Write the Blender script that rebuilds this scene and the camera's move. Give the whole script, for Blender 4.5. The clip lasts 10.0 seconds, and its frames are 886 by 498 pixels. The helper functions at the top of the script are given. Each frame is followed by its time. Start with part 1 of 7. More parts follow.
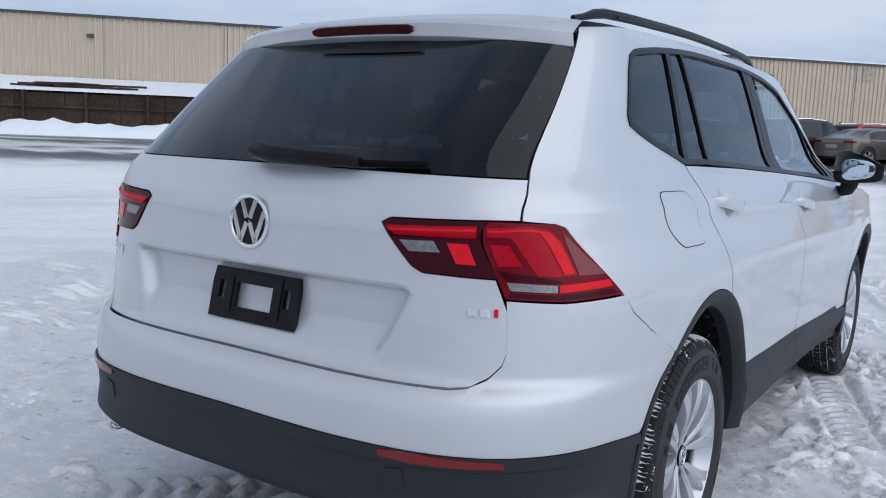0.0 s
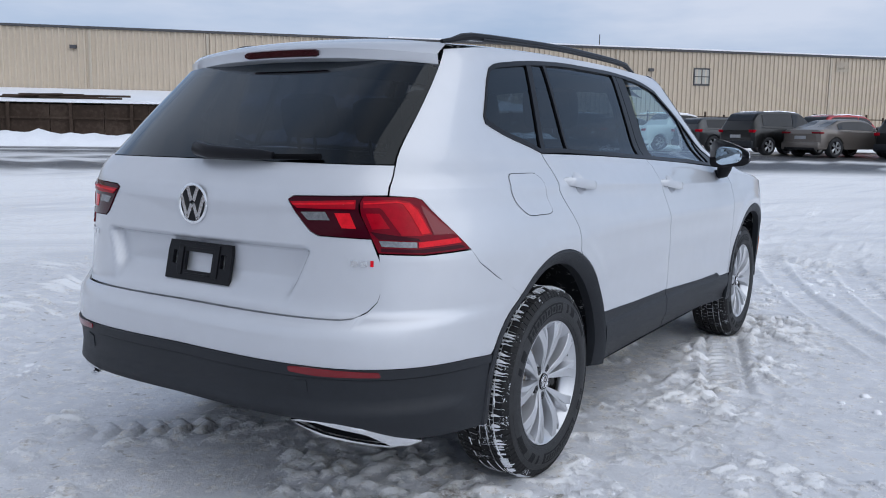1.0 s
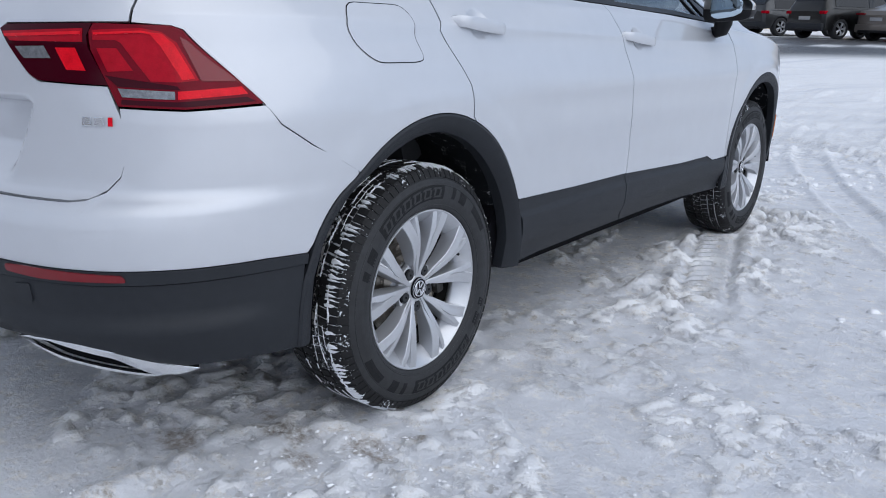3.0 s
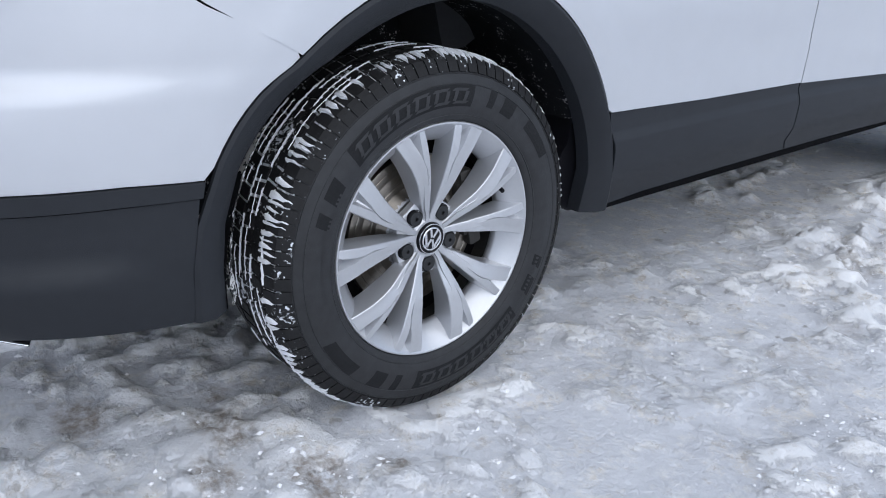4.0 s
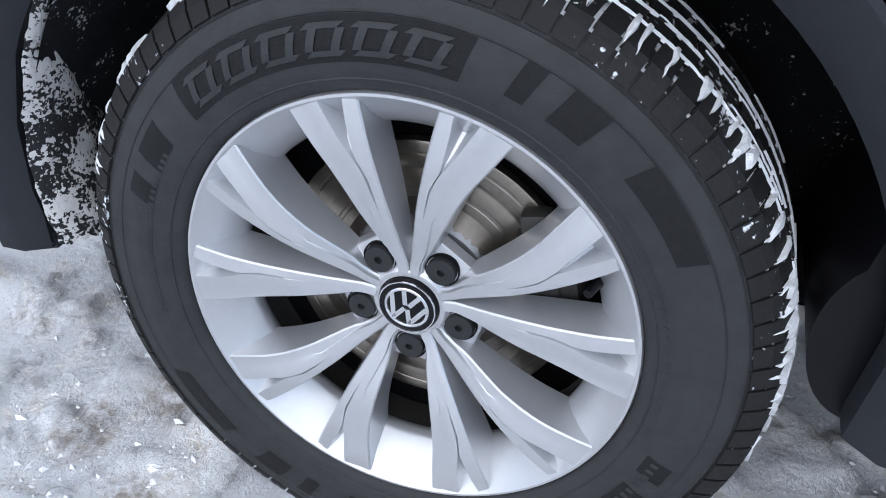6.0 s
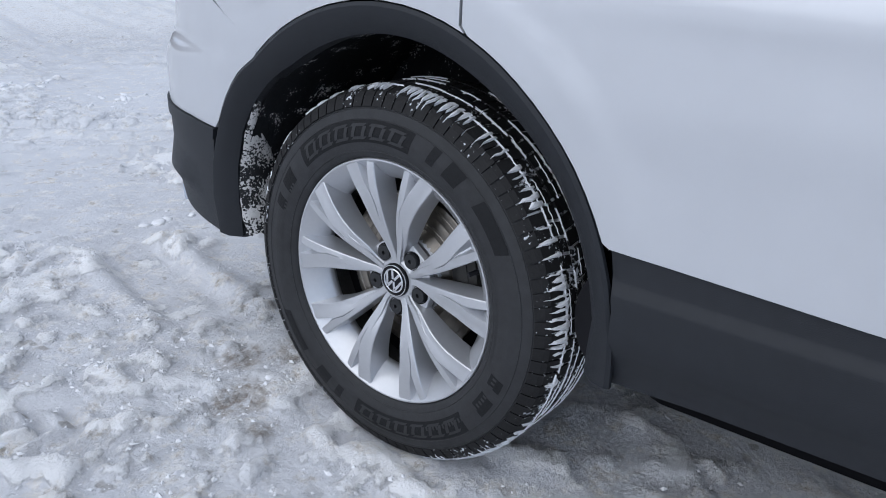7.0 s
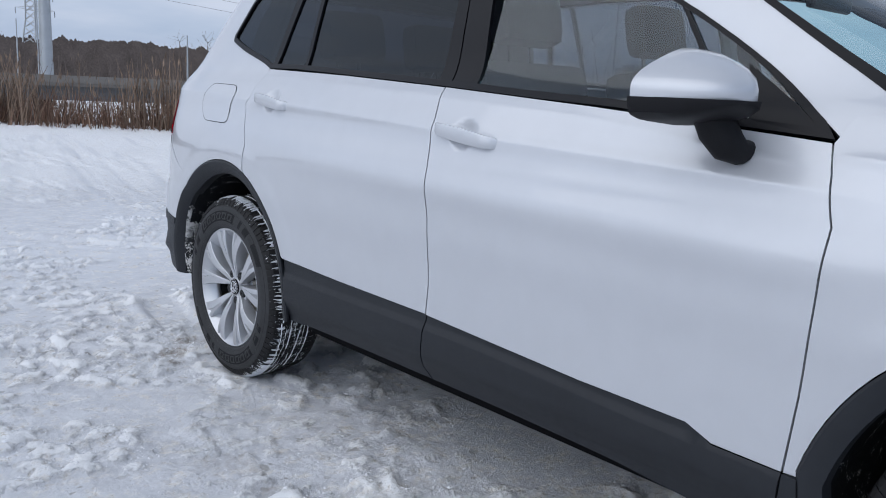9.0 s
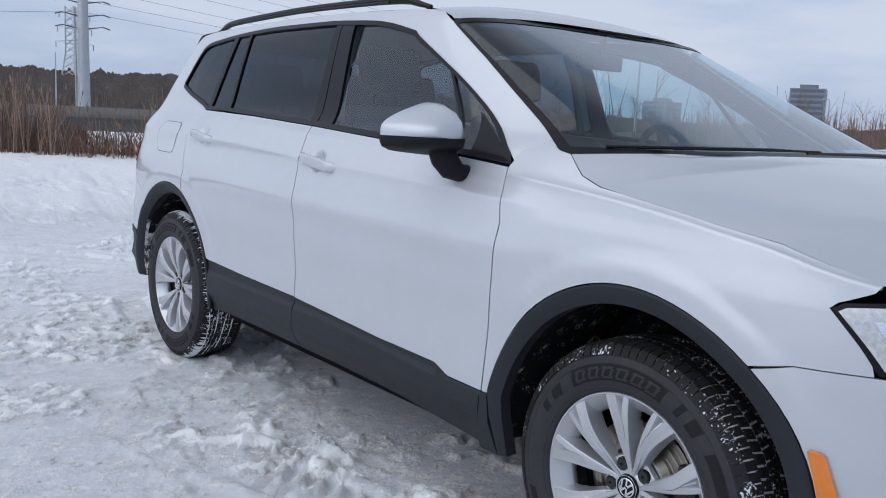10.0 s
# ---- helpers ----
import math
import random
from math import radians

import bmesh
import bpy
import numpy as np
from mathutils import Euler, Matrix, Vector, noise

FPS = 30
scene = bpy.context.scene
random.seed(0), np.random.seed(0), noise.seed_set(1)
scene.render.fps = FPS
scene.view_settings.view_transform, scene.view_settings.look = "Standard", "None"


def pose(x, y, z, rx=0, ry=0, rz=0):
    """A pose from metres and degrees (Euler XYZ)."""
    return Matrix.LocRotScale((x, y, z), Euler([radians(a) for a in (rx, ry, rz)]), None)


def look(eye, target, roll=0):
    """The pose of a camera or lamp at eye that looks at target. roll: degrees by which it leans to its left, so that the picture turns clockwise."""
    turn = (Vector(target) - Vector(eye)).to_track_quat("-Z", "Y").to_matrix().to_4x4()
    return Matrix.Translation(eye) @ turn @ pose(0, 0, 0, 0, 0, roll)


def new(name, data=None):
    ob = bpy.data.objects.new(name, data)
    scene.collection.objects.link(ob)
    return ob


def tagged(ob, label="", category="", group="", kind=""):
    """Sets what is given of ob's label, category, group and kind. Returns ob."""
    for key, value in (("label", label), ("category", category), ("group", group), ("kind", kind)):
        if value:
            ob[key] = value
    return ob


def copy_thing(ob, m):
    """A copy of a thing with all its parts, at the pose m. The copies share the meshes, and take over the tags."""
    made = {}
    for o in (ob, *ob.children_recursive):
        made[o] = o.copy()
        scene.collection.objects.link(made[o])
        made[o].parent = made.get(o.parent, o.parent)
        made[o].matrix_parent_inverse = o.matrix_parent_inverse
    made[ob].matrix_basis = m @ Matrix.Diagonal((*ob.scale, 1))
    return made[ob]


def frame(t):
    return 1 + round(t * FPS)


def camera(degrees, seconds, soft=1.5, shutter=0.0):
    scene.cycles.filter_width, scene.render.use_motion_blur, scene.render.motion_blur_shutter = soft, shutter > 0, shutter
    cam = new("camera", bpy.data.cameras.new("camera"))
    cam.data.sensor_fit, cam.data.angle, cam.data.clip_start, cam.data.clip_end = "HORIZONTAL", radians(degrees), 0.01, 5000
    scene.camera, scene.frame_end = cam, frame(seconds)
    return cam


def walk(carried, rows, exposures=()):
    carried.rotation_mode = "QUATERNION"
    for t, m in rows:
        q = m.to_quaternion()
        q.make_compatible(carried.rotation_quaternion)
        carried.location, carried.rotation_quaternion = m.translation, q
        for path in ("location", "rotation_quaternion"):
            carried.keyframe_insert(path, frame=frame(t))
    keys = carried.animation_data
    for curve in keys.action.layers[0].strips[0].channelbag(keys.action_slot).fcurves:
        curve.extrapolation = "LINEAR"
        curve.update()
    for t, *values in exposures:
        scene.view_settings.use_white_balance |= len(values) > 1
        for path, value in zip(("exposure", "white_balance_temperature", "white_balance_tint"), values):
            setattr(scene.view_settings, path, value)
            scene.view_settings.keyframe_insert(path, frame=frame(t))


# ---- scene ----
cam = camera(54.78, 10.0, soft=1.0)
PATH = [
    (0, (1.608, -2.437, 1.292), (0.51, -0.788, 1.017), 2.19),
    (0.5, (1.97, -2.664, 1.272), (0.885, -1.005, 1.009), 1.45),
    (1, (2.252, -2.847, 1.293), (1.173, -1.186, 1.021), 0.77),
    (1.5, (2.484, -2.797, 1.287), (1.406, -1.14, 0.987), 0.53),
    (2, (2.591, -2.641, 1.25), (1.509, -0.996, 0.896), 0.63),
    (2.5, (2.453, -2.278, 1.185), (1.357, -0.662, 0.751), 1.06),
    (2.7, (2.4, -2.112, 1.169), (1.292, -0.515, 0.696), 1.09),
    (3.8, (2.14, -1.138, 0.981), (0.774, 0.141, 0.276), 1.05),
    (4, (2.069, -0.982, 0.971), (0.653, 0.212, 0.216), 1.47),
    (4.5, (1.895, -0.592, 0.899), (0.341, 0.32, 0.029), 2.59),
    (5, (1.663, -0.31, 0.841), (0.018, 0.245, -0.153), 3.44),
    (5.5, (1.511, -0.036, 0.828), (-0.184, -0.019, -0.233), 1.63),
    (6, (1.512, 0.248, 0.873), (-0.086, -0.277, -0.209), 1.29),
    (6.2, (1.603, 0.357, 0.886), (0.021, -0.295, -0.149), 1.87),
    (7.3, (2.104, 1.253, 1.042), (0.687, -0.012, 0.417), 2.55),
    (7.5, (2.206, 1.451, 1.063), (0.807, 0.139, 0.496), 2.64),
    (8, (2.318, 1.958, 1.096), (0.968, 0.563, 0.614), 2.62),
    (8.5, (2.425, 2.494, 1.117), (1.082, 1.069, 0.706), 2.63),
    (9, (2.436, 3.028, 1.165), (1.137, 1.552, 0.8), 2.60),
    (9.5, (2.446, 3.539, 1.195), (1.168, 2.034, 0.877), 2.87),
    (10, (2.48, 4.019, 1.217), (1.228, 2.488, 0.921), 2.77),
]
walk(cam, [(t, look(eye, target, roll)) for t, eye, target, roll in PATH], exposures=[(0, 0), (2.5, 0), (3.3, .12), (4.5, .42), (5.5, .64), (6.2, .55), (7.3, 0), (10, -.05)])

# ---- world, sun ----
world = bpy.data.worlds.new("winter_sky")
scene.world = world
world.use_nodes = True
wn, wl = world.node_tree.nodes, world.node_tree.links
SUN_EL, SUN_AZ = radians(46), radians(96)
sky = wn.new("ShaderNodeTexSky")
sky.sky_type, sky.sun_disc, sky.sun_elevation, sky.sun_rotation = "NISHITA", False, SUN_EL, SUN_AZ
sky.air_density, sky.dust_density, sky.ozone_density = 1.0, 2.0, 1.5
tc = wn.new("ShaderNodeTexCoord")
mp = wn.new("ShaderNodeMapping")
mp.inputs["Scale"].default_value = (1.0, 1.0, 4.5)
cl = wn.new("ShaderNodeTexNoise")
cl.inputs["Scale"].default_value, cl.inputs["Detail"].default_value, cl.inputs["Roughness"].default_value = 1.7, 6, .55
cr = wn.new("ShaderNodeValToRGB")
cr.color_ramp.elements[0].position, cr.color_ramp.elements[1].position = .36, .62
cr.color_ramp.elements[0].color, cr.color_ramp.elements[1].color = (.0, .0, .0, 1), (1, 1, 1, 1)
mixc = wn.new("ShaderNodeMix")
mixc.data_type = "RGBA"
tone = wn.new("ShaderNodeMix")
tone.data_type = "RGBA"
tone.inputs["A"].default_value, tone.inputs["B"].default_value = (3.6, 4.95, 7.4, 1), (6.3, 7.0, 8.5, 1)
wl.new(tone.outputs["Result"], mixc.inputs["B"])
fac = wn.new("ShaderNodeMath")
fac.operation, fac.use_clamp = "MULTIPLY_ADD", True
fac.inputs[1].default_value, fac.inputs[2].default_value = .2, .76
wl.new(tc.outputs["Generated"], mp.inputs["Vector"])
wl.new(mp.outputs["Vector"], cl.inputs["Vector"])
side_dot = wn.new("ShaderNodeVectorMath")
side_dot.operation, side_dot.inputs[1].default_value = "DOT_PRODUCT", (-.06, -.10, 0)
drift = wn.new("ShaderNodeMath")
drift.operation = "ADD"
wl.new(tc.outputs["Generated"], side_dot.inputs[0])
wl.new(cl.outputs["Fac"], drift.inputs[0]), wl.new(side_dot.outputs["Value"], drift.inputs[1])
wl.new(drift.outputs[0], cr.inputs["Fac"])
wl.new(cr.outputs["Color"], fac.inputs[0])
wl.new(cr.outputs["Color"], tone.inputs["Factor"])
wl.new(fac.outputs[0], mixc.inputs["Factor"])
wl.new(sky.outputs["Color"], mixc.inputs["A"])
# the veiled sun brightens the cloud round it, fading evenly to all sides
sun_dot = wn.new("ShaderNodeVectorMath")
sun_dot.operation = "DOT_PRODUCT"
sun_dot.inputs[1].default_value = (math.sin(SUN_AZ) * math.cos(SUN_EL), math.cos(SUN_AZ) * math.cos(SUN_EL), math.sin(SUN_EL))
wl.new(tc.outputs["Generated"], sun_dot.inputs[0])
half_up = wn.new("ShaderNodeMath")
half_up.operation, half_up.use_clamp = "MULTIPLY_ADD", True
half_up.inputs[1].default_value, half_up.inputs[2].default_value = .5, .5
glow = wn.new("ShaderNodeMath")
glow.operation, glow.inputs[1].default_value = "POWER", 6.0
veil = wn.new("ShaderNodeMix")
veil.data_type, veil.blend_type = "RGBA", "ADD"
veil.inputs["B"].default_value = (5.3, 5.75, 6.4, 1)
wl.new(sun_dot.outputs["Value"], half_up.inputs[0]), wl.new(half_up.outputs[0], glow.inputs[0]), wl.new(glow.outputs[0], veil.inputs["Factor"])
wl.new(mixc.outputs["Result"], veil.inputs["A"])
# the cloud thins overhead and lets the deeper blue through
split = wn.new("ShaderNodeSeparateXYZ")
wl.new(tc.outputs["Generated"], split.inputs[0])
height_fac = wn.new("ShaderNodeMapRange")
height_fac.interpolation_type = "SMOOTHSTEP"
for key, value in (("From Min", .25), ("From Max", 1.0), ("To Min", 1.0), ("To Max", .62)):
    height_fac.inputs[key].default_value = value
wl.new(split.outputs["Z"], height_fac.inputs["Value"])
dome = wn.new("ShaderNodeVectorMath")
dome.operation = "SCALE"
wl.new(veil.outputs["Result"], dome.inputs[0]), wl.new(height_fac.outputs["Result"], dome.inputs["Scale"])
wl.new(dome.outputs["Vector"], wn["Background"].inputs["Color"])
wn["Background"].inputs["Strength"].default_value = .100

sun = new("sun", bpy.data.lights.new("sun", "SUN"))
sun.data.energy, sun.data.angle, sun.data.color = 1.15, radians(85), (1.0, .985, .965)
sun.matrix_world = look((0, 0, 0), (-math.sin(SUN_AZ) * math.cos(SUN_EL), -math.cos(SUN_AZ) * math.cos(SUN_EL), -math.sin(SUN_EL)))


# ---- materials ----
def material(name, color, rough=.5, metal=0.0, coat=0.0, spec=.5, vary=.0, scale=8.0, bump=0.0, bump_scale=60.0, second=None, cover=(.45, .6), rough2=None, islands=0.0):
    """A surface with grain at two scales; second: a colour that lies over it in patches."""
    m = bpy.data.materials.new(name)
    m.use_nodes = True
    n, l = m.node_tree.nodes, m.node_tree.links
    b = n["Principled BSDF"]
    b.inputs["Base Color"].default_value = (*color, 1)
    b.inputs["Roughness"].default_value, b.inputs["Metallic"].default_value = rough, metal
    b.inputs["Coat Weight"].default_value, b.inputs["Coat Roughness"].default_value = coat, .03
    b.inputs["Specular IOR Level"].default_value = spec
    geo = n.new("ShaderNodeNewGeometry")
    if vary or second:
        t1 = n.new("ShaderNodeTexNoise")
        t1.inputs["Scale"].default_value, t1.inputs["Detail"].default_value = scale, 8
        l.new(geo.outputs["Position"], t1.inputs["Vector"])
        t2 = n.new("ShaderNodeTexNoise")
        t2.inputs["Scale"].default_value, t2.inputs["Detail"].default_value = scale * 9, 4
        l.new(geo.outputs["Position"], t2.inputs["Vector"])
        add = n.new("ShaderNodeMath")
        add.operation = "ADD"
        l.new(t1.outputs["Fac"], add.inputs[0]), l.new(t2.outputs["Fac"], add.inputs[1])
        mr = n.new("ShaderNodeMapRange")
        mr.inputs["From Min"].default_value, mr.inputs["From Max"].default_value = .6, 1.4
        mr.inputs["To Min"].default_value, mr.inputs["To Max"].default_value = 1 - vary, 1 + vary
        l.new(add.outputs[0], mr.inputs["Value"])
        mul = n.new("ShaderNodeVectorMath")
        mul.operation = "SCALE"
        mul.inputs[0].default_value = color
        l.new(mr.outputs["Result"], mul.inputs["Scale"])
        out = mul.outputs[0]
        if second:
            r = n.new("ShaderNodeMapRange")
            r.inputs["From Min"].default_value, r.inputs["From Max"].default_value = cover[0] * 2, cover[1] * 2
            l.new(add.outputs[0], r.inputs["Value"])
            mx = n.new("ShaderNodeMix")
            mx.data_type = "RGBA"
            mx.inputs["B"].default_value = (*second, 1)
            l.new(r.outputs["Result"], mx.inputs["Factor"]), l.new(out, mx.inputs["A"])
            out = mx.outputs["Result"]
            if rough2 is not None:
                rr = n.new("ShaderNodeMix")
                rr.inputs["A"].default_value, rr.inputs["B"].default_value = rough, rough2
                l.new(r.outputs["Result"], rr.inputs["Factor"]), l.new(rr.outputs["Result"], b.inputs["Roughness"])
        if islands:
            ri = n.new("ShaderNodeMapRange")
            ri.inputs["To Min"].default_value, ri.inputs["To Max"].default_value = 1 - islands, 1 + islands
            l.new(geo.outputs["Random Per Island"], ri.inputs["Value"])
            sc = n.new("ShaderNodeVectorMath")
            sc.operation = "SCALE"
            l.new(out, sc.inputs[0]), l.new(ri.outputs["Result"], sc.inputs["Scale"])
            out = sc.outputs[0]
        l.new(out, b.inputs["Base Color"])
    if bump:
        tb = n.new("ShaderNodeTexNoise")
        tb.inputs["Scale"].default_value, tb.inputs["Detail"].default_value = bump_scale, 5
        l.new(geo.outputs["Position"], tb.inputs["Vector"])
        bp = n.new("ShaderNodeBump")
        bp.inputs["Strength"].default_value, bp.inputs["Distance"].default_value = bump, .004
        l.new(tb.outputs["Fac"], bp.inputs["Height"]), l.new(bp.outputs["Normal"], b.inputs["Normal"])
    return m


def glass(name, tint, rough=.0, base=.075, power=3.6):
    """Thin tinted glass: clear through its tint, glossy by Fresnel."""
    m = bpy.data.materials.new(name)
    m.use_nodes = True
    n, l = m.node_tree.nodes, m.node_tree.links
    n.remove(n["Principled BSDF"])
    tr, gl, mx, fr = n.new("ShaderNodeBsdfTransparent"), n.new("ShaderNodeBsdfGlossy"), n.new("ShaderNodeMixShader"), n.new("ShaderNodeLayerWeight")
    pw, ma = n.new("ShaderNodeMath"), n.new("ShaderNodeMath")
    pw.operation, pw.inputs[1].default_value = "POWER", power
    ma.operation, ma.inputs[1].default_value, ma.inputs[2].default_value = "MULTIPLY_ADD", 1 - base, base
    fr.inputs["Blend"].default_value = .5
    l.new(fr.outputs["Facing"], pw.inputs[0]), l.new(pw.outputs[0], ma.inputs[0])
    tr.inputs["Color"].default_value = (*tint, 1)
    gl.inputs["Roughness"].default_value = rough
    gl.inputs["Color"].default_value = (.90, .955, 1, 1)
    l.new(ma.outputs[0], mx.inputs[0]), l.new(tr.outputs[0], mx.inputs[1]), l.new(gl.outputs[0], mx.inputs[2])
    l.new(mx.outputs[0], n["Material Output"].inputs["Surface"])
    return m


PAINT = material("white_silver_paint", (.555, .57, .604), .44, .34, 1.0, vary=.025, scale=1.5)
PAINT.node_tree.nodes["Principled BSDF"].inputs["Coat Roughness"].default_value = .02
CLAD = material("dark_grey_plastic", (.0205, .0228, .0275), .50, spec=.25, vary=.12, scale=5, bump=.25, bump_scale=900)
TRIM = material("black_trim", (.006, .006, .008), .32, spec=.2, vary=.1, scale=9)
# near-black: shade of gaps and hollows put into the colour; also black trim
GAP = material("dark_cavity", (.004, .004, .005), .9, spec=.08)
LINER = material("wheel_arch_liner", (.013, .014, .016), .9, spec=.12, second=(.52, .52, .53), cover=(.60, .63), vary=.3, scale=24, bump=.6, bump_scale=40)
SLUSH = material("caked_slush", (.012, .013, .015), .8, second=(.62, .61, .60), cover=(.49, .515), vary=.25, scale=22, bump=.7, bump_scale=60)
RUBBER = material("tyre_rubber", (.025, .026, .0285), .62, spec=.36, vary=.28, scale=6, bump=.18, bump_scale=300)
TREADB = material("tread_block_rubber", (.012, .012, .013), .7, spec=.3, second=(.70, .73, .78), cover=(.585, .62), vary=.2, scale=16, bump=.4, bump_scale=90)
TREAD = material("snowy_tread", (.010, .010, .011), .75, second=(.80, .82, .86), cover=(.44, .50), vary=.2, scale=9, bump=.5, bump_scale=70)
PACKED = material("packed_tyre_snow", (.84, .86, .90), .6, vary=.08, scale=40, bump=.6, bump_scale=180)
RUBBER2 = material("embossed_rubber", (.014, .0145, .016), .8, spec=.2, vary=.2, scale=20, bump=.3, bump_scale=600)
BOLTM = material("black_bolt_cap", (.020, .021, .023), .5, spec=.35, vary=.12, scale=60)
ALLOY = material("silver_alloy", (.54, .55, .575), .33, .62, .45, vary=.035, scale=14)
ALLOY2 = material("rough_alloy", (.42, .43, .45), .45, .8, vary=.08, scale=20)
CHROME = material("chrome", (.80, .81, .83), .20, 1.0)
# brown reflections on the disc are put into the steel's tan colour
STEEL = material("brake_steel", (.25, .225, .195), .30, .9, vary=.15, scale=18)
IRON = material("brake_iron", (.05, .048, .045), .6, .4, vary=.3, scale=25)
HIGHB = material("dark_red_lens", (.030, .001, .004), .14, 0, .4, .4)
BRAKE3 = material("deep_red_lens", (.17, .003, .008), .18, 0, .3, .4)
RED = material("red_lens", (.36, .002, .012), .10, 0, 0, .16, vary=.25, scale=45)
REDDARK = material("smoked_red_lens", (.040, .0008, .006), .10, 0, 0, .14)
REDMID = material("deep_red_lamp", (.15, .001, .009), .10, 0, 0, .14, vary=.15, scale=30)
REDLIT = material("bright_red_lens", (.68, .007, .018), .10, 0, 0, .16, vary=.25, scale=45)
TAILCLEAR = material("clear_tail_lens", (.20, .205, .22), .25, .5, .2, vary=.5, scale=110)
CLEARL = material("clear_lamp_lens", (.55, .55, .56), .2, .3, 1.0, vary=.35, scale=90)
AMBER = material("amber_lens", (.75, .20, .012), .2, 0, 1.0, vary=.1, scale=60)
PRIVACY = glass("privacy_glass", (.10, .115, .145), base=.05, power=5.2)
CLEAR = glass("clear_glass", (.84, .92, .92), base=.065, power=4.0)
SCREENGLASS = glass("windscreen_glass", (.56, .76, .80), base=.045, power=3.5)
REARGLASS = glass("dark_rear_glass", (.07, .085, .115), base=.028, power=3.6)
SEATM = material("black_fabric", (.030, .032, .036), .85, vary=.15, scale=14)
PANELG = material("grey_interior", (.24, .265, .28), .75, vary=.05, scale=6)
PANELD = material("dark_pillar_lining", (.035, .039, .043), .8, vary=.1, scale=6)
MIRB = material("matt_black_housing", (.010, .010, .012), .6, spec=.2, vary=.1, scale=20)
MIRRORM = material("mirror_silver", (.55, .66, .74), .03, 1.0)


# ---- mesh helpers ----
def smooth(a, b, v):
    q = np.clip((v - a) / (b - a), 0, 1)
    return q * q * (3 - 2 * q)


def build(name, verts, faces, mat, parent=None, label="", normals=None, shade=False):
    me = bpy.data.meshes.new(name)
    me.from_pydata([tuple(map(float, v)) for v in verts], [], [tuple(map(int, f)) for f in faces])
    me.materials.append(mat)
    me.validate()
    if shade or normals is not None:
        me.polygons.foreach_set("use_smooth", [True] * len(me.polygons))
    if normals is not None and len(me.vertices) == len(normals):
        me.normals_split_custom_set_from_vertices([tuple(map(float, v)) for v in normals])
    ob = new(name, me)
    if parent:
        ob.parent = parent
    if label:
        ob["label"] = label
    return ob


def part(name, bm, mat, parent=None, label="", shade=False):
    me = bpy.data.meshes.new(name)
    bm.to_mesh(me)
    bm.free()
    me.materials.append(mat)
    if shade:
        me.polygons.foreach_set("use_smooth", [True] * len(me.polygons))
        me.set_sharp_from_angle(angle=radians(38))
    ob = new(name, me)
    if parent:
        ob.parent = parent
    if label:
        ob["label"] = label
    return ob


def thing(name, at=(0, 0, 0), rz=0.0):
    ob = new(name)
    ob.empty_display_size = .1
    ob.matrix_basis = pose(*at, 0, 0, rz)
    return ob


def box(bm, lo, hi, bevel=0.0, m=None):
    c, d = [(a + b) / 2 for a, b in zip(lo, hi)], [abs(b - a) for a, b in zip(lo, hi)]
    mt = Matrix.Translation(c) @ Matrix.Diagonal((*d, 1))
    vs = bmesh.ops.create_cube(bm, size=1, matrix=mt)["verts"]
    if bevel:
        es = list({e for v in vs for e in v.link_edges})
        r = bmesh.ops.bevel(bm, geom=es, offset=bevel, segments=2, profile=.6, affect="EDGES")
        vs = list({v for f in r["faces"] for v in f.verts} | {v for v in vs if v.is_valid})
    if m is not None:
        bmesh.ops.transform(bm, matrix=m, verts=vs)
    return vs


def rod(bm, a, b, r, r2=None, seg=10):
    a, b = Vector(a), Vector(b)
    d = b - a
    m = Matrix.Translation((a + b) / 2) @ d.to_track_quat("Z", "Y").to_matrix().to_4x4()
    return bmesh.ops.create_cone(bm, cap_ends=True, segments=seg, radius1=r, radius2=r if r2 is None else r2, depth=d.length, matrix=m)["verts"]


def lathe(bm, profile, seg=64, closed=False):
    """A body turned round the x axis; profile: (x, radius)."""
    rings = [[bm.verts.new((x, r * math.cos(2 * math.pi * i / seg), r * math.sin(2 * math.pi * i / seg))) for i in range(seg)] for x, r in profile]
    pairs = list(zip(rings, rings[1:])) + ([(rings[-1], rings[0])] if closed else [])
    for p, q in pairs:
        for i in range(seg):
            bm.faces.new((p[i], p[(i + 1) % seg], q[(i + 1) % seg], q[i]))
    bmesh.ops.recalc_face_normals(bm, faces=bm.faces)
    return rings


def tube(bm, pts, r, seg=8):
    """A round bar along points; r: one radius or one a point."""
    pts = [Vector(p) for p in pts]
    rs = [float(q) for q in r] if isinstance(r, (list, tuple)) else [float(r)] * len(pts)
    rings = []
    for i, p in enumerate(pts):
        d = (pts[min(i + 1, len(pts) - 1)] - pts[max(i - 1, 0)]).normalized()
        a = d.orthogonal().normalized() if i == 0 else (rings_a - d * rings_a.dot(d)).normalized()
        rings_a, b = a, d.cross(a)
        rings.append([bm.verts.new(p + rs[i] * (math.cos(2 * math.pi * k / seg) * a + math.sin(2 * math.pi * k / seg) * b)) for k in range(seg)])
    for p, q in zip(rings, rings[1:]):
        for k in range(seg):
            bm.faces.new((p[k], p[(k + 1) % seg], q[(k + 1) % seg], q[k]))
    bm.faces.new(rings[0][::-1]), bm.faces.new(rings[-1])



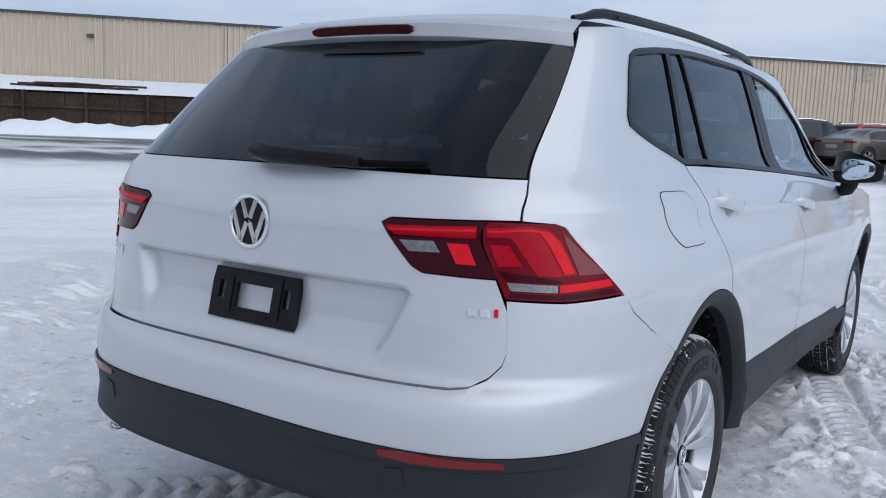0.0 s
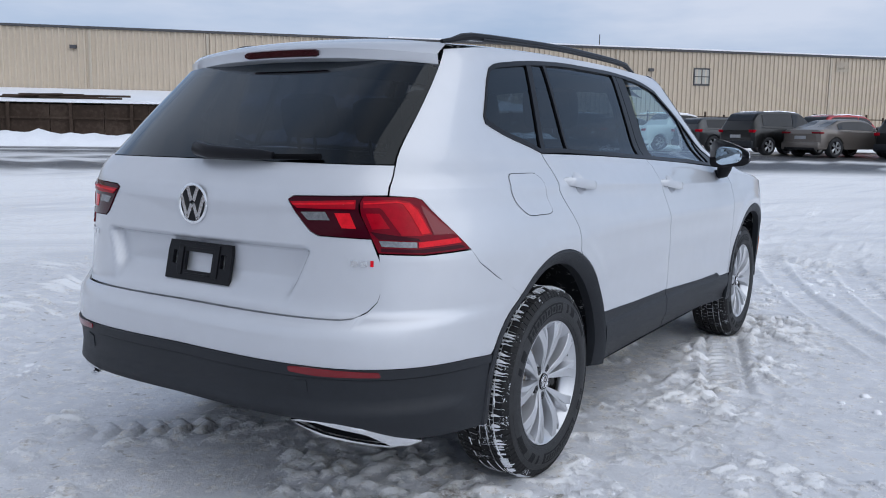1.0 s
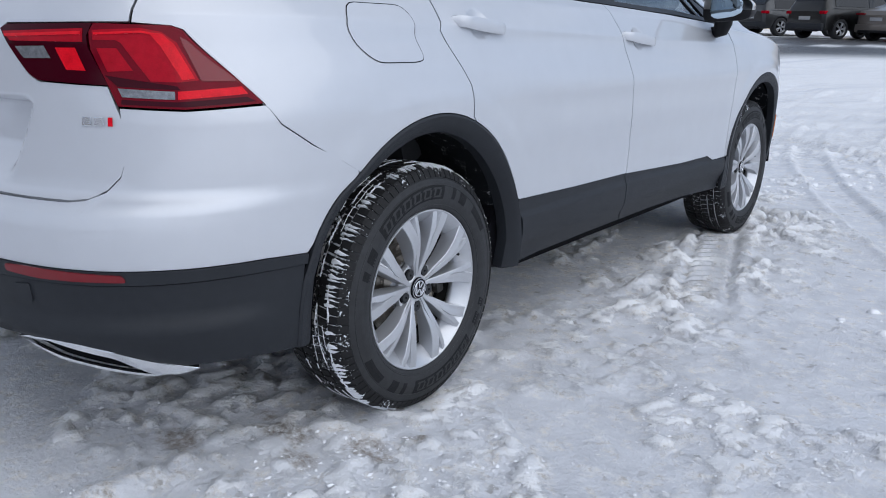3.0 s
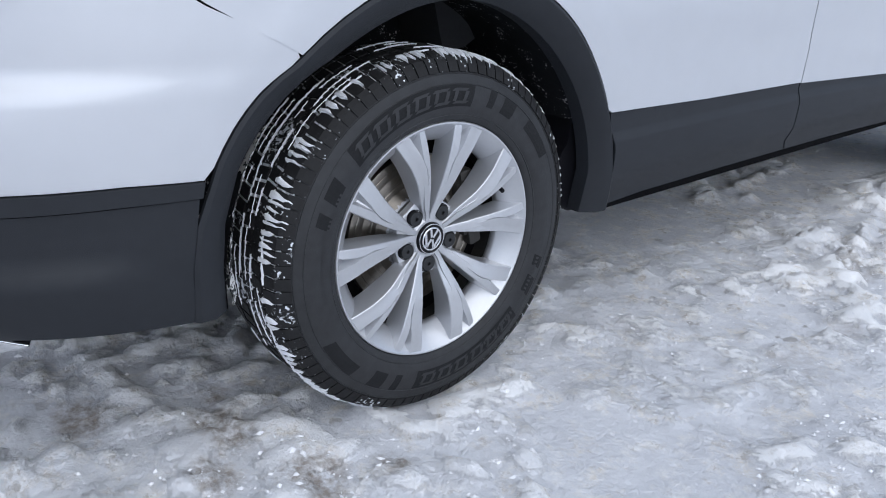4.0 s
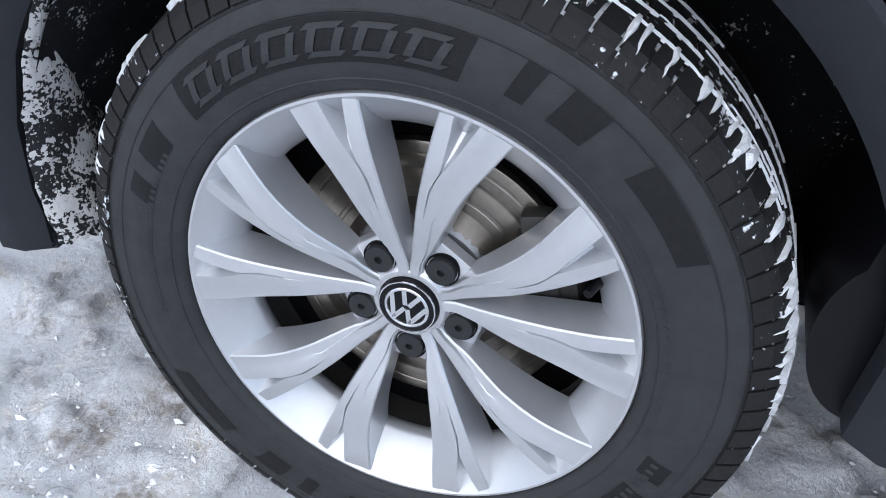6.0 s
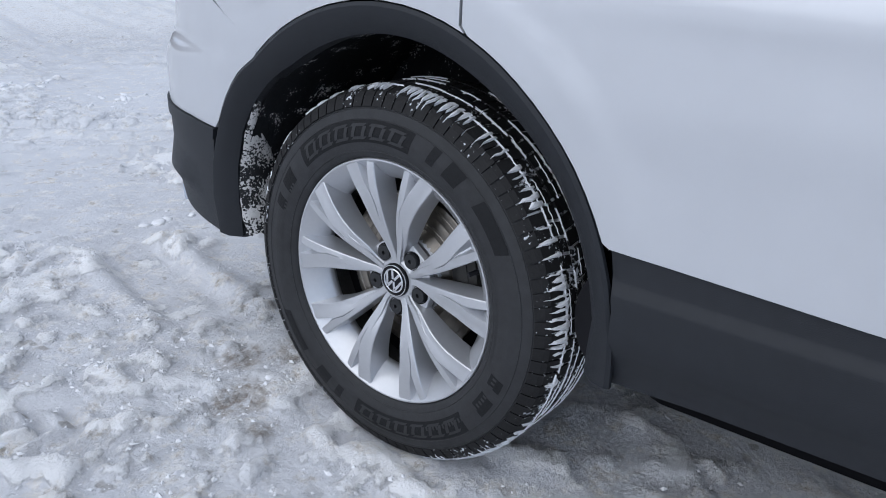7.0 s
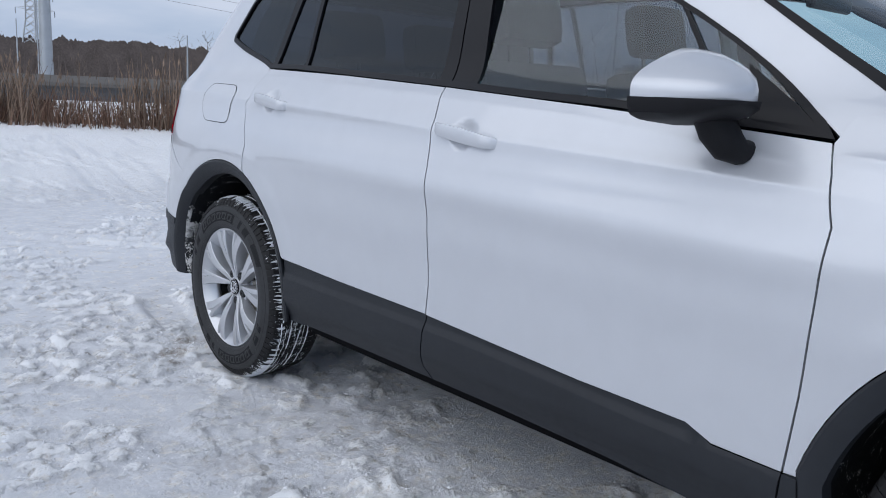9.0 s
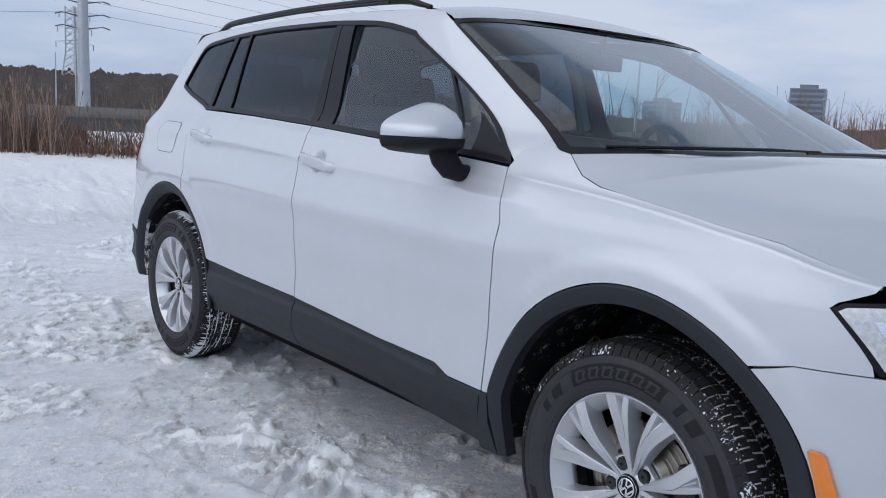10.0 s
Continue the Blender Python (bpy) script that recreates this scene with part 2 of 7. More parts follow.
# ---- the car's outer shell ----
def curve(knots, v):
    """Monotone cubic through (position, value) knots."""
    k = np.array(knots, float)
    x, y = k[:, 0], k[:, 1]
    h, d = np.diff(x), np.diff(y) / np.diff(x)
    m = np.concatenate([[d[0]], np.where(d[1:] * d[:-1] > 0, 2 * d[1:] * d[:-1] / (d[1:] + d[:-1] + 1e-12), 0), [d[-1]]])
    v = np.asarray(v, float)
    i = np.clip(np.searchsorted(x, v) - 1, 0, len(x) - 2)
    t = np.clip((v - x[i]) / h[i], 0, 1)
    return ((2 * t**3 - 3 * t**2 + 1) * y[i] + (t**3 - 2 * t**2 + t) * h[i] * m[i]
            + (-2 * t**3 + 3 * t**2) * y[i + 1] + (t**3 - t**2) * h[i] * m[i + 1])

# half width, rear line and front line of the body by height
WIDE = [(.16, .85), (.28, .892), (.36, .908), (.45, .915), (.56, .916), (.66, .917), (.78, .923), (.88, .922), (.96, .908),
        (1.02, .886), (1.055, .871), (1.085, .861), (1.15, .826), (1.18, .800), (1.21, .777), (1.25, .758), (1.35, .727), (1.5, .679), (1.56, .656), (1.62, .612), (1.66, .57)]
REAR = [(.16, .80), (.26, .90), (.34, .965), (.45, .99), (.56, 1.0), (.64, 1.003), (.69, .995), (.715, .972), (.735, .938), (.8, .926), (.9, .916),
        (1.05, .912), (1.1, .902), (1.15, .874), (1.19, .842), (1.5, .505), (1.56, .435), (1.62, .36)]
NOSE = [(.16, 3.5), (.3, 3.61), (.45, 3.66), (.65, 3.68), (.8, 3.67), (.92, 3.62), (1.0, 3.54), (1.2, 3.3)]
SCREEN = [(1.0, 3.0), (1.12, 2.82), (1.2, 2.66), (1.5, 2.02), (1.6, 1.80), (1.66, 1.66)]
SQUARE = [(.16, 3.6), (.95, 3.6), (1.1, 4.0), (1.19, 4.5), (1.6, 5.0)]

def arc_table(w, a, n):
    f = np.linspace(0, np.pi / 2, 2001)
    x, y = w * np.cos(f)**(2 / n), a * np.sin(f)**(2 / n)
    l = np.concatenate([[0], np.cumsum(np.hypot(np.diff(x), np.diff(y)))])
    return l, f
REAR_L, REAR_F = arc_table(.915, .91, 3.6)
NOSE_L, NOSE_F = arc_table(.93, .90, 2.8)
SCR_L, SCR_F = arc_table(.74, .80, 5.0)
Y_NOSE, Y_SCR = 2.78, 1.6

def half(y, z):
    w = curve(WIDE, z) + .016 * smooth(1.7, 2.5, y) * smooth(1.25, 1.0, z)
    return w

def dent(x, z):
    edge = .40 + (z - .74) * .42
    return .044 * smooth(edge + .022, edge - .022, np.abs(x)) * smooth(.735, .83, z) * smooth(.936, .916, z)

def shell(s, z, cabin=False):
    """A point of the outer body: s runs forward along the side from the rear axle (s = y), below 0 round the rear corner to the middle of the tail, and past the
    front axle round the nose (or, for the cabin, round the windscreen)."""
    s, z = np.broadcast_arrays(np.asarray(s, float), np.asarray(z, float))
    n = curve(SQUARE, z)
    f = np.interp(-s, REAR_L, REAR_F)
    w0 = half(0 * s, z)
    xr = w0 * np.cos(f)**(2 / n)
    yr = -curve(REAR, z) * np.sin(f)**(2 / n)
    yr = yr + dent(xr, z)
    if cabin:
        y1, L, F, front, m = Y_SCR, SCR_L, SCR_F, curve(SCREEN, z), 5.0
    else:
        y1, L, F, front, m = Y_NOSE, NOSE_L, NOSE_F, curve(NOSE, z), 2.8
    g = np.interp(s - y1, L, F)
    xf = half(np.full_like(z, y1) if not cabin else y1 + np.maximum(s - y1, 0) * .8, z) * np.cos(g)**(2 / m)
    yf = y1 + (front - y1) * np.sin(g)**(2 / m)
    x = np.where(s < 0, xr, np.where(s > y1, xf, half(s, z)))
    y = np.where(s < 0, yr, np.where(s > y1, yf, s))
    return np.stack([x, y, z], -1)
S_TAIL, S_NOSE, S_SCR = -REAR_L[-1], Y_NOSE + NOSE_L[-1], Y_SCR + SCR_L[-1]


def shell_normal(s, z, cabin=False):
    h = .004
    du = shell(s + h, z, cabin) - shell(s - h, z, cabin)
    s_in = np.clip(s, S_TAIL + h, (S_SCR if cabin else S_NOSE) - h)
    du = shell(s_in + h, z, cabin) - shell(s_in - h, z, cabin)
    dv = shell(s, z + h, cabin) - shell(s, z - h, cabin)
    n = np.cross(du, dv)
    return n / np.linalg.norm(n, axis=-1, keepdims=True)


def rounded(poly, step):
    """The outline with its long edges divided."""
    out = []
    for a, b in zip(poly, poly[1:] + poly[:1]):
        k = max(1, int(math.ceil(math.hypot(b[0] - a[0], b[1] - a[1]) / step)))
        out += [(a[0] + (b[0] - a[0]) * i / k, a[1] + (b[1] - a[1]) * i / k) for i in range(k)]
    return out


def fillet(poly, r, k=4):
    """The outline with its corners rounded by about r."""
    out = []
    for i, p in enumerate(poly):
        a, b, c = Vector(poly[i - 1]), Vector(p), Vector(poly[(i + 1) % len(poly)])
        u, v = a - b, c - b
        d = min(r, u.length * .45, v.length * .45)
        p0, p1 = b + u.normalized() * d, b + v.normalized() * d
        for j in range(k + 1):
            t = j / k
            q = p0 * (1 - t)**2 + b * 2 * t * (1 - t) + p1 * t * t
            out.append((q.x, q.y))
    return out


def inside(poly, px, py):
    c = np.zeros(px.shape, bool)
    for (x0, y0), (x1, y1) in zip(poly, poly[1:] + poly[:1]):
        hit = ((y0 > py) != (y1 > py)) & (px < (x1 - x0) * (py - y0) / ((y1 - y0) or 1e-9) + x0)
        c ^= hit
    return c


def edge_distance(poly, px, py):
    d = np.full(px.shape, 9.0)
    for (x0, y0), (x1, y1) in zip(poly, poly[1:] + poly[:1]):
        ex, ey = x1 - x0, y1 - y0
        t = np.clip(((px - x0) * ex + (py - y0) * ey) / (ex * ex + ey * ey + 1e-12), 0, 1)
        d = np.minimum(d, np.hypot(px - x0 - t * ex, py - y0 - t * ey))
    return d


def sheet(poly, step=.03, edge=.02, extra=()):
    """Points and triangles that fill an outline."""
    from mathutils.geometry import delaunay_2d_cdt
    ring = rounded(poly, edge)
    xs, ys = np.array(ring).T
    gx, gy = np.meshgrid(np.arange(xs.min(), xs.max(), step), np.arange(ys.min(), ys.max(), step))
    gx, gy = gx.ravel(), gy.ravel()
    keep = inside(ring, gx, gy) & (edge_distance(ring, gx, gy) > edge * .6)
    if len(extra):
        ex = np.array(extra)
        ok = inside(ring, ex[:, 0], ex[:, 1]) & (edge_distance(ring, ex[:, 0], ex[:, 1]) > .004)
        ex = ex[ok]
        for q in range(0, len(ex), 200):
            far = np.min(np.hypot(gx[:, None] - ex[None, q:q + 200, 0], gy[:, None] - ex[None, q:q + 200, 1]), axis=1) > .006
            keep &= far
        extra = [tuple(p) for p in ex.tolist()]
    pts = ring + list(extra) + list(zip(gx[keep].tolist(), gy[keep].tolist()))
    vs, _, fs, _, _, _ = delaunay_2d_cdt([Vector(p) for p in pts], [], [list(range(len(ring)))], 1, 1e-6)
    return np.array([(v.x, v.y) for v in vs]), [tuple(f) for f in fs]


def panel(name, poly, mat, parent, label="", cabin=False, lift=0.0, thick=.012, mirror="both", step=.03, bulge=None, edge=.02, extra=()):
    """A panel of the shell inside an outline in (s, z), lifted off it, with turned-in edges. mirror: right, left, both (two objects), or whole
    (one object that crosses the middle)."""
    uv, fs = sheet(poly, step, edge, extra)
    s, z = uv[:, 0], uv[:, 1]
    P, N = shell(s, z, cabin), shell_normal(s, z, cabin)
    up = lift if bulge is None else lift + bulge(s, z)
    if bulge is not None:
        h = .003
        q = lambda a, b: shell(a, b, cabin) + shell_normal(a, b, cabin) * (lift + bulge(a, b))[:, None]
        n2 = np.cross(q(s + h, z) - q(s - h, z), q(s, z + h) - q(s, z - h))
        P = q(s, z)
        N = n2 / (np.linalg.norm(n2, axis=1, keepdims=True) + 1e-12)
    else:
        P = P + N * lift
    # turn faces outwards
    a, b, c = P[[f[0] for f in fs]], P[[f[1] for f in fs]], P[[f[2] for f in fs]]
    flip = np.sum(np.cross(b - a, c - a) * N[[f[0] for f in fs]], 1) < 0
    fs = [f[::-1] if k else f for f, k in zip(fs, flip)]
    half_count = {}
    for f in fs:
        for e in zip(f, f[1:] + f[:1]):
            half_count[e] = 1
    border = [e for e in half_count if (e[1], e[0]) not in half_count]
    if mirror == "whole":
        border = [e for e in border if not (abs(P[e[0]][0]) < 2e-3 and abs(P[e[1]][0]) < 2e-3)]
        P[np.abs(P[:, 0]) < 2e-3, 0] = 0
        N[np.abs(P[:, 0]) < 2e-3, 0] = 0
    V, NN, F = [P], [N], list(fs)
    base = len(P)
    idx, rim_v, rim_n = {}, [], []
    for i, j in border:
        t = P[j] - P[i]
        out = np.cross(t, N[i])
        out = out / (np.linalg.norm(out) + 1e-12)
        for k in (i, j):
            idx[(k, "o", i, j)] = base + len(rim_v)
            rim_v.append(P[k]), rim_n.append(out)
        for k in (i, j):
            idx[(k, "i", i, j)] = base + len(rim_v)
            rim_v.append(P[k] - N[k] * thick), rim_n.append(out)
        F.append((idx[(j, "o", i, j)], idx[(i, "o", i, j)], idx[(i, "i", i, j)], idx[(j, "i", i, j)]))
    if rim_v:
        V.append(np.array(rim_v)), NN.append(np.array(rim_n))
    V, NN = np.vstack(V), np.vstack(NN)
    flipx = np.array([-1, 1, 1])
    if mirror == "whole":
        n = len(V)
        F = F + [tuple(n + i for i in f[::-1]) for f in F]
        return build(name, np.vstack([V, V * flipx]), F, mat, parent, label, np.vstack([NN, NN * flipx]))
    obs = []
    if mirror in ("both", "right"):
        obs.append(build(name, V, F, mat, parent, label, NN))
    if mirror in ("both", "left"):
        obs.append(build(name, V * flipx, [f[::-1] for f in F], mat, parent, label, NN * flipx))
    return obs


def arc(cy, cz, ry, rz, a0, a1, k=18):
    return [(cy + ry * math.cos(radians(a0 + (a1 - a0) * i / k)), cz + rz * math.sin(radians(a0 + (a1 - a0) * i / k))) for i in range(k + 1)]


# ---- the car ----
suv = tagged(thing("suv"), "white-silver mid-size SUV with dark plastic cladding, parked on snow", "car")
HUB_X, HUB_Z, BASE = .87, .36, 2.795
TAIL = S_TAIL


def arch_curve(cy, a0, a1, k=20, grow=0.0):
    """Outer line of a wheel opening; the rear one reaches a little further back than forward."""
    c0, ao, bo = (.012, .466, .505) if cy == 0 else (2.81, .478, .505)
    out = []
    for i in range(k + 1):
        a = radians(a0 + (a1 - a0) * i / k)
        back = .007 * float(smooth(0, -.6, np.array(math.cos(a)))) if cy == 0 else 0
        out.append((c0 + (ao + grow + back) * math.cos(a), HUB_Z + (bo + grow) * math.sin(a)))
    return out


GATE_SIDE = [(-.809, 1.097), (-.803, 1.126), (-.771, 1.191), (-.710, 1.37), (-.669, 1.509), (-.662, 1.60)]
GATE_LOW = [(-.871, .926), (-.864, .889), (-.861, .803), (-.868, .778), (-.895, .748), (-.930, .729), (-.965, .725), (-1.07, .725), (TAIL, .727)]
LAMP_OUT = [(-.560, .928), (-.602, .972), (-.650, 1.03), (-.694, 1.085), (-.72, 1.093)]
DOOR_R = [(.108, 1.213), (.097, 1.157), (.099, 1.104), (.086, 1.083), (.112, 1.035), (.150, .972), (.172, .935), (.172, .845)]
DOOR_B = [(1.158, 1.172), (1.188, 1.085), (1.192, 1.044), (1.213, .957), (1.236, .813), (1.246, .629), (1.238, .538)]
DOOR_F = [(2.309, 1.100), (2.328, 1.04), (2.341, .988), (2.352, .955), (2.347, .85), (2.334, .632), (2.320, .480)]
BSEAM = [(-.306, .764), (-.44, .827), (-.524, .881), (-.560, .927)]
BUMP_TOP = [(-.427, .573), (-.53, .578), (-.69, .578), (-.87, .580), (-1.12, .587), (TAIL, .592)]
DLO_REAR = [(-.10, 1.538), (-.155, 1.522), (-.198, 1.475), (-.222, 1.42), (-.250, 1.347), (-.236, 1.322), (-.06, 1.270), (.106, 1.216)]
DLO_TOP = [(s_, float(curve([(-.10, 1.538), (.10, 1.562), (.35, 1.580), (.60, 1.588), (1.0, 1.586), (1.18, 1.578), (1.358, 1.566), (1.51, 1.541), (1.66, 1.503), (1.797, 1.455), (1.88, 1.412), (1.948, 1.362), (1.995, 1.305), (2.025, 1.245), (2.045, 1.175), (2.062, 1.105)], s_)))
           for s_ in (-.10, 0, .10, .22, .35, .48, .60, .80, 1.0, 1.09, 1.18, 1.27, 1.358, 1.44, 1.51, 1.585, 1.66, 1.73, 1.797, 1.84, 1.88, 1.915, 1.948, 1.972, 1.995, 2.012, 2.025, 2.036, 2.045, 2.054, 2.062)]
SCREEN_SIDE = [(2.20, 1.09), (2.168, 1.175), (2.148, 1.275), (2.135, 1.36), (2.122, 1.42), (2.095, 1.48), (2.050, 1.543), (1.96, 1.600)]


def roof_edge(y):
    return float(curve([(-.6, 1.575), (-.3, 1.592), (.2, 1.610), (.7, 1.620), (1.2, 1.614), (1.6, 1.596), (2.1, 1.585)], y))


EDGE_PTS = [(s, roof_edge(s)) for s in (-.6, -.45, -.3, -.1)]
TOP_PTS = [(s, roof_edge(s)) for s in (1.85, 1.7, 1.5, 1.2, .9, .6, .3, 0.0)]
g = .0022
quarter = ([(-.806, 1.099), (-.800, 1.126), (-.768, 1.191), (-.707, 1.37), (-.666, 1.509), (-.655, roof_edge(-.6))] + EDGE_PTS[1:]
           + DLO_REAR + [(a - g, b) for a, b in DOOR_R[1:]] + arch_curve(0, 69, 130.2, 12, .003) + [(a + g * .6, b + g * .6) for a, b in BSEAM[1:]] + [(a + g, b) for a, b in LAMP_OUT[1:]])
QUARTER_LINE = [(-.82, 1.117), (-.56, 1.116), (-.26, 1.111), (0, 1.098), (.2, 1.094)]


def flare(s, z, c0, wide, up):
    """The swelling of the skin round a wheel opening."""
    rho = np.sqrt(((s - c0) / .472)**2 + ((z - HUB_Z) / .505)**2)
    return up * smooth(wide + .05, wide - .05, rho) * smooth(.46, .70, z)


def quarter_form(s, z):
    d = z - curve(QUARTER_LINE, s)
    return .005 * np.exp(-(np.sqrt(d * d + 2.5e-5) - .005) / (.016 + .014 * smooth(-.008, .008, d))) * smooth(-.80, -.70, s) * smooth(.25, 0, s) + flare(s, z, .012, 1.15, .0035)


panel("quarter_panel", quarter, PAINT, suv, "white-silver rear quarter panel", bulge=quarter_form, step=.022, extra=[(s_, float(curve(QUARTER_LINE, s_)) + d) for s_ in np.arange(-.80, .12, .014).tolist() for d in (-.022, -.012, -.005, 0, .005, .012, .022)])
panel("quarter_lining", quarter, PANELD, suv, "dark inner lining", lift=-.022, thick=.003, step=.05)
panel("roof_side", [(-.10, roof_edge(-.1))] + DLO_TOP[0:] + [(2.20, 1.09)] + SCREEN_SIDE[1:] + TOP_PTS, PAINT, suv, "white-silver roof side rail and windscreen pillar", cabin=True)
panel("pillar_lining", [(-.10, roof_edge(-.1))] + DLO_TOP[0:] + [(2.20, 1.09)] + SCREEN_SIDE[1:] + TOP_PTS, PANELD, suv, "dark grey pillar lining", cabin=True, lift=-.022, thick=.003, step=.05)


DOOR_LINE = [(0, 1.098), (.15, 1.096), (.28, 1.092), (1.0, 1.062), (1.335, 1.046), (1.9, 1.028), (2.3, 1.014), (2.6, 1.0)]
BELT_LINE = [(.1, 1.184), (.30, 1.182), (.636, 1.168), (1.16, 1.143), (1.72, 1.112), (2.06, 1.078), (2.6, 1.03)]
CUPS = [(.272, 1.098), (1.325, 1.049)]


def door_form(s, z):
    """The sharp line at handle height, the soft line under it, and the hollows behind the handles."""
    d = z - curve(DOOR_LINE, s)
    q = np.sqrt(d * d + 2.5e-5) - .005
    sharp = .013 * np.exp(-q / (.028 + .022 * smooth(-.008, .008, d)))
    e = z - curve(BELT_LINE, s)
    sharp = sharp + .0035 * np.exp(-(np.sqrt(e * e + 1.6e-5) - .004) / .012)
    l2 = .925 - .05 * smooth(.2, 2.3, s)
    soft = .006 * np.exp(-((z - l2) / .045)**2) * smooth(.2, .6, s)
    cup = 0.0
    for a, b in CUPS:
        r2 = ((s - a) / .056)**2 + ((z - b) / .043)**2
        cup = cup + .016 * np.clip(1 - r2, 0, 1)**1.3
    return (sharp + soft) * smooth(.0, .25, s) * smooth(2.56, 2.2, s) - cup + flare(s, z, .012, 1.15, .0035)


FORM_PTS = [(s_, float(curve(DOOR_LINE, s_)) + d) for s_ in np.arange(.1, 2.6, .014).tolist() for d in (-.022, -.012, -.005, 0, .005, .012, .022)]
FORM_PTS = [p for p in FORM_PTS if all(abs(p[0] - a) > .075 for a, b in CUPS)] + [(s_, float(curve(BELT_LINE, s_)) + d) for s_ in np.arange(.1, 2.35, .02).tolist() for d in (-.014, -.006, 0, .006, .014)] + [(a + i * .0095, b + j * .0095) for a, b in CUPS for i in range(-7, 8) for j in range(-6, 7)]


rear_door = ([(a + g, b) for a, b in DOOR_R[:-1]] + [(.176, .845)] + arch_curve(0, 68, 24, 10, .003)
             + [(.452, .560), (.80, .548), (1.236, .540)] + [(a - g, b) for a, b in DOOR_B[::-1][1:]] + [(.636, 1.196)])
panel("rear_door", rear_door, PAINT, suv, "white-silver rear passenger door skin", bulge=door_form, step=.02, extra=FORM_PTS)
front_door = ([(a + g, b) for a, b in DOOR_B] + [(1.8, .510), (2.10, .507), (2.165, .482), (2.317, .480)] + [(a - g, b) for a, b in DOOR_F[::-1][1:]] + [(1.72, 1.141)])
panel("front_door", front_door, PAINT, suv, "white-silver front passenger door skin", bulge=door_form, step=.02, extra=FORM_PTS)
WING_LINE = [(2.2, 1.086), (2.363, 1.075), (2.489, 1.066), (2.621, 1.055), (2.774, 1.040), (2.907, 1.026), (3.05, 1.006), (3.153, .990), (3.32, .948), (3.5, .918)]


def wing_form(s, z):
    """The sharp crease that runs from the mirror to the headlamp."""
    d = z - curve(WING_LINE, s)
    return door_form(s, z) + flare(s, z, 2.81, 1.12, .006) * smooth(2.36, 2.50, s) + smooth(2.28, 2.42, s) * .013 * np.exp(-(np.sqrt(d * d + 9e-6) - .003) / (.012 + .022 * smooth(.008, -.008, d)))


fender = ([(a + g, b) for a, b in DOOR_F] + [(2.36, .482)] + arch_curve(BASE, 165, 51, 24, .003)
          + [(3.20, .772), (3.345, .776), (3.34, .80), (3.272, .896), (3.29, .908), (3.36, .93), (3.38, .945), (3.2, 1.004), (2.92, 1.042), (2.77, 1.060), (2.65, 1.075), (2.578, 1.098), (2.505, 1.148), (2.40, 1.165), (2.33, 1.150)])
panel("front_wing", fender, PAINT, suv, "white-silver front wing", bulge=wing_form, step=.02, extra=FORM_PTS + [(s_, float(curve(WING_LINE, s_)) + d) for s_ in np.arange(2.3, 3.5, .014).tolist() for d in (-.022, -.012, -.005, 0, .005, .012, .022)])

# rear end
bumper = ([(a, b - .0045) for a, b in GATE_LOW[::-1]][:-1] + [(-.874 + .007, .889), (-.866, .921), (-.73, .915), (-.556, .924)] + [(a - g * .5, b - g * .5) for a, b in BSEAM[::-1][1:]]
          + arch_curve(0, 130.8, 153, 6, .003) + BUMP_TOP)
panel("rear_bumper", bumper, PAINT, suv, "white-silver upper rear bumper", mirror="whole", lift=.001, bulge=lambda s, z: flare(s, z, .012, 1.15, .0015))
BUMP_BOT = [(TAIL, .422), (-1.10, .414), (-.88, .386), (-.73, .345), (-.59, .340), (-.468, .336)]
panel("rear_bumper_strip", [(a, b - .002) for a, b in BUMP_TOP] + [(TAIL, .556), (-1.12, .552), (-.87, .548), (-.69, .548), (-.53, .549), (-.432, .547)], CLAD, suv, "dark grey plastic strip", mirror="whole", lift=.007)
panel("rear_bumper_skirt", [(-.436, .545), (-.53, .546), (-.69, .545), (-.87, .545), (-1.12, .549), (TAIL, .553)] + BUMP_BOT + [(-.455, .43)], CLAD, suv, "dark grey plastic lower rear bumper", mirror="whole", lift=.002,
      bulge=lambda s, z: .014 * smooth(.40, .425, z) * smooth(.47, .44, z) * smooth(-.5, -.62, s))
for sx in ("right", "left"):
    panel("bumper_reflector", fillet([(-1.100, .581), (-1.045, .583), (-.823, .572), (-.816, .556), (-1.009, .558), (-1.098, .565)], .006, 2), BRAKE3, suv, "dark red rear reflector", mirror=sx, lift=.010, thick=.006, step=.015, edge=.012)
    panel("tow_cover", fillet([(-1.088, .535), (-1.041, .540), (-1.040, .497), (-1.088, .492)], .006, 2), CLAD, suv, mirror=sx, lift=.005, thick=.004, step=.02)
    panel("exhaust_trim", [(-1.110, .404), (-1.02, .418), (-.88, .392), (-.78, .360), (-.700, .338), (-.74, .330), (-.80, .345), (-.88, .374), (-1.02, .404)], CHROME, suv, "chrome exhaust-style trim", mirror=sx, lift=.006, thick=.02, step=.02)
    panel("exhaust_tip", [(-.905, .394), (-.86, .386), (-.78, .360), (-.700, .337), (-.745, .327), (-.80, .333)], CHROME, suv, mirror=sx, lift=.008, thick=.012, step=.015)
    panel("exhaust_recess", [(-1.09, .402), (-1.02, .404), (-.88, .376), (-.80, .346), (-.75, .332), (-.80, .326), (-1.00, .366)], GAP, suv, mirror=sx, lift=-.012, thick=.01, step=.02)
    panel("exhaust_blade", [(-1.10, .398), (-1.00, .366), (-.80, .328), (-.715, .332), (-.80, .322), (-1.01, .360)], CHROME, suv, mirror=sx, lift=.004, thick=.01, step=.02)
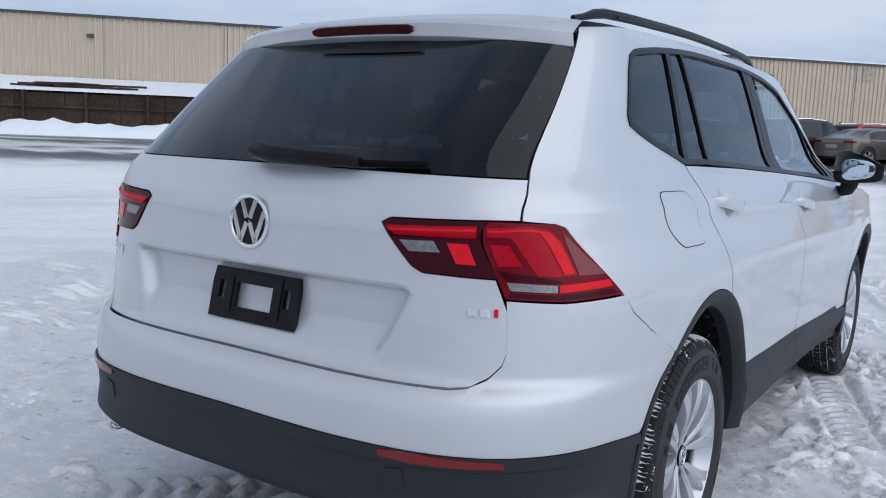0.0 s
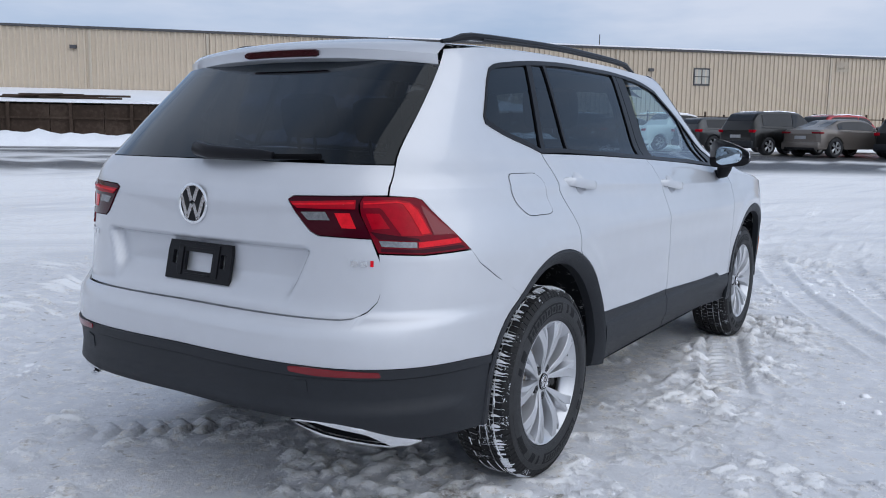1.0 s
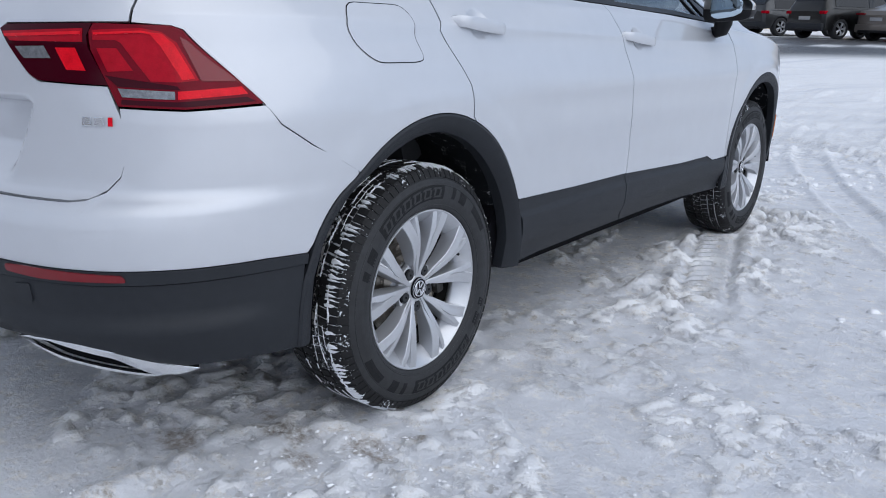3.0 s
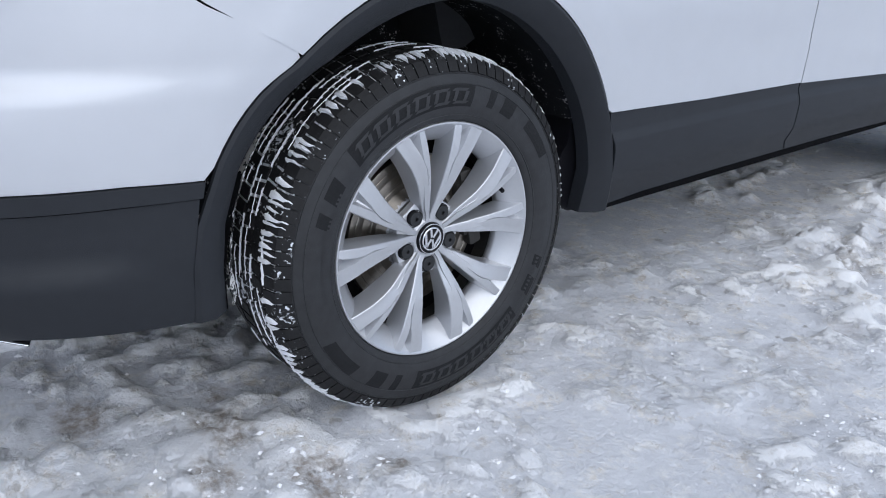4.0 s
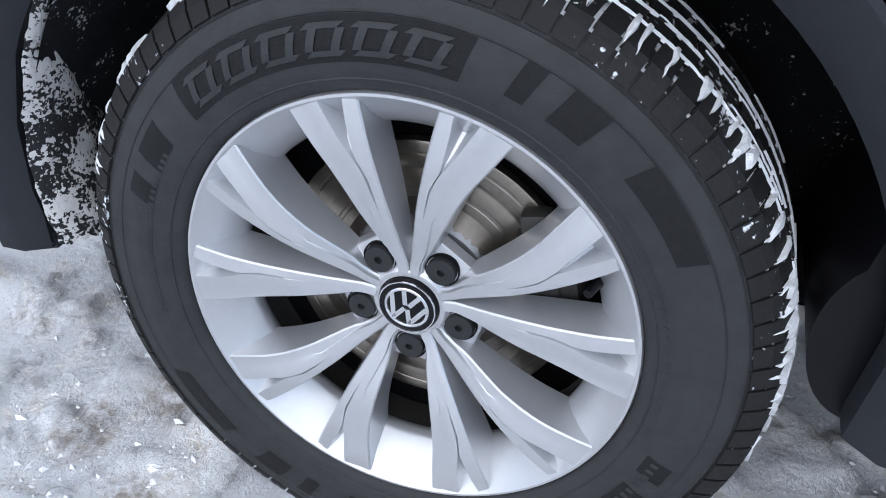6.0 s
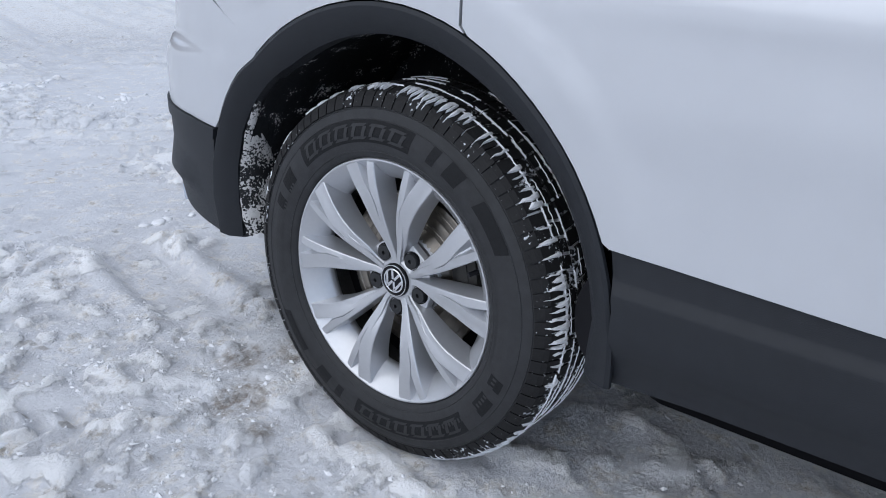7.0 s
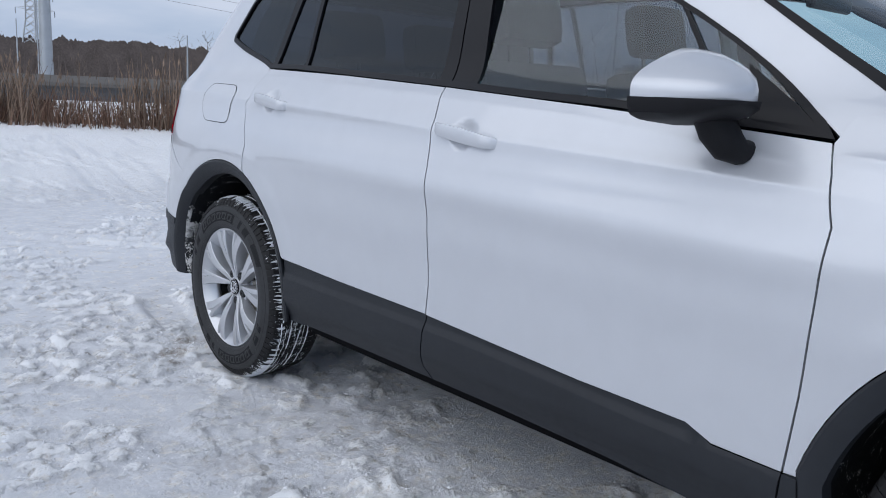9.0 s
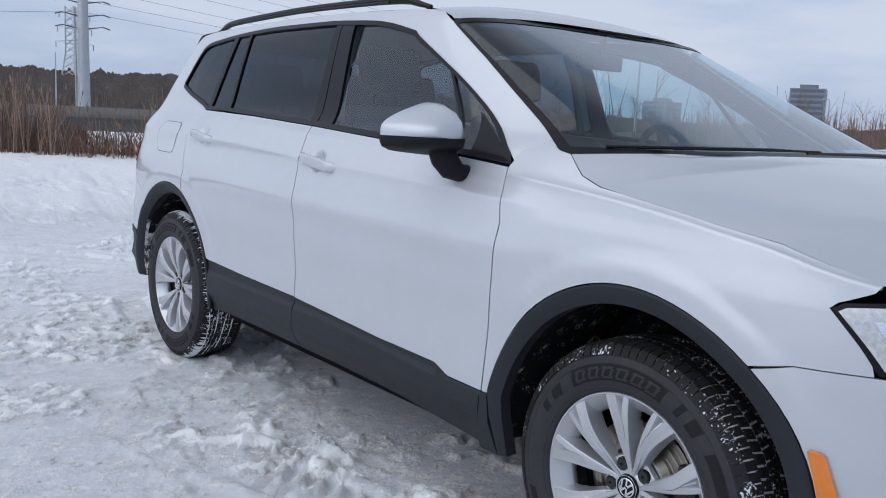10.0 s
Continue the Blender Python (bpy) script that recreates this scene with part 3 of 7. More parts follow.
LAMP_G = [(-1.170, 1.080), (-1.152, 1.089), (-.898, 1.095), (-.912, 1.070), (-.911, 1.047), (-.882, .969), (-1.056, .975), (-1.080, .988)]
LAMP_B = [(-.894, 1.095), (-.722, 1.092), (-.696, 1.084), (-.652, 1.029), (-.602, .971), (-.563, .929), (-.732, .920), (-.868, .926), (-.905, 1.040), (-.906, 1.078)]
gate = (GATE_LOW[1:][::-1] + [(-.875, .926), (-.886, .966), (-1.056, .971), (-1.083, .985), (-1.174, 1.080), (-1.153, 1.093), (-.898, 1.099), (-.813, 1.100), (-.807, 1.126), (-.776, 1.187), (-1.16, 1.190), (TAIL, 1.191)])
tailgate = panel("tailgate", gate, PAINT, suv, "white-silver tailgate", mirror="whole", step=.011)
panel("rear_window", [(TAIL, 1.196), (-1.16, 1.195), (-.778, 1.193), (-.713, 1.37), (-.673, 1.505), (-.74, 1.522), (-1.1, 1.538), (TAIL, 1.545)], REARGLASS, suv, "dark tinted rear window", mirror="whole", thick=.004, lift=-.003)
panel("rear_window_border", [(-.774, 1.193), (-.709, 1.37), (-.668, 1.509), (-.70, 1.512), (-.745, 1.37), (-.82, 1.215), (-.86, 1.20), (-.86, 1.194)], GAP, suv, mirror="both", thick=.003, lift=-.006)

for sx in ("right", "left"):
    lampg = panel("tailgate_lamp", LAMP_G, REDDARK, suv, "smoked red tailgate lamp", mirror=sx, lift=.004, thick=.03, step=.02)[0]
    panel("light_strip", [(-1.160, 1.074), (-.921, 1.084), (-.922, 1.057), (-1.128, 1.055)], RED, lampg, mirror=sx, lift=.0055, thick=.003, step=.02)
    # thin strip of brighter red paints a highlight on the lens
    panel("highlight_line", [(-1.150, 1.069), (-.925, 1.078), (-.925, 1.072), (-1.143, 1.063)], REDLIT, lampg, mirror=sx, lift=.0078, thick=.002, step=.02)
    panel("reversing_light", [(-1.113, 1.044), (-1.025, 1.047), (-1.010, 1.022), (-1.087, 1.020)], TAILCLEAR, lampg, "clear reversing light", mirror=sx, lift=.0055, thick=.003, step=.02)
    panel("light_block", [(-.993, 1.044), (-.942, 1.045), (-.926, .998), (-.972, .999)], REDLIT, lampg, mirror=sx, lift=.0055, thick=.003, step=.02)
    lampb = panel("tail_lamp", LAMP_B, REDMID, suv, "deep red tail lamp", mirror=sx, lift=.004, thick=.03, step=.02)[0]
    panel("light_block", [(-.890, 1.045), (-.845, 1.045), (-.822, 1.000), (-.877, .997)], RED, lampb, mirror=sx, lift=.0055, thick=.003, step=.02)
    panel("brake_light", [(-.897, 1.081), (-.786, 1.086), (-.742, 1.079), (-.714, 1.058), (-.693, .980), (-.731, .976), (-.791, .978), (-.833, 1.056), (-.845, 1.062), (-.896, 1.061)], RED, lampb, "bright red angular brake light", mirror=sx, lift=.0055, thick=.003, step=.02)
    # highlight along the brake light's edge, put into a brighter red
    panel("brake_light_highlight", [(-.770, 1.078), (-.742, 1.075), (-.720, 1.055), (-.700, .983), (-.727, .980), (-.750, 1.050)], REDLIT, lampb, mirror=sx, lift=.008, thick=.003, step=.02)
    panel("lamp_shade", [(-.885, .990), (-.740, .968), (-.735, .960), (-.862, .967)], REDDARK, lampb, mirror=sx, lift=.0055, thick=.003, step=.02)
    panel("lamp_foot", [(-.858, .940), (-.745, .935), (-.600, .944), (-.580, .934), (-.730, .9245), (-.860, .930)], REDDARK, lampb, mirror=sx, lift=.0055, thick=.003, step=.02)
    # painted highlight following the lamp's upper edge
    panel("highlight_line", [(-.893, 1.076), (-.786, 1.081), (-.744, 1.074), (-.720, 1.055), (-.726, 1.054), (-.748, 1.070), (-.786, 1.0765), (-.893, 1.0715)], REDLIT, lampb, mirror=sx, lift=.0078, thick=.002, step=.02)
    panel("side_light", [(-.705, 1.070), (-.690, 1.062), (-.655, 1.020), (-.612, .978), (-.688, .978)], BRAKE3, lampb, mirror=sx, lift=.0055, thick=.003, step=.02)
    panel("indicator", [(-.862, .963), (-.747, .957), (-.749, .940), (-.856, .945)], TAILCLEAR, lampb, "clear indicator strip", mirror=sx, lift=.0055, thick=.003, step=.02)
    panel("lower_light", [(-.741, .957), (-.606, .966), (-.595, .950), (-.743, .940)], REDLIT, lampb, mirror=sx, lift=.0055, thick=.003, step=.02)

# cladding and arches
for sx in ("right", "left"):
    panel("rear_door_cladding", [(.454, .5585), (.80, .547), (1.236, .5375), (1.229, .45), (1.224, .377), (1.25, .345), (.95, .345), (.62, .342), (.455, .333), (.437, .347), (.458, .385), (.469, .425), (.470, .47)], CLAD, suv, "dark grey plastic door cladding", mirror=sx, lift=.008,
          extra=[(a, b) for a in np.arange(.46, 1.24, .011).tolist() for b in (.492, .498, .504, .510, .516)],
          bulge=lambda s, z: -.012 * smooth(.492, .516, z) - .022 * smooth(.43, .34, z))
    panel("front_door_cladding", [(1.241, .537), (1.8, .508), (2.10, .505), (2.163, .479), (2.318, .478), (2.312, .36), (2.318, .315), (1.9, .338), (1.5, .345), (1.256, .345), (1.229, .38), (1.234, .45)], CLAD, suv, "dark grey plastic door cladding", mirror=sx, lift=.008,
          extra=[(a, b) for a in np.arange(1.24, 2.10, .011).tolist() for b in (np.array([.492, .498, .504, .510, .516]) - .027 * float(smooth(1.3, 2.15, np.array(a)))).tolist()],
          bulge=lambda s, z: -.012 * smooth(.492, .516, z + .027 * smooth(1.3, 2.15, s)) - .022 * smooth(.43, .34, z))
    panel("wing_cladding", [(2.323, .478), (2.352, .478), (2.36, .40), (2.395, .318), (2.322, .315), (2.316, .36)], CLAD, suv, mirror=sx, lift=.008)


ARCHES = {0: (.012, .466, .505, .396, .452), BASE: (2.81, .478, .505, .428, .458)}


def arch_trim(cy, side):
    """The plastic lip round a wheel opening: a band with straight feet and a turned-in inner edge."""
    c0, ao, bo, ai, bi = ARCHES[cy]
    pairs = []
    legs = [((-.470, .335), (-.410, .331)), ((-.458, .43), (-.405, .41)), ((-.444, .50), (-.394, .49))] if cy == 0 else [((2.395, .318), (2.42, .318)), ((2.36, .42), (2.405, .42))]
    pairs += legs
    a0, a1 = (152, 16) if cy == 0 else (165, 12)
    k = 40
    line = arch_curve(cy, a0, a1, k)
    for i in range(k + 1):
        a = radians(a0 + (a1 - a0) * i / k)
        c = math.cos(a)
        ar = ai + ((.034 * float(smooth(0, -.9, np.array(c))) + .022 * float(smooth(.3, .9, np.array(c)))) if cy == 0 else 0)
        pairs.append((line[i], (c0 + ar * c, HUB_Z + bi * math.sin(a))))
    pairs += [((.474, .425), (.424, .43)), ((.476, .375), (.418, .375)), ((.474, .334), (.414, .331))] if cy == 0 else [((3.285, .40), (3.235, .40)), ((3.29, .31), (3.24, .31))]
    dip = -.030 if cy == 0 else -.010
    vs, fs = [], []
    for o, q in pairs:
        m = (o[0] * .45 + q[0] * .55, o[1] * .45 + q[1] * .55)
        m0 = (o[0] * .88 + q[0] * .12, o[1] * .88 + q[1] * .12)
        for (s_, z), lift in ((o, -.004), (o, .004), (m0, .008), (m, .008 + dip * .22), (q, .006 + dip), (q, dip - .03)):
            p = shell(np.array([s_]), np.array([z]))[0]
            vs.append((side * (p[0] + lift), p[1], z))
    nb = 6
    for i in range(len(pairs) - 1):
        for j in range(nb - 1):
            a, b = i * nb + j, (i + 1) * nb + j
            fs.append((a, b, b + 1, a + 1) if side < 0 else (a, a + 1, b + 1, b))
    n = len(pairs) - 1
    fs.append(tuple(range(nb)) if side < 0 else tuple(range(nb))[::-1])
    fs.append(tuple(n * nb + j for j in range(nb))[::-1] if side < 0 else tuple(n * nb + j for j in range(nb)))
    ob = build("wheel_arch_trim", vs, fs, CLAD, suv, "dark grey plastic wheel arch trim", shade=True)
    ob.data.set_sharp_from_angle(angle=radians(35))
    return ob


for side in (1, -1):
    for cy in (0, BASE):
        arch_trim(cy, side)
        c0, ao, bo, ai, bi = ARCHES[cy]
        bm = bmesh.new()
        k = 48
        ring = []
        for i in range(k + 1):
            a = radians(-3 + 186 * i / k)
            wide = ai + ((.030 + .020 * float(smooth(0, -.8, np.array(math.cos(a))))) if cy == 0 else .02)
            ring.append((c0 + wide * math.cos(a), HUB_Z + (bi + .015) * math.sin(a)))
        for (y0, z0), (y1, z1) in zip(ring, ring[1:]):
            bm.faces.new([bm.verts.new((side * x, y, z)) for x, y, z in ((.50, y0, z0), (.872, y0, z0), (.872, y1, z1), (.50, y1, z1))])
        bm.faces.new([bm.verts.new((side * .5, y, z)) for y, z in ring])
        bmesh.ops.remove_doubles(bm, verts=bm.verts, dist=1e-4)
        part("wheel_arch_liner", bm, LINER, suv, "black wheel arch liner splashed with frozen slush", shade=True)
        if cy:
            continue
        # the rounded shield ahead of the rear suspension
        bm = bmesh.new()
        rim = arc(.425, .41, .055, .086, 120, 270, 14) + [(.445, .324), (.455, .55), (.41, .55)]
        caps = [[bm.verts.new((side * x, y, z)) for y, z in rim] for x in (.60, .846)]
        bm.faces.new(caps[0][::side]), bm.faces.new(caps[1][::-side])
        for i in range(len(rim)):
            j = (i + 1) % len(rim)
            bm.faces.new((caps[0][i], caps[1][i], caps[1][j], caps[0][j])[::side])
        part("suspension_shield", bm, TRIM, suv, "black plastic shield in the wheel arch", shade=True)
        # slush frozen to the trailing foot of the rear arch
        dice = random.Random(5 + side)
        foot = np.array([(.334, -.404), (.428, -.400), (.50, -.386), (.572, -.362), (.64, -.326)])
        rows = []
        for i in range(29):
            f = i / 28
            z = .64 - .30 * f
            y = float(np.interp(z, foot[:, 0], foot[:, 1]))
            p = shell(np.array([y]), np.array([z]))[0]
            wide = .015 + .105 * min(1, f * 1.6) * (1 + .08 * dice.uniform(-1, 1))
            row = []
            for j in range(15):
                g = j / 14
                out = (.004 + .028 * f) * math.sin(math.pi * g)**.6 + dice.uniform(0, .008) * (.3 + f)
                row.append((side * (p[0] - .022 - wide * g), p[1] + .002 + out * .75, z + dice.uniform(-.004, .004)))
            rows.append(row)
        vs = [v for row in rows for v in row]
        fs = [(i * 15 + j, i * 15 + j + 1, i * 15 + j + 16, i * 15 + j + 15)[::side] for i in range(28) for j in range(14)]
        build("caked_slush", vs, fs, SLUSH, suv, "grey frozen slush caked in the wheel arch", shade=True)

# roof with its crown
def roof_crown(y):
    return float(.038 + .014 * smooth(-.35, .35, np.array(y)))


rows_y = np.linspace(-.325, 1.60, 50)
verts, faces = [], []
NX = 25
for y in rows_y:
    ze = roof_edge(y)
    w = float(half(np.array([max(y, 0)]), np.array([ze]))[0])
    if y < 0:
        w = max(w * (1 - min(-y / .46, .97)**5.0)**.2, .606)
    for i in range(NX):
        u = -1 + 2 * i / (NX - 1)
        verts.append((u * w, y, ze + roof_crown(y) * (1 - abs(u)**2.4)))
last = verts[-NX:]
for k in range(1, 13):
    t = k / 12
    for i in range(NX):
        u = -1 + 2 * i / (NX - 1)
        x0, y0, z0 = last[i]
        x1, y1, z1 = .648 * u, 1.884 - .105 * abs(u)**5, 1.572 - .020 * abs(u)**3
        verts.append((x0 + (x1 - x0) * t, y0 + (y1 - y0) * t, z0 + (z1 - z0) * t**1.75 + (.004 if t < 1 and abs(u) == 1 else 0)))
for i in range(len(verts) // NX - 1):
    for j in range(NX - 1):
        a = i * NX + j
        faces.append((a, a + 1, a + NX + 1, a + NX))
build("roof", verts, faces, PAINT, suv, "white-silver roof", shade=True)



def grid_mesh(name, rows, mat, parent, label="", flip=False):
    """A smooth sheet through equal rows of points."""
    n = len(rows[0])
    vs = [p for r in rows for p in r]
    fs = []
    for i in range(len(rows) - 1):
        for j in range(n - 1):
            a = i * n + j
            q = (a, a + 1, a + n + 1, a + n)
            fs.append(q[::-1] if flip else q)
    ob = build(name, vs, fs, mat, parent, label, shade=True)
    ob.data.set_sharp_from_angle(angle=radians(40))
    return ob


rows = []
for i in range(41):
    u = -1 + i / 20
    x = .613 * u
    yt = -.490 + .115 * abs(u)**3.5
    zt = 1.590 - .030 * u * u
    zr = roof_edge(-.32) + roof_crown(-.32) * (1 - abs(u)**2.4)
    rows.append([(x, -.318, zr + .0015), (x, -.318 + (yt + .330) * .28, zr + (zt - zr) * .18 + .001), (x, -.318 + (yt + .330) * .62, zr + (zt - zr) * .48 + .001), (x, yt + .012, zt + .003), (x, yt, zt - .006), (x * 1.004, yt + .004, zt - .040), (x * 1.01, yt + .022, zt - .052), (x * 1.01, yt + .11, zt - .046)])
spoiler = grid_mesh("roof_spoiler", rows, PAINT, suv, "white-silver roof spoiler", flip=True)
rows = []
for i in range(21):
    x = -.185 + .37 * i / 20
    u = x / .606
    yt, zt = -.490 + .115 * abs(u)**3.5 - .003, 1.590 - .030 * u * u
    e = .0 if 0 < i < 20 else .006
    rows.append([(x, yt + .004, zt - .009 - e), (x, yt - .001, zt - .012 - e), (x, yt + .001, zt - .034 + e), (x, yt + .008, zt - .037 + e)])
grid_mesh("high_brake_light", rows, HIGHB, suv, "long dark red high-level brake light", flip=True)

# bonnet, nose
edge = [(2.505, 1.148), (2.578, 1.099), (2.65, 1.077), (2.77, 1.061), (2.92, 1.044), (3.2, 1.006), (3.38, .948), (3.62, .925), (3.9, .92)]
rows = []
for i in range(49):
    t = i / 48 * (len(edge) - 1)
    k = min(int(t), len(edge) - 2)
    s_, z_ = [edge[k][j] + (edge[k + 1][j] - edge[k][j]) * (t - k) for j in (0, 1)]
    e = shell(np.array([s_]), np.array([z_]))[0]
    f_ = i / 48
    yc, zc = 2.742 + .88 * f_**1.1, 1.152 - .175 * f_**1.6 + .010 * float(smooth(0, .15, np.array(f_)))
    p_, q_ = 2.0 + 2.7 * (1 - min(1, f_ * 4)), 3.0 + 3.5 * (1 - min(1, f_ * 4))
    yc = max(yc, e[1])
    row = []
    for j in range(25):
        u = 1 - j / 12
        a = abs(u)
        row.append((e[0] * u - (.003 - .008 * float(smooth(2.62, 2.76, np.array(s_)))) * u, yc + (e[1] - yc) * a**p_, zc + .012 + (e[2] - zc - .012) * a**q_ - .006 * math.exp(-((a - .62) / .05)**2)))
    rows.append(row)
bonnet = grid_mesh("bonnet", rows, PAINT, suv, "white-silver bonnet")
NOSE_END = S_NOSE
panel("front_bumper", [(3.2, .7695), (3.345, .7735), (3.60, .77), (3.85, .66), (NOSE_END, .64), (NOSE_END, .46), (3.62, .42), (3.262, .44)] + arch_curve(BASE, 12, 50, 8, .003), PAINT, suv, "white-silver front bumper", mirror="whole", bulge=lambda s, z: flare(s, z, 2.81, 1.12, .006))
panel("front_bumper_skirt", [(3.262, .436), (3.62, .416), (NOSE_END, .456), (NOSE_END, .27), (3.55, .27), (3.265, .31)], CLAD, suv, "dark grey plastic front skirt", mirror="whole", lift=.003)
panel("grille", [(3.86, .665), (NOSE_END, .645), (NOSE_END, .90), (3.80, .895), (3.79, .79)], TRIM, suv, "black radiator grille", mirror="whole", lift=-.01)
for k in range(3):
    panel("grille_bar", [(3.84, .71 + k * .06), (NOSE_END, .70 + k * .065), (NOSE_END, .715 + k * .065), (3.84, .725 + k * .06)], CHROME, suv, mirror="whole", lift=.004)
for sx in ("right", "left"):
    hl = panel("headlamp", [(3.276, .896), (3.300, .908), (3.38, .916), (3.78, .885), (3.77, .795), (3.60, .778), (3.352, .779)], TRIM, suv, "headlamp with black border", mirror=sx, lift=.002, thick=.03)[0]
    panel("lens", [(3.288, .892), (3.305, .900), (3.38, .907), (3.76, .878), (3.755, .803), (3.60, .788), (3.362, .790)], CLEARL, hl, "clear headlamp lens", mirror=sx, lift=.006, thick=.004)
    panel("reflector_bowl", [(3.35, .88), (3.45, .89), (3.46, .80), (3.39, .80)], CHROME, hl, mirror=sx, lift=.0085, thick=.003)
    panel("side_marker", fillet([(3.238, .612), (3.272, .608), (3.318, .50), (3.314, .47), (3.285, .475)], .006, 2), AMBER, suv, "orange side marker", mirror=sx, lift=.013, thick=.006, step=.02)

# glass and pillars
panel("windscreen", [(2.20, 1.085)] + [(a + .008, b) for a, b in SCREEN_SIDE[1:7]] + [(2.12, 1.552), (2.35, 1.560), (2.678, 1.567), (S_SCR, 1.571), (S_SCR, 1.09)], SCREENGLASS, suv, "clear windscreen", cabin=True, mirror="whole", thick=.004, lift=-.003, step=.013, edge=.013)
panel("windscreen_border", SCREEN_SIDE[:7] + [(a + .030, b) for a, b in SCREEN_SIDE[6:0:-1]] + [(2.24, 1.09)], TRIM, suv, cabin=True, thick=.003, lift=.0015)
panel("windscreen_top", [(2.055, 1.545), (2.12, 1.552), (2.35, 1.560), (2.678, 1.567), (S_SCR, 1.571), (S_SCR, 1.556), (2.678, 1.552), (2.35, 1.545), (2.12, 1.537), (2.06, 1.530)], TRIM, suv, cabin=True, mirror="whole", thick=.003, lift=-.001)
panel("windscreen_foot", [(2.17, 1.164), (2.26, 1.167), (2.6, 1.171), (S_SCR, 1.174), (S_SCR, 1.10), (2.6, 1.10), (2.2, 1.09)], TRIM, suv, "black cowl under the windscreen", cabin=True, mirror="whole", thick=.003, lift=.001)
BELT = [(.106, 1.216), (.30, 1.214), (.636, 1.199), (1.16, 1.174), (1.72, 1.143), (2.052, 1.106)]


def inset(poly, d):
    n = len(poly)
    area = sum(poly[i][0] * poly[(i + 1) % n][1] - poly[(i + 1) % n][0] * poly[i][1] for i in range(n))
    sg = 1 if area > 0 else -1
    out = []
    for i in range(n):
        a, b, c = Vector(poly[i - 1]), Vector(poly[i]), Vector(poly[(i + 1) % n])
        u, v = (b - a).normalized(), (c - b).normalized()
        nn = Vector((-(u.y + v.y), u.x + v.x)) * sg
        if nn.length < 1e-6:
            nn = Vector((-u.y, u.x)) * sg
        nn.normalize()
        k = d / max(.4, nn.dot(Vector((-u.y, u.x)) * sg))
        out.append((b.x + nn.x * k, b.y + nn.y * k))
    return out


DLO = DLO_REAR[:-1] + BELT + DLO_TOP[::-1][1:-1]
DLO_IN = inset(DLO, .017)


def ring_panel(name, outer, inner, mat, parent, lift, thick=.01, label=""):
    n = len(outer)
    for side in (1, -1):
        vs, fs = [], []
        for i in range(n):
            for (s_, z_), l in ((outer[i], lift - thick), (outer[i], lift), (inner[i], lift), (inner[i], lift - thick)):
                p = shell(np.array([s_]), np.array([z_]), True)[0] + shell_normal(np.array([s_]), np.array([z_]), True)[0] * l
                vs.append((side * p[0], p[1], p[2]))
        for i in range(n):
            j = (i + 1) % n
            for k in range(3):
                q = (i * 4 + k, j * 4 + k, j * 4 + k + 1, i * 4 + k + 1)
                fs.append(q if side < 0 else q[::-1])
        build(name, vs, fs, mat, parent, label)


def fine(poly, k=3):
    return [(a[0] + (b[0] - a[0]) * i / k, a[1] + (b[1] - a[1]) * i / k) for a, b in zip(poly, poly[1:] + poly[:1]) for i in range(k)]


ring_panel("window_frame", fine(DLO), fine(DLO_IN), TRIM, suv, .004, label="black window surround")
top_at = lambda s_: float(np.interp(s_, [p[0] for p in DLO_TOP], [p[1] for p in DLO_TOP])) - .010
low_at = lambda s_: float(np.interp(s_, [p[0] for p in BELT], [p[1] for p in BELT])) + .010


def upright(name, b0, b1, t0, t1, lift=.003, mat=TRIM, label=""):
    panel(name, [(b0, low_at(b0)), (b1, low_at(b1)), (t1, top_at(t1)), (t0, top_at(t0))], mat, suv, label, cabin=True, lift=lift, thick=.012, step=.05)


upright("window_divider", .118, .150, .178, .220)
upright("window_divider", .345, .363, .325, .348)
upright("door_pillar", 1.108, 1.166, 1.065, 1.105, .002)
upright("door_pillar", 1.172, 1.278, 1.110, 1.198, .002)
panel("door_mirror_corner", [(1.945, 1.125), (2.045, 1.118), (2.030, 1.160), (1.985, 1.25)], TRIM, suv, cabin=True, lift=.002, step=.05)
panel("quarter_window_bar", [(1.890, 1.13), (1.905, 1.13), (1.918, 1.375), (1.905, 1.385)], TRIM, suv, cabin=True, lift=.003, step=.05)
for sx in ("right", "left"):
    panel("quarter_window", [(-.085, 1.528), (-.14, 1.512), (-.182, 1.47), (-.206, 1.42), (-.234, 1.349), (-.225, 1.332), (-.05, 1.280), (.120, 1.228), (.180, 1.56)], PRIVACY, suv, "dark tinted rear quarter window", cabin=True, mirror=sx, thick=.004, lift=-.004)
    panel("rear_door_window", [(.148, 1.222), (.355, 1.22), (.636, 1.205), (1.112, 1.183), (1.070, 1.578), (.60, 1.58), (.35, 1.572), (.218, 1.562)], PRIVACY, suv, "dark tinted rear door window", cabin=True, mirror=sx, thick=.004, lift=-.004)
    panel("front_door_window", [(1.276, 1.175), (1.72, 1.150), (1.95, 1.128), (2.04, 1.12)] + [(a - .006, b - .006) for a, b in DLO_TOP[::-1] if 1.19 < a < 2.045], CLEAR, suv, "clear front door window", cabin=True, mirror=sx, thick=.004, lift=-.004)
    fl = panel("fuel_flap", fillet([(-.206, 1.150), (-.028, 1.146), (-.010, 1.105), (-.026, 1.072), (-.012, 1.010), (-.046, 1.004), (-.196, 1.007), (-.238, 1.043), (-.252, 1.092)], .03, 3), PAINT, suv, "white-silver fuel filler flap", mirror="right", lift=.0015, thick=.002, step=.014, bulge=quarter_form) if sx == "right" else None
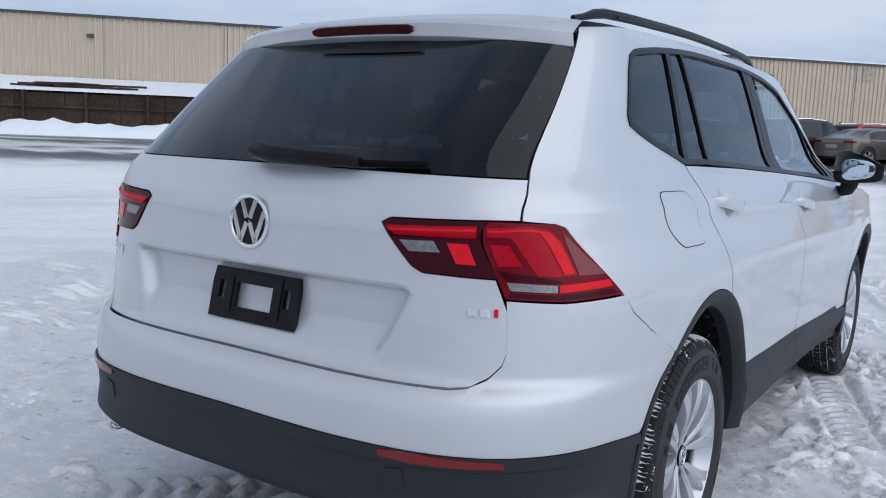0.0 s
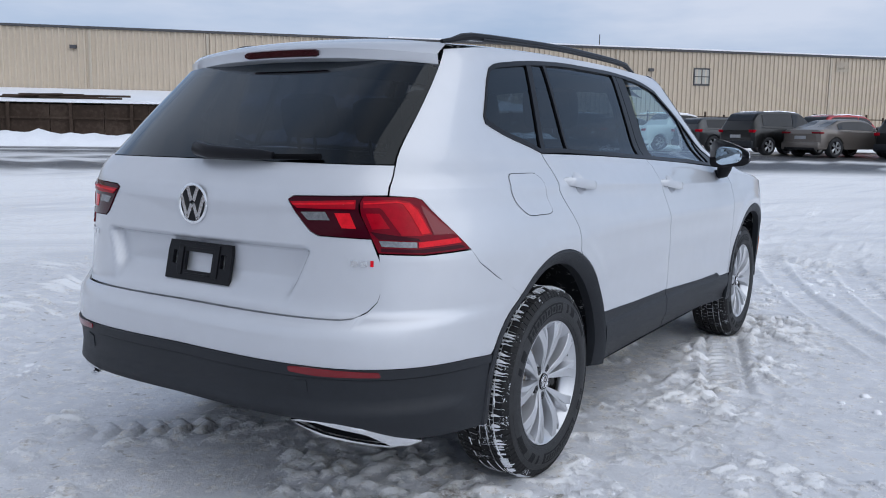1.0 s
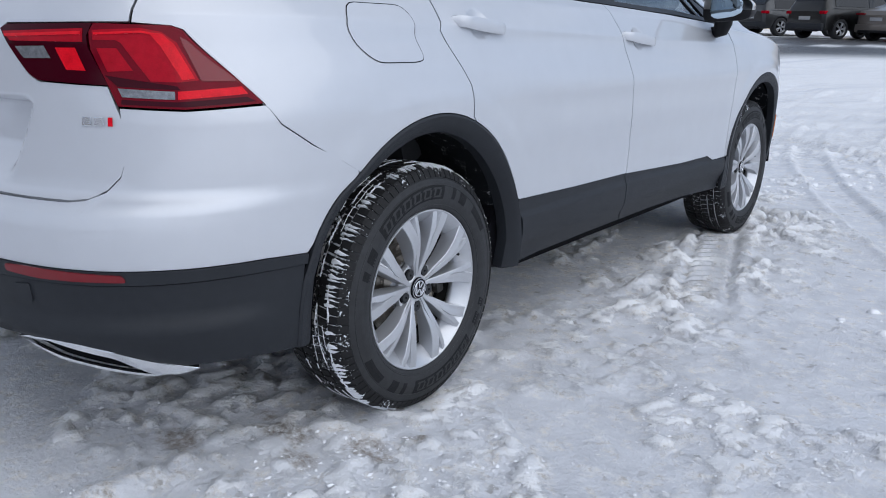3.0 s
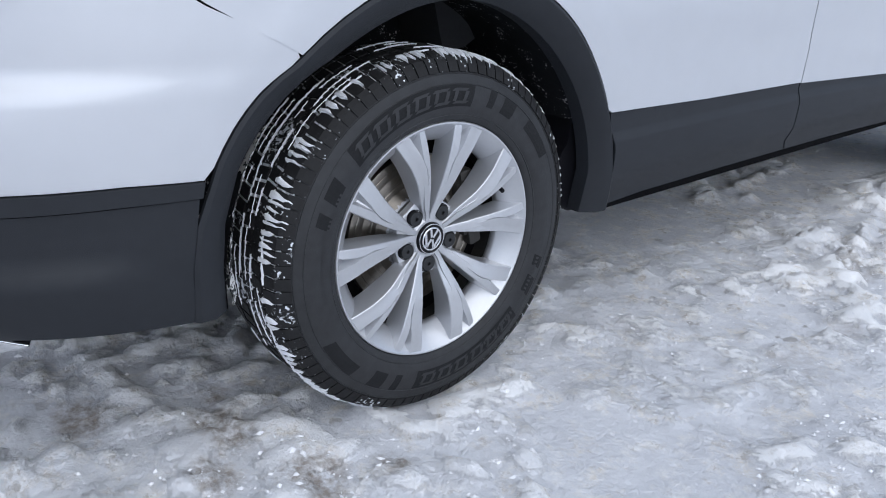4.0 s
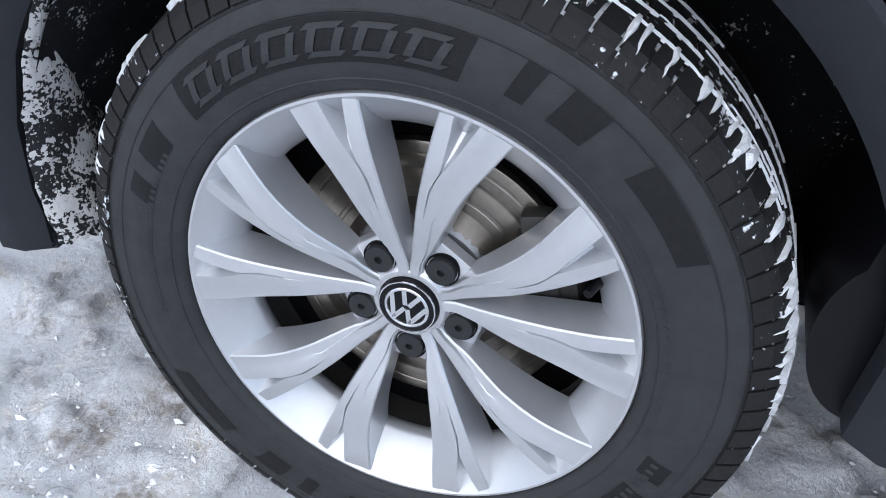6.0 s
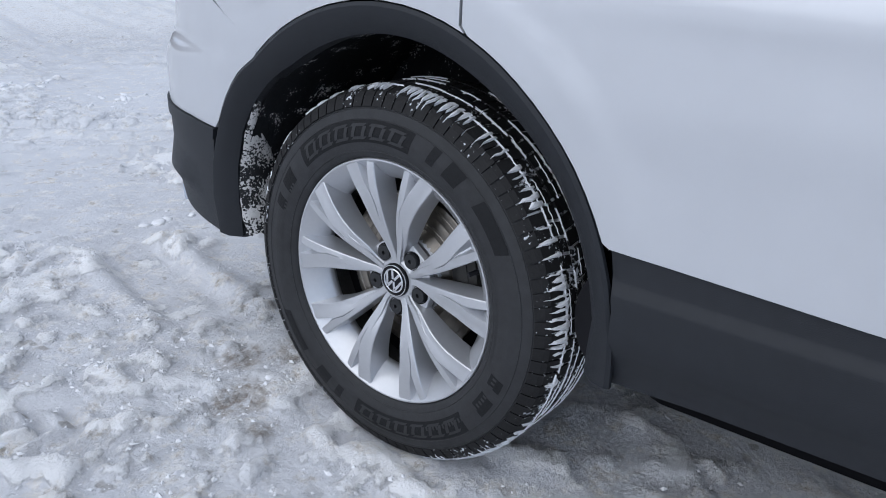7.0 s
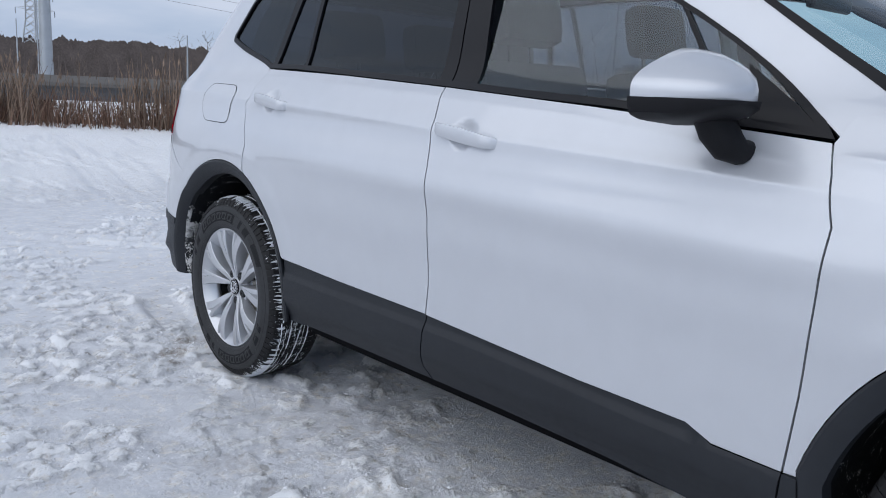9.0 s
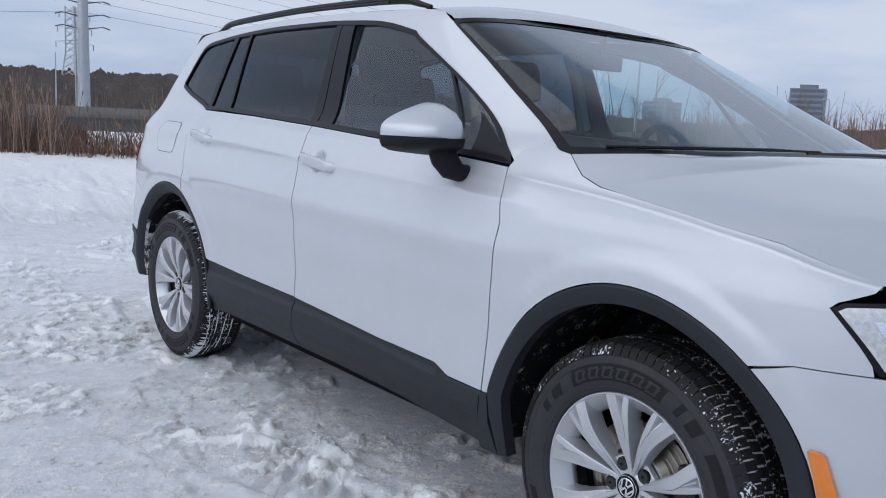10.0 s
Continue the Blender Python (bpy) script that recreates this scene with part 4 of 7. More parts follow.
ring = fillet([(-.206, 1.150), (-.028, 1.146), (-.010, 1.105), (-.026, 1.072), (-.012, 1.010), (-.046, 1.004), (-.196, 1.007), (-.238, 1.043), (-.252, 1.092)], .03, 3)
vs, fs = [], []
ring = rounded(ring, .01)
for a, b in zip(ring, inset(ring, -.0022)):
    for s_, z_ in (a, b):
        s1, z1 = np.array([s_]), np.array([z_])
        vs.append(shell(s1, z1)[0] + shell_normal(s1, z1)[0] * (.0012 + float(quarter_form(s1, z1)[0])))
for i in range(len(ring)):
    j = (i + 1) % len(ring)
    fs.append((2 * i, 2 * j, 2 * j + 1, 2 * i + 1))
build("fuel_flap_gap", vs, fs, GAP, suv)

# near-black sheet in place of the shade behind the gaps, underbody
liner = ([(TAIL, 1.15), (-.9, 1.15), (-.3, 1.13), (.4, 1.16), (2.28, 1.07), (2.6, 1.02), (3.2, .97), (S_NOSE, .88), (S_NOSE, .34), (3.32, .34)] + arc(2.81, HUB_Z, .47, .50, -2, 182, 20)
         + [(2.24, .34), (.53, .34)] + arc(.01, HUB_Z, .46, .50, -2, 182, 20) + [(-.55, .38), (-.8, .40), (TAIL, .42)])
panel("gap_backing", liner, GAP, suv, "near-black sheet standing in for shade in the panel gaps", mirror="whole", lift=-.05, thick=.004, step=.05)
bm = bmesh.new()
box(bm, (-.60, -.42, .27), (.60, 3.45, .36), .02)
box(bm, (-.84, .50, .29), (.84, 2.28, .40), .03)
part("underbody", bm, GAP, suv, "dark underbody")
bm = bmesh.new()
box(bm, (-.50, -.87, .388), (.50, -.70, .44), .02)
part("rear_valance", bm, GAP, suv)
bm = bmesh.new()
box(bm, (-.48, -.62, .40), (.48, 2.6, .46)), box(bm, (-.78, .52, .405), (.78, 2.26, .455))
part("cabin_floor", bm, SEATM, suv)

# roof rails
for side in (1, -1):
    bm = bmesh.new()
    pts, rs = [], []
    for i in range(31):
        t = i / 30
        y = -.26 + 1.82 * t
        h = .026 * smooth(0, .10, t) * smooth(1.0, .92, t)
        x = float(half(np.array([max(y, .1)]), np.array([1.60]))[0]) - .055 - .02 * smooth(.2, 0, t)
        pts.append((side * x, y, roof_edge(y) + .016 + h)), rs.append(.007 + .0075 * min(1, h / .02))
    tube(bm, pts, rs, 8)
    part("roof_rail", bm, TRIM, suv, "black roof rail", shade=True)
    bm = bmesh.new()
    tube(bm, [(side * (abs(p[0]) + .012), p[1], p[2] - .008) for p in pts[4:27]], .005, 6)
    part("rail_inlay", bm, CLAD, suv)

# door mirrors
def superblob(bm, c, r, e=2.6, seg=26, rings=14, squash=None):
    vs = []
    for i in range(rings + 1):
        th = math.pi * i / rings
        row = []
        for j in range(seg):
            ph = 2 * math.pi * j / seg
            d = (math.sin(th) * math.cos(ph), math.sin(th) * math.sin(ph), math.cos(th))
            k = 1 / (sum(abs(q)**e for q in d))**(1 / e)
            p = [q * k for q in d]
            if squash:
                p = squash(p)
            row.append(bm.verts.new([c[q] + p[q] * r[q] for q in range(3)]))
        vs.append(row)
    for i in range(rings):
        for j in range(seg):
            bm.faces.new((vs[i][j], vs[i + 1][j], vs[i + 1][(j + 1) % seg], vs[i][(j + 1) % seg]))
    bmesh.ops.remove_doubles(bm, verts=bm.verts, dist=1e-5)
    bmesh.ops.recalc_face_normals(bm, faces=bm.faces)


def clip_plane(bm, p, n):
    bmesh.ops.bisect_plane(bm, geom=bm.verts[:] + bm.edges[:] + bm.faces[:], plane_co=p, plane_no=n, clear_outer=True)


for side in (1, -1):
    def shape(p):
        x, y, z = p
        y = y * (.10 if y < 0 else 1.0)
        taper = 1 - .42 * max(0, y) ** 1.6
        z = z * (.78 if z < 0 else 1)
        z = z * (.90 - (.50 if z > 0 else .10) * (x * side)) * taper + .03 * x * side
        x = x * (1 - .25 * max(0, y))
        return (x, y, z)
    c = (side * .980, 2.015, 1.180)
    mirror_part = tagged(thing("door_mirror"), "")
    mirror_part.parent = suv
    mirror_part["label"] = "door mirror with white-silver cap"
    bm = bmesh.new()
    superblob(bm, c, (.108, .185, .082), 3.3, squash=shape)
    clip_plane(bm, (0, 0, 1.170), (0, 0, -1)), clip_plane(bm, (0, 2.012, 0), (0, -1, 0))
    part("cap", bm, PAINT, mirror_part, shade=True)
    bm = bmesh.new()
    superblob(bm, (c[0], c[1], c[2] - .003), (.1072, .183, .0815), 5.0, squash=shape)
    clip_plane(bm, (0, 0, 1.1705), (0, 0, 1))
    part("housing", bm, MIRB, mirror_part, "black lower mirror housing", shade=True)
    bm = bmesh.new()
    a, b = (side * .936, 2.10, 1.140), (side * .852, 2.145, 1.072)
    tube(bm, [a, (side * .932, 2.112, 1.112), (side * .918, 2.128, 1.084), (side * .895, 2.14, 1.072), b], [.040, .040, .036, .026, .022], 12)
    part("foot", bm, MIRB, mirror_part, "black mirror foot", shade=True)
    bm = bmesh.new()
    superblob(bm, (c[0], 1.9965, c[2] + .002), (.072, .003, .047), 3.2, squash=lambda p: (p[0], p[1], p[2] * (1 - .2 * p[0] * side) + .05 * p[0] * side))
    part("mirror_glass", bm, MIRRORM, mirror_part, "mirror glass")

# door handles
HANDLES = [(.150, .405, 1.112, 1.084), (1.193, 1.470, 1.064, 1.034)]
for s0, s1, z0, z1 in HANDLES:
    for side in (1, -1):
        bm = bmesh.new()
        n = 14
        ring_prev = None
        for i in range(n + 1):
            t = i / n
            s_, z_ = s0 + (s1 - s0) * t, z0 + (z1 - z0) * t
            p = shell(np.array([s_]), np.array([z_]))[0]
            up = .034 * min(1, (math.sin(math.pi * t) * 2.2))**.8 + .002
            h = .019 * (.75 + .25 * math.sin(math.pi * t)) * (1 if 0 < i < n else .55)
            prof = [(up - .014, -h), (up - .003, -h), (up, -h * .55), (up, h * .55), (up - .003, h), (up - .014, h)]
            rng = [bm.verts.new((side * (p[0] + a), p[1], z_ + b)) for a, b in prof]
            if ring_prev:
                for k in range(6):
                    q = (ring_prev[k], ring_prev[(k + 1) % 6], rng[(k + 1) % 6], rng[k])
                    bm.faces.new(q)
            else:
                bm.faces.new(rng[::-1])
            ring_prev = rng
        bm.faces.new(ring_prev)
        bmesh.ops.recalc_face_normals(bm, faces=bm.faces)
        part("door_handle", bm, PAINT, suv, "white-silver pull handle", shade=True)

# badge, number-plate holder, lettering bars, wiper
def on_tail(x, z, lift=0.0):
    f = np.linspace(TAIL, -.7, 400)
    P = shell(f, np.full_like(f, z))
    s_ = float(np.interp(abs(x), P[::1, 0], f))
    p, q = shell(np.array([s_]), np.array([z]))[0], shell_normal(np.array([s_]), np.array([z]))[0]
    p = p + q * lift
    return Vector((math.copysign(p[0], x) if x else 0, p[1], p[2])), Vector((math.copysign(q[0], x) if x else 0, q[1], q[2]))


def emblem(parent, m, r, ring, disc):
    bm = bmesh.new()
    k = min(1, r / .05)
    prof = [(0, r), (.004 * k, r), (.006 * k, r * .96), (.006 * k, r * .88), (.004 * k, r * .85), (0, r * .85)]
    lathe(bm, prof, 48)
    strokes = [((-.37, .82), (-.085, .12)), ((.37, .82), (.085, .12)), ((-.80, .40), (-.37, -.72)), ((.80, .40), (.37, -.72)), ((-.38, -.74), (-.07, -.04)), ((.38, -.74), (.07, -.04))]
    bmesh.ops.transform(bm, matrix=m, verts=bm.verts)
    part("emblem_ring", bm, CHROME, parent, "round chrome emblem ring", shade=True)
    for a, b in strokes:
        bm = bmesh.new()
        a, b = Vector(a) * r, Vector(b) * r
        d = (b - a).normalized()
        n = Vector((-d.y, d.x)) * r * .105
        q = [a - n, b - n, b + n, a + n]
        lo = [bm.verts.new((.001 * k, p.x, p.y)) for p in q]
        hi = [bm.verts.new((.0055 * k, p.x, p.y)) for p in q]
        bm.faces.new(hi)
        for j in range(4):
            bm.faces.new((lo[j], lo[(j + 1) % 4], hi[(j + 1) % 4], hi[j]))
        bmesh.ops.recalc_face_normals(bm, faces=bm.faces)
        bmesh.ops.transform(bm, matrix=m, verts=bm.verts)
        part("emblem_bar", bm, CHROME, parent)
    bm = bmesh.new()
    lathe(bm, [(-.002, r * .9), (.002 * k, r * .9), (.0022 * k, r * .05)], 40)
    bmesh.ops.transform(bm, matrix=m, verts=bm.verts)
    part("emblem_disc", bm, disc, parent)


def face_matrix(p, n, up=Vector((0, 0, 1))):
    n = n.normalized()
    y = up.cross(n).normalized()
    z = n.cross(y)
    return Matrix(((n.x, y.x, z.x, p.x), (n.y, y.y, z.y, p.y), (n.z, y.z, z.z, p.z), (0, 0, 0, 1)))


p, n = on_tail(0, 1.045, .001)
emblem(suv, face_matrix(p, n), .069, CHROME, TRIM)
pn = Vector((0, -.975, .215)).normalized()
pm = face_matrix(Vector((0, -.892, .846)), pn)
bm = bmesh.new()
YS, ZS = (-.155, -.128, -.106, -.066, .066, .106, .128, .155), (-.068, -.034, -.016, .030, .066)
grid = [[[bm.verts.new((x, y * (.96 if z > .05 else 1), z)) for z in ZS] for y in YS] for x in (-.006, .008)]
solid = lambda i, j: 0 <= i < 7 and 0 <= j < 4 and not (i == 3 and j in (1, 2)) and not (i in (1, 5) and j == 2)
for i in range(7):
    for j in range(4):
        if not solid(i, j):
            continue
        for k in (0, 1):
            bm.faces.new([grid[k][a_][b_] for a_, b_ in ((i, j), (i + 1, j), (i + 1, j + 1), (i, j + 1))])
        for di, dj, e in ((-1, 0, ((i, j), (i, j + 1))), (1, 0, ((i + 1, j), (i + 1, j + 1))), (0, -1, ((i, j), (i + 1, j))), (0, 1, ((i, j + 1), (i + 1, j + 1)))):
            if not solid(i + di, j + dj):
                (a_, b_), (c_, d_) = e
                bm.faces.new((grid[0][a_][b_], grid[0][c_][d_], grid[1][c_][d_], grid[1][a_][b_]))
bmesh.ops.recalc_face_normals(bm, faces=bm.faces)
bmesh.ops.transform(bm, matrix=pm, verts=bm.verts)
holder = part("plate_holder", bm, TRIM, suv, "empty black number-plate holder")
for lo, hi in (((-.099, -.052), (-.075, .050)), ((.075, -.052), (.099, .050)), ((-.100, .044), (.100, .058)), ((-.060, -.050), (.060, -.043))):
    bm = bmesh.new()
    box(bm, (.0085, lo[0], lo[1]), (.012, hi[0], hi[1]), .0015, pm)
    part("rib", bm, TRIM, holder)
for i, wide, mat in ((0, .011, CHROME), (1, .011, CHROME), (2, .005, REDLIT)):
    bm = bmesh.new()
    p, n = on_tail(.632 + i * .0255 - (.004 if i == 2 else 0), .893, .001)
    box(bm, (0, -wide, -.0095), (.003, wide, .0095), .0012, face_matrix(p, n))
    part("model_lettering", bm, mat, suv, "small plain badge block")
bm = bmesh.new()
for i in range(5):
    p, n = on_tail(-.60 - i * .028, .905, .001)
    box(bm, (0, -.010, -.010), (.003, .010, .010), 0, face_matrix(p, n))
part("model_lettering", bm, CHROME, suv, "small chrome lettering bars")
wiper = tagged(thing("rear_wiper"), "black rear wiper resting on the glass")
wiper.parent = suv
bm = bmesh.new()
tube(bm, [(-.050, -.842, 1.232), (-.02, -.868, 1.226), (.04, -.873, 1.217), (.15, -.868, 1.214), (.27, -.858, 1.212), (.305, -.850, 1.210)], [.016, .026, .024, .021, .017, .012], 10)
part("arm", bm, TRIM, wiper, shade=True)
bm = bmesh.new()
tube(bm, [(-.04, -.852, 1.204), (.1, -.850, 1.203), (.30, -.842, 1.207), (.43, -.826, 1.209), (.475, -.818, 1.210)], [.007, .008, .009, .009, .011], 6)
part("blade", bm, GAP, wiper, shade=True)
bm = bmesh.new()
tube(bm, [(.74, 2.54, 1.172), (.60, 2.70, 1.178), (.30, 2.738, 1.181), (.02, 2.745, 1.179)], [.004, .005, .005, .003], 6)
tube(bm, [(.1, 2.748, 1.174), (-.3, 2.738, 1.174), (-.6, 2.70, 1.172)], [.004, .005, .003], 6)
part("windscreen_wiper", bm, TRIM, suv, "black windscreen wipers", shade=True)

# cabin inside
def seat(x, y, wide=.25, back=.62, z=.46, head=True):
    st = tagged(thing("car_seat"), "black fabric car seat")
    st.parent = suv
    bm = bmesh.new()
    box(bm, (x - wide, y - (.25 if y > 1 else -.03), z + .08), (x + wide, y + (.27 if y > 1 else .36), z + .26), .06)
    part("cushion", bm, SEATM, st, shade=True)
    bm = bmesh.new()
    box(bm, (x - wide, -.07, 0), (x + wide, .07, back), .06, Matrix.Translation((0, y - .24, z + .20)) @ Matrix.Rotation(radians(14), 4, "X"))
    part("backrest", bm, SEATM, st, shade=True)
    if head:
        bm = bmesh.new()
        box(bm, (x - .14, -.055, back + .05), (x + .14, .055, back + .25), .05, Matrix.Translation((0, y - .24, z + .20)) @ Matrix.Rotation(radians(12), 4, "X"))
        for q in (-.05, .05):
            rod(bm, (x + q, y - .24 - .16, z + .2 + back - .05), (x + q, y - .24 - .18, z + .2 + back + .1), .008, seg=6)
        part("headrest", bm, SEATM, st, shade=True)


seat(.36, 1.42), seat(-.36, 1.42)
seat(.42, .52, .22, .56), seat(0, .52, .18, .54), seat(-.42, .52, .22, .56)
bm = bmesh.new()
box(bm, (-.70, 2.02, .80), (.70, 2.50, 1.05), .07)
part("dashboard", bm, SEATM, suv, "black dashboard", shade=True)
bm = bmesh.new()
m = Matrix.Translation((-.36, 1.95, 1.06)) @ Matrix.Rotation(radians(-68), 4, "X")
k = 32
tube(bm, [(.185 * math.cos(2 * math.pi * i / k), .185 * math.sin(2 * math.pi * i / k), 0) for i in range(k + 1)], .015, 8)
box(bm, (-.17, -.025, -.015), (.17, .025, .015), .01), box(bm, (-.025, -.17, -.015), (.025, .02, .015), .01)
bmesh.ops.transform(bm, matrix=m, verts=bm.verts)
part("steering_wheel", bm, SEATM, suv, "black steering wheel", shade=True)
bm = bmesh.new()
box(bm, (-.12, 1.84, 1.43), (.12, 1.865, 1.49), .012)
rod(bm, (0, 1.855, 1.48), (0, 1.865, 1.56), .010)
part("rear_view_mirror", bm, TRIM, suv, "rear-view mirror")
rows = [[(x * (1 if abs(x) < .5 else .93), y, roof_edge(y) - .055 + .045 * (1 - (x / .6)**2) - .05 * float(smooth(1.45, 1.80, np.array(y)))) for x in np.linspace(-.60, .60, 13)] for y in np.linspace(-.28, 1.76, 24)]
grid_mesh("headlining", rows, PANELG, suv, "pale grey headlining")
for side in (1, -1):
    for y0, y1 in ((.98, 1.20),):
        bm = bmesh.new()
        tube(bm, [(side * .715, 1.16, 1.20), (side * .665, 1.14, 1.42), (side * .59, 1.12, 1.60)], [.035, .03, .03], 8)
        part("pillar_cover", bm, PANELG, suv, "grey pillar lining", shade=True)
    bm = bmesh.new()
    tube(bm, [(side * .66, -.22, 1.16), (side * .56, -.24, 1.40), (side * .50, -.20, 1.56)], [.07, .06, .04], 8)
    part("pillar_cover", bm, PANELD, suv, shade=True)

# ---- wheels ----
def polar(r, a):
    return Vector((r * math.cos(radians(a)), r * math.sin(radians(a))))


def prism(bm, poly, top, depth, draft=.006, cham=.0025):
    """A cast bar: an outline in the wheel's plane with a chamfered face at x = top(p) and drafted flanks down to depth."""
    c = sum(poly, Vector((0, 0))) / len(poly)
    n = len(poly)
    nrm = []
    for i in range(n):
        a, b, d = poly[i - 1], poly[i], poly[(i + 1) % n]
        u, v = (b - a).normalized(), (d - b).normalized()
        q = Vector((u.y + v.y, -(u.x + v.x)))
        nrm.append(q.normalized() if q.length > 1e-6 else Vector((u.y, -u.x)))
    area = sum(poly[i].x * poly[(i + 1) % n].y - poly[(i + 1) % n].x * poly[i].y for i in range(n))
    sg = 1 if area > 0 else -1
    rings = []
    for off, dx in ((-cham, 0.0), (0.0, -cham), (draft, None)):
        rings.append([bm.verts.new((top(p) + dx if dx is not None else depth(p), p.x + sg * q.x * off, p.y + sg * q.y * off)) for p, q in zip(poly, nrm)])
    bm.faces.new(rings[0] if sg > 0 else rings[0][::-1])
    for a, b in zip(rings, rings[1:]):
        for i in range(n):
            j = (i + 1) % n
            f = (a[i], b[i], b[j], a[j])
            bm.faces.new(f if sg > 0 else f[::-1])


def make_wheel():
    w = tagged(thing("wheel"), "")
    # tyre
    tyre_prof = [(-.19, .235), (-.196, .25), (-.205, .29), (-.20, .325), (-.185, .345), (-.17, .352), (-.155, .354)]
    for g0 in (-.135, -.095, -.055):
        tyre_prof += [(g0 - .004, .3565), (g0 - .003, .348), (g0 + .003, .348), (g0 + .004, .3565)]
    tyre_prof += [(-.012, .354), (.002, .350), (.013, .342), (.0225, .328), (.0235, .326), (.029, .312), (.0295, .308), (.0345, .290), (.0355, .282), (.034, .266), (.031, .254), (.0275, .247), (.0265, .243), (.022, .238), (.012, .234)]
    bm = bmesh.new()
    lathe(bm, tyre_prof, 128)
    for f in bm.faces:
        c = f.calc_center_median()
        if math.hypot(c.y, c.z) > .339:
            f.material_index = 1
    tyre = part("tyre", bm, RUBBER, w, "black winter-dirty tyre with snow in its tread", shade=True)
    tyre.data.materials.append(TREAD)
    # tread blocks: close-set ribs cut by narrow sipes
    bm = bmesh.new()
    for row, (x0, x1, n) in enumerate(((-.018, .010, 88), (-.053, -.024, 80), (-.091, -.059, 80), (-.129, -.097, 80), (-.19, -.135, 88))):
        for k in range(n):
            a = 2 * math.pi * (k + .35 * row) / n
            half_w = math.pi / n * (.84 if row in (0, 4) else .80)
            q = []
            skew = .014 if row in (1, 3) else -.010 if row == 2 else .006
            for (x, r) in ((x0, .349), (x1, .343 if row == 0 else .349), (x1, .3515 if row == 0 else .3605), (x0, .3600)):
                if row == 4:
                    r = .349 if r < .355 else (.351 if x == x0 else .360)
                for e in (-1, 1):
                    t = a + e * half_w + (x - x0) * skew / .03
                    q.append(bm.verts.new((x, r * math.cos(t), r * math.sin(t))))
            for f in ((6, 7, 5, 4), (0, 6, 4, 2), (1, 3, 5, 7), (0, 1, 7, 6), (2, 4, 5, 3)):
                bm.faces.new([q[i] for i in f])
    for k in range(88):      # shoulder lugs running down the sidewall
        a = 2 * math.pi * k / 88
        hw = math.pi / 88 * .87
        rows_ = []
        for x, r in ((.0100, .3505), (.0168, .3425), (.0222, .3325), (.0250, .3270)):
            rows_.append([bm.verts.new((x + up * .8 - .0012, (r + up * .5) * math.cos(a + e * hw), (r + up * .5) * math.sin(a + e * hw))) for e in (-1, 1) for up in (0, .0026)])
        for p, q in zip(rows_, rows_[1:]):
            for f in ((p[1], q[1], q[3], p[3]), (p[0], q[0], q[1], p[1]), (p[2], p[3], q[3], q[2])):
                bm.faces.new(f)
        bm.faces.new((rows_[-1][0], rows_[-1][2], rows_[-1][3], rows_[-1][1]))
    bmesh.ops.recalc_face_normals(bm, faces=bm.faces)
    tagged(part("tread", bm, TREADB, w, "black tread blocks with packed snow between"), kind="stuff")
    # snow packed along the outer groove, with teeth reaching out through the shoulder sipes
    bm = bmesh.new()
    dice = random.Random(31)
    dense = [.5 + .5 * math.sin(.9 * math.pi * math.sin(k * .071 + .4) + k * .033) for k in range(176)]
    for k in range(176):
        if dice.random() > .25 + .75 * dense[k]:
            continue
        a = math.pi * k / 88 + dice.uniform(-.006, .006)
        reach = dice.uniform(.2, 1.0) * (.3 + .8 * dense[k])
        wide = dice.uniform(.25, 1.0) * .0085
        line = [(-.028, .3605, 1.0), (-.020, .3618, 1.0), (-.008, .3602, .75), (.004, .3565, .45), (.0135, .3500, .22), (.0185, .3432, .04)]
        line = line[:3] + line[3:3 + max(1, round(3 * reach))]
        prev = None
        for i, (x, r, f) in enumerate(line):
            ww = wide * f * dice.uniform(.7, 1.25) if i < len(line) - 1 else .0004
            jog = dice.uniform(-.002, .002)
            up = .0012 * dice.uniform(.4, 1.6)
            row = [bm.verts.new((x, (r + d) * math.cos(a + (o + jog) / r), (r + d) * math.sin(a + (o + jog) / r))) for o, d in ((-ww, -.004), (-ww * .5, up), (ww * .5, up), (ww, -.004))]
            if prev:
                for j in range(3):
                    bm.faces.new((prev[j], prev[j + 1], row[j + 1], row[j]))
            prev = row
    for x0 in (-.021, -.0365, -.056, -.075, -.094, -.113, -.132):      # broken strings of snow along the grooves
        main = x0 in (-.021, -.056, -.094, -.132)
        k = 0
        while k < 360:
            run = dice.randint(3, 16)
            if dice.random() < (.62 if main else .34):
                prev = None
                drift = dice.uniform(-.5, .5)
                for j in range(run + 1):
                    a, ww = math.radians(k + j), (.0035 if main else .0018) * dice.uniform(.4, 1.3) * (0.15 if j in (0, run) else 1)
                    x = x0 + dice.uniform(-.0016, .0016) + drift * .0012 * j
                    row = [bm.verts.new((x + o, r * math.cos(a), r * math.sin(a))) for o, r in ((-ww, .3585), (0, .3617), (ww, .3585))]
                    if prev:
                        for i in range(2):
                            bm.faces.new((prev[i], prev[i + 1], row[i + 1], row[i]))
                    prev = row
            k += run
    bmesh.ops.recalc_face_normals(bm, faces=bm.faces)
    tagged(part("packed_snow", bm, PACKED, w, "white snow packed into the tyre shoulder"), kind="stuff")
    # sidewall marks: plain raised bars and dark patches
    def wall_x(r):
        return float(np.interp(r, [.243, .247, .254, .266, .282, .290, .308, .312, .326], [.0265, .0275, .031, .034, .0355, .0345, .0295, .029, .0235]))

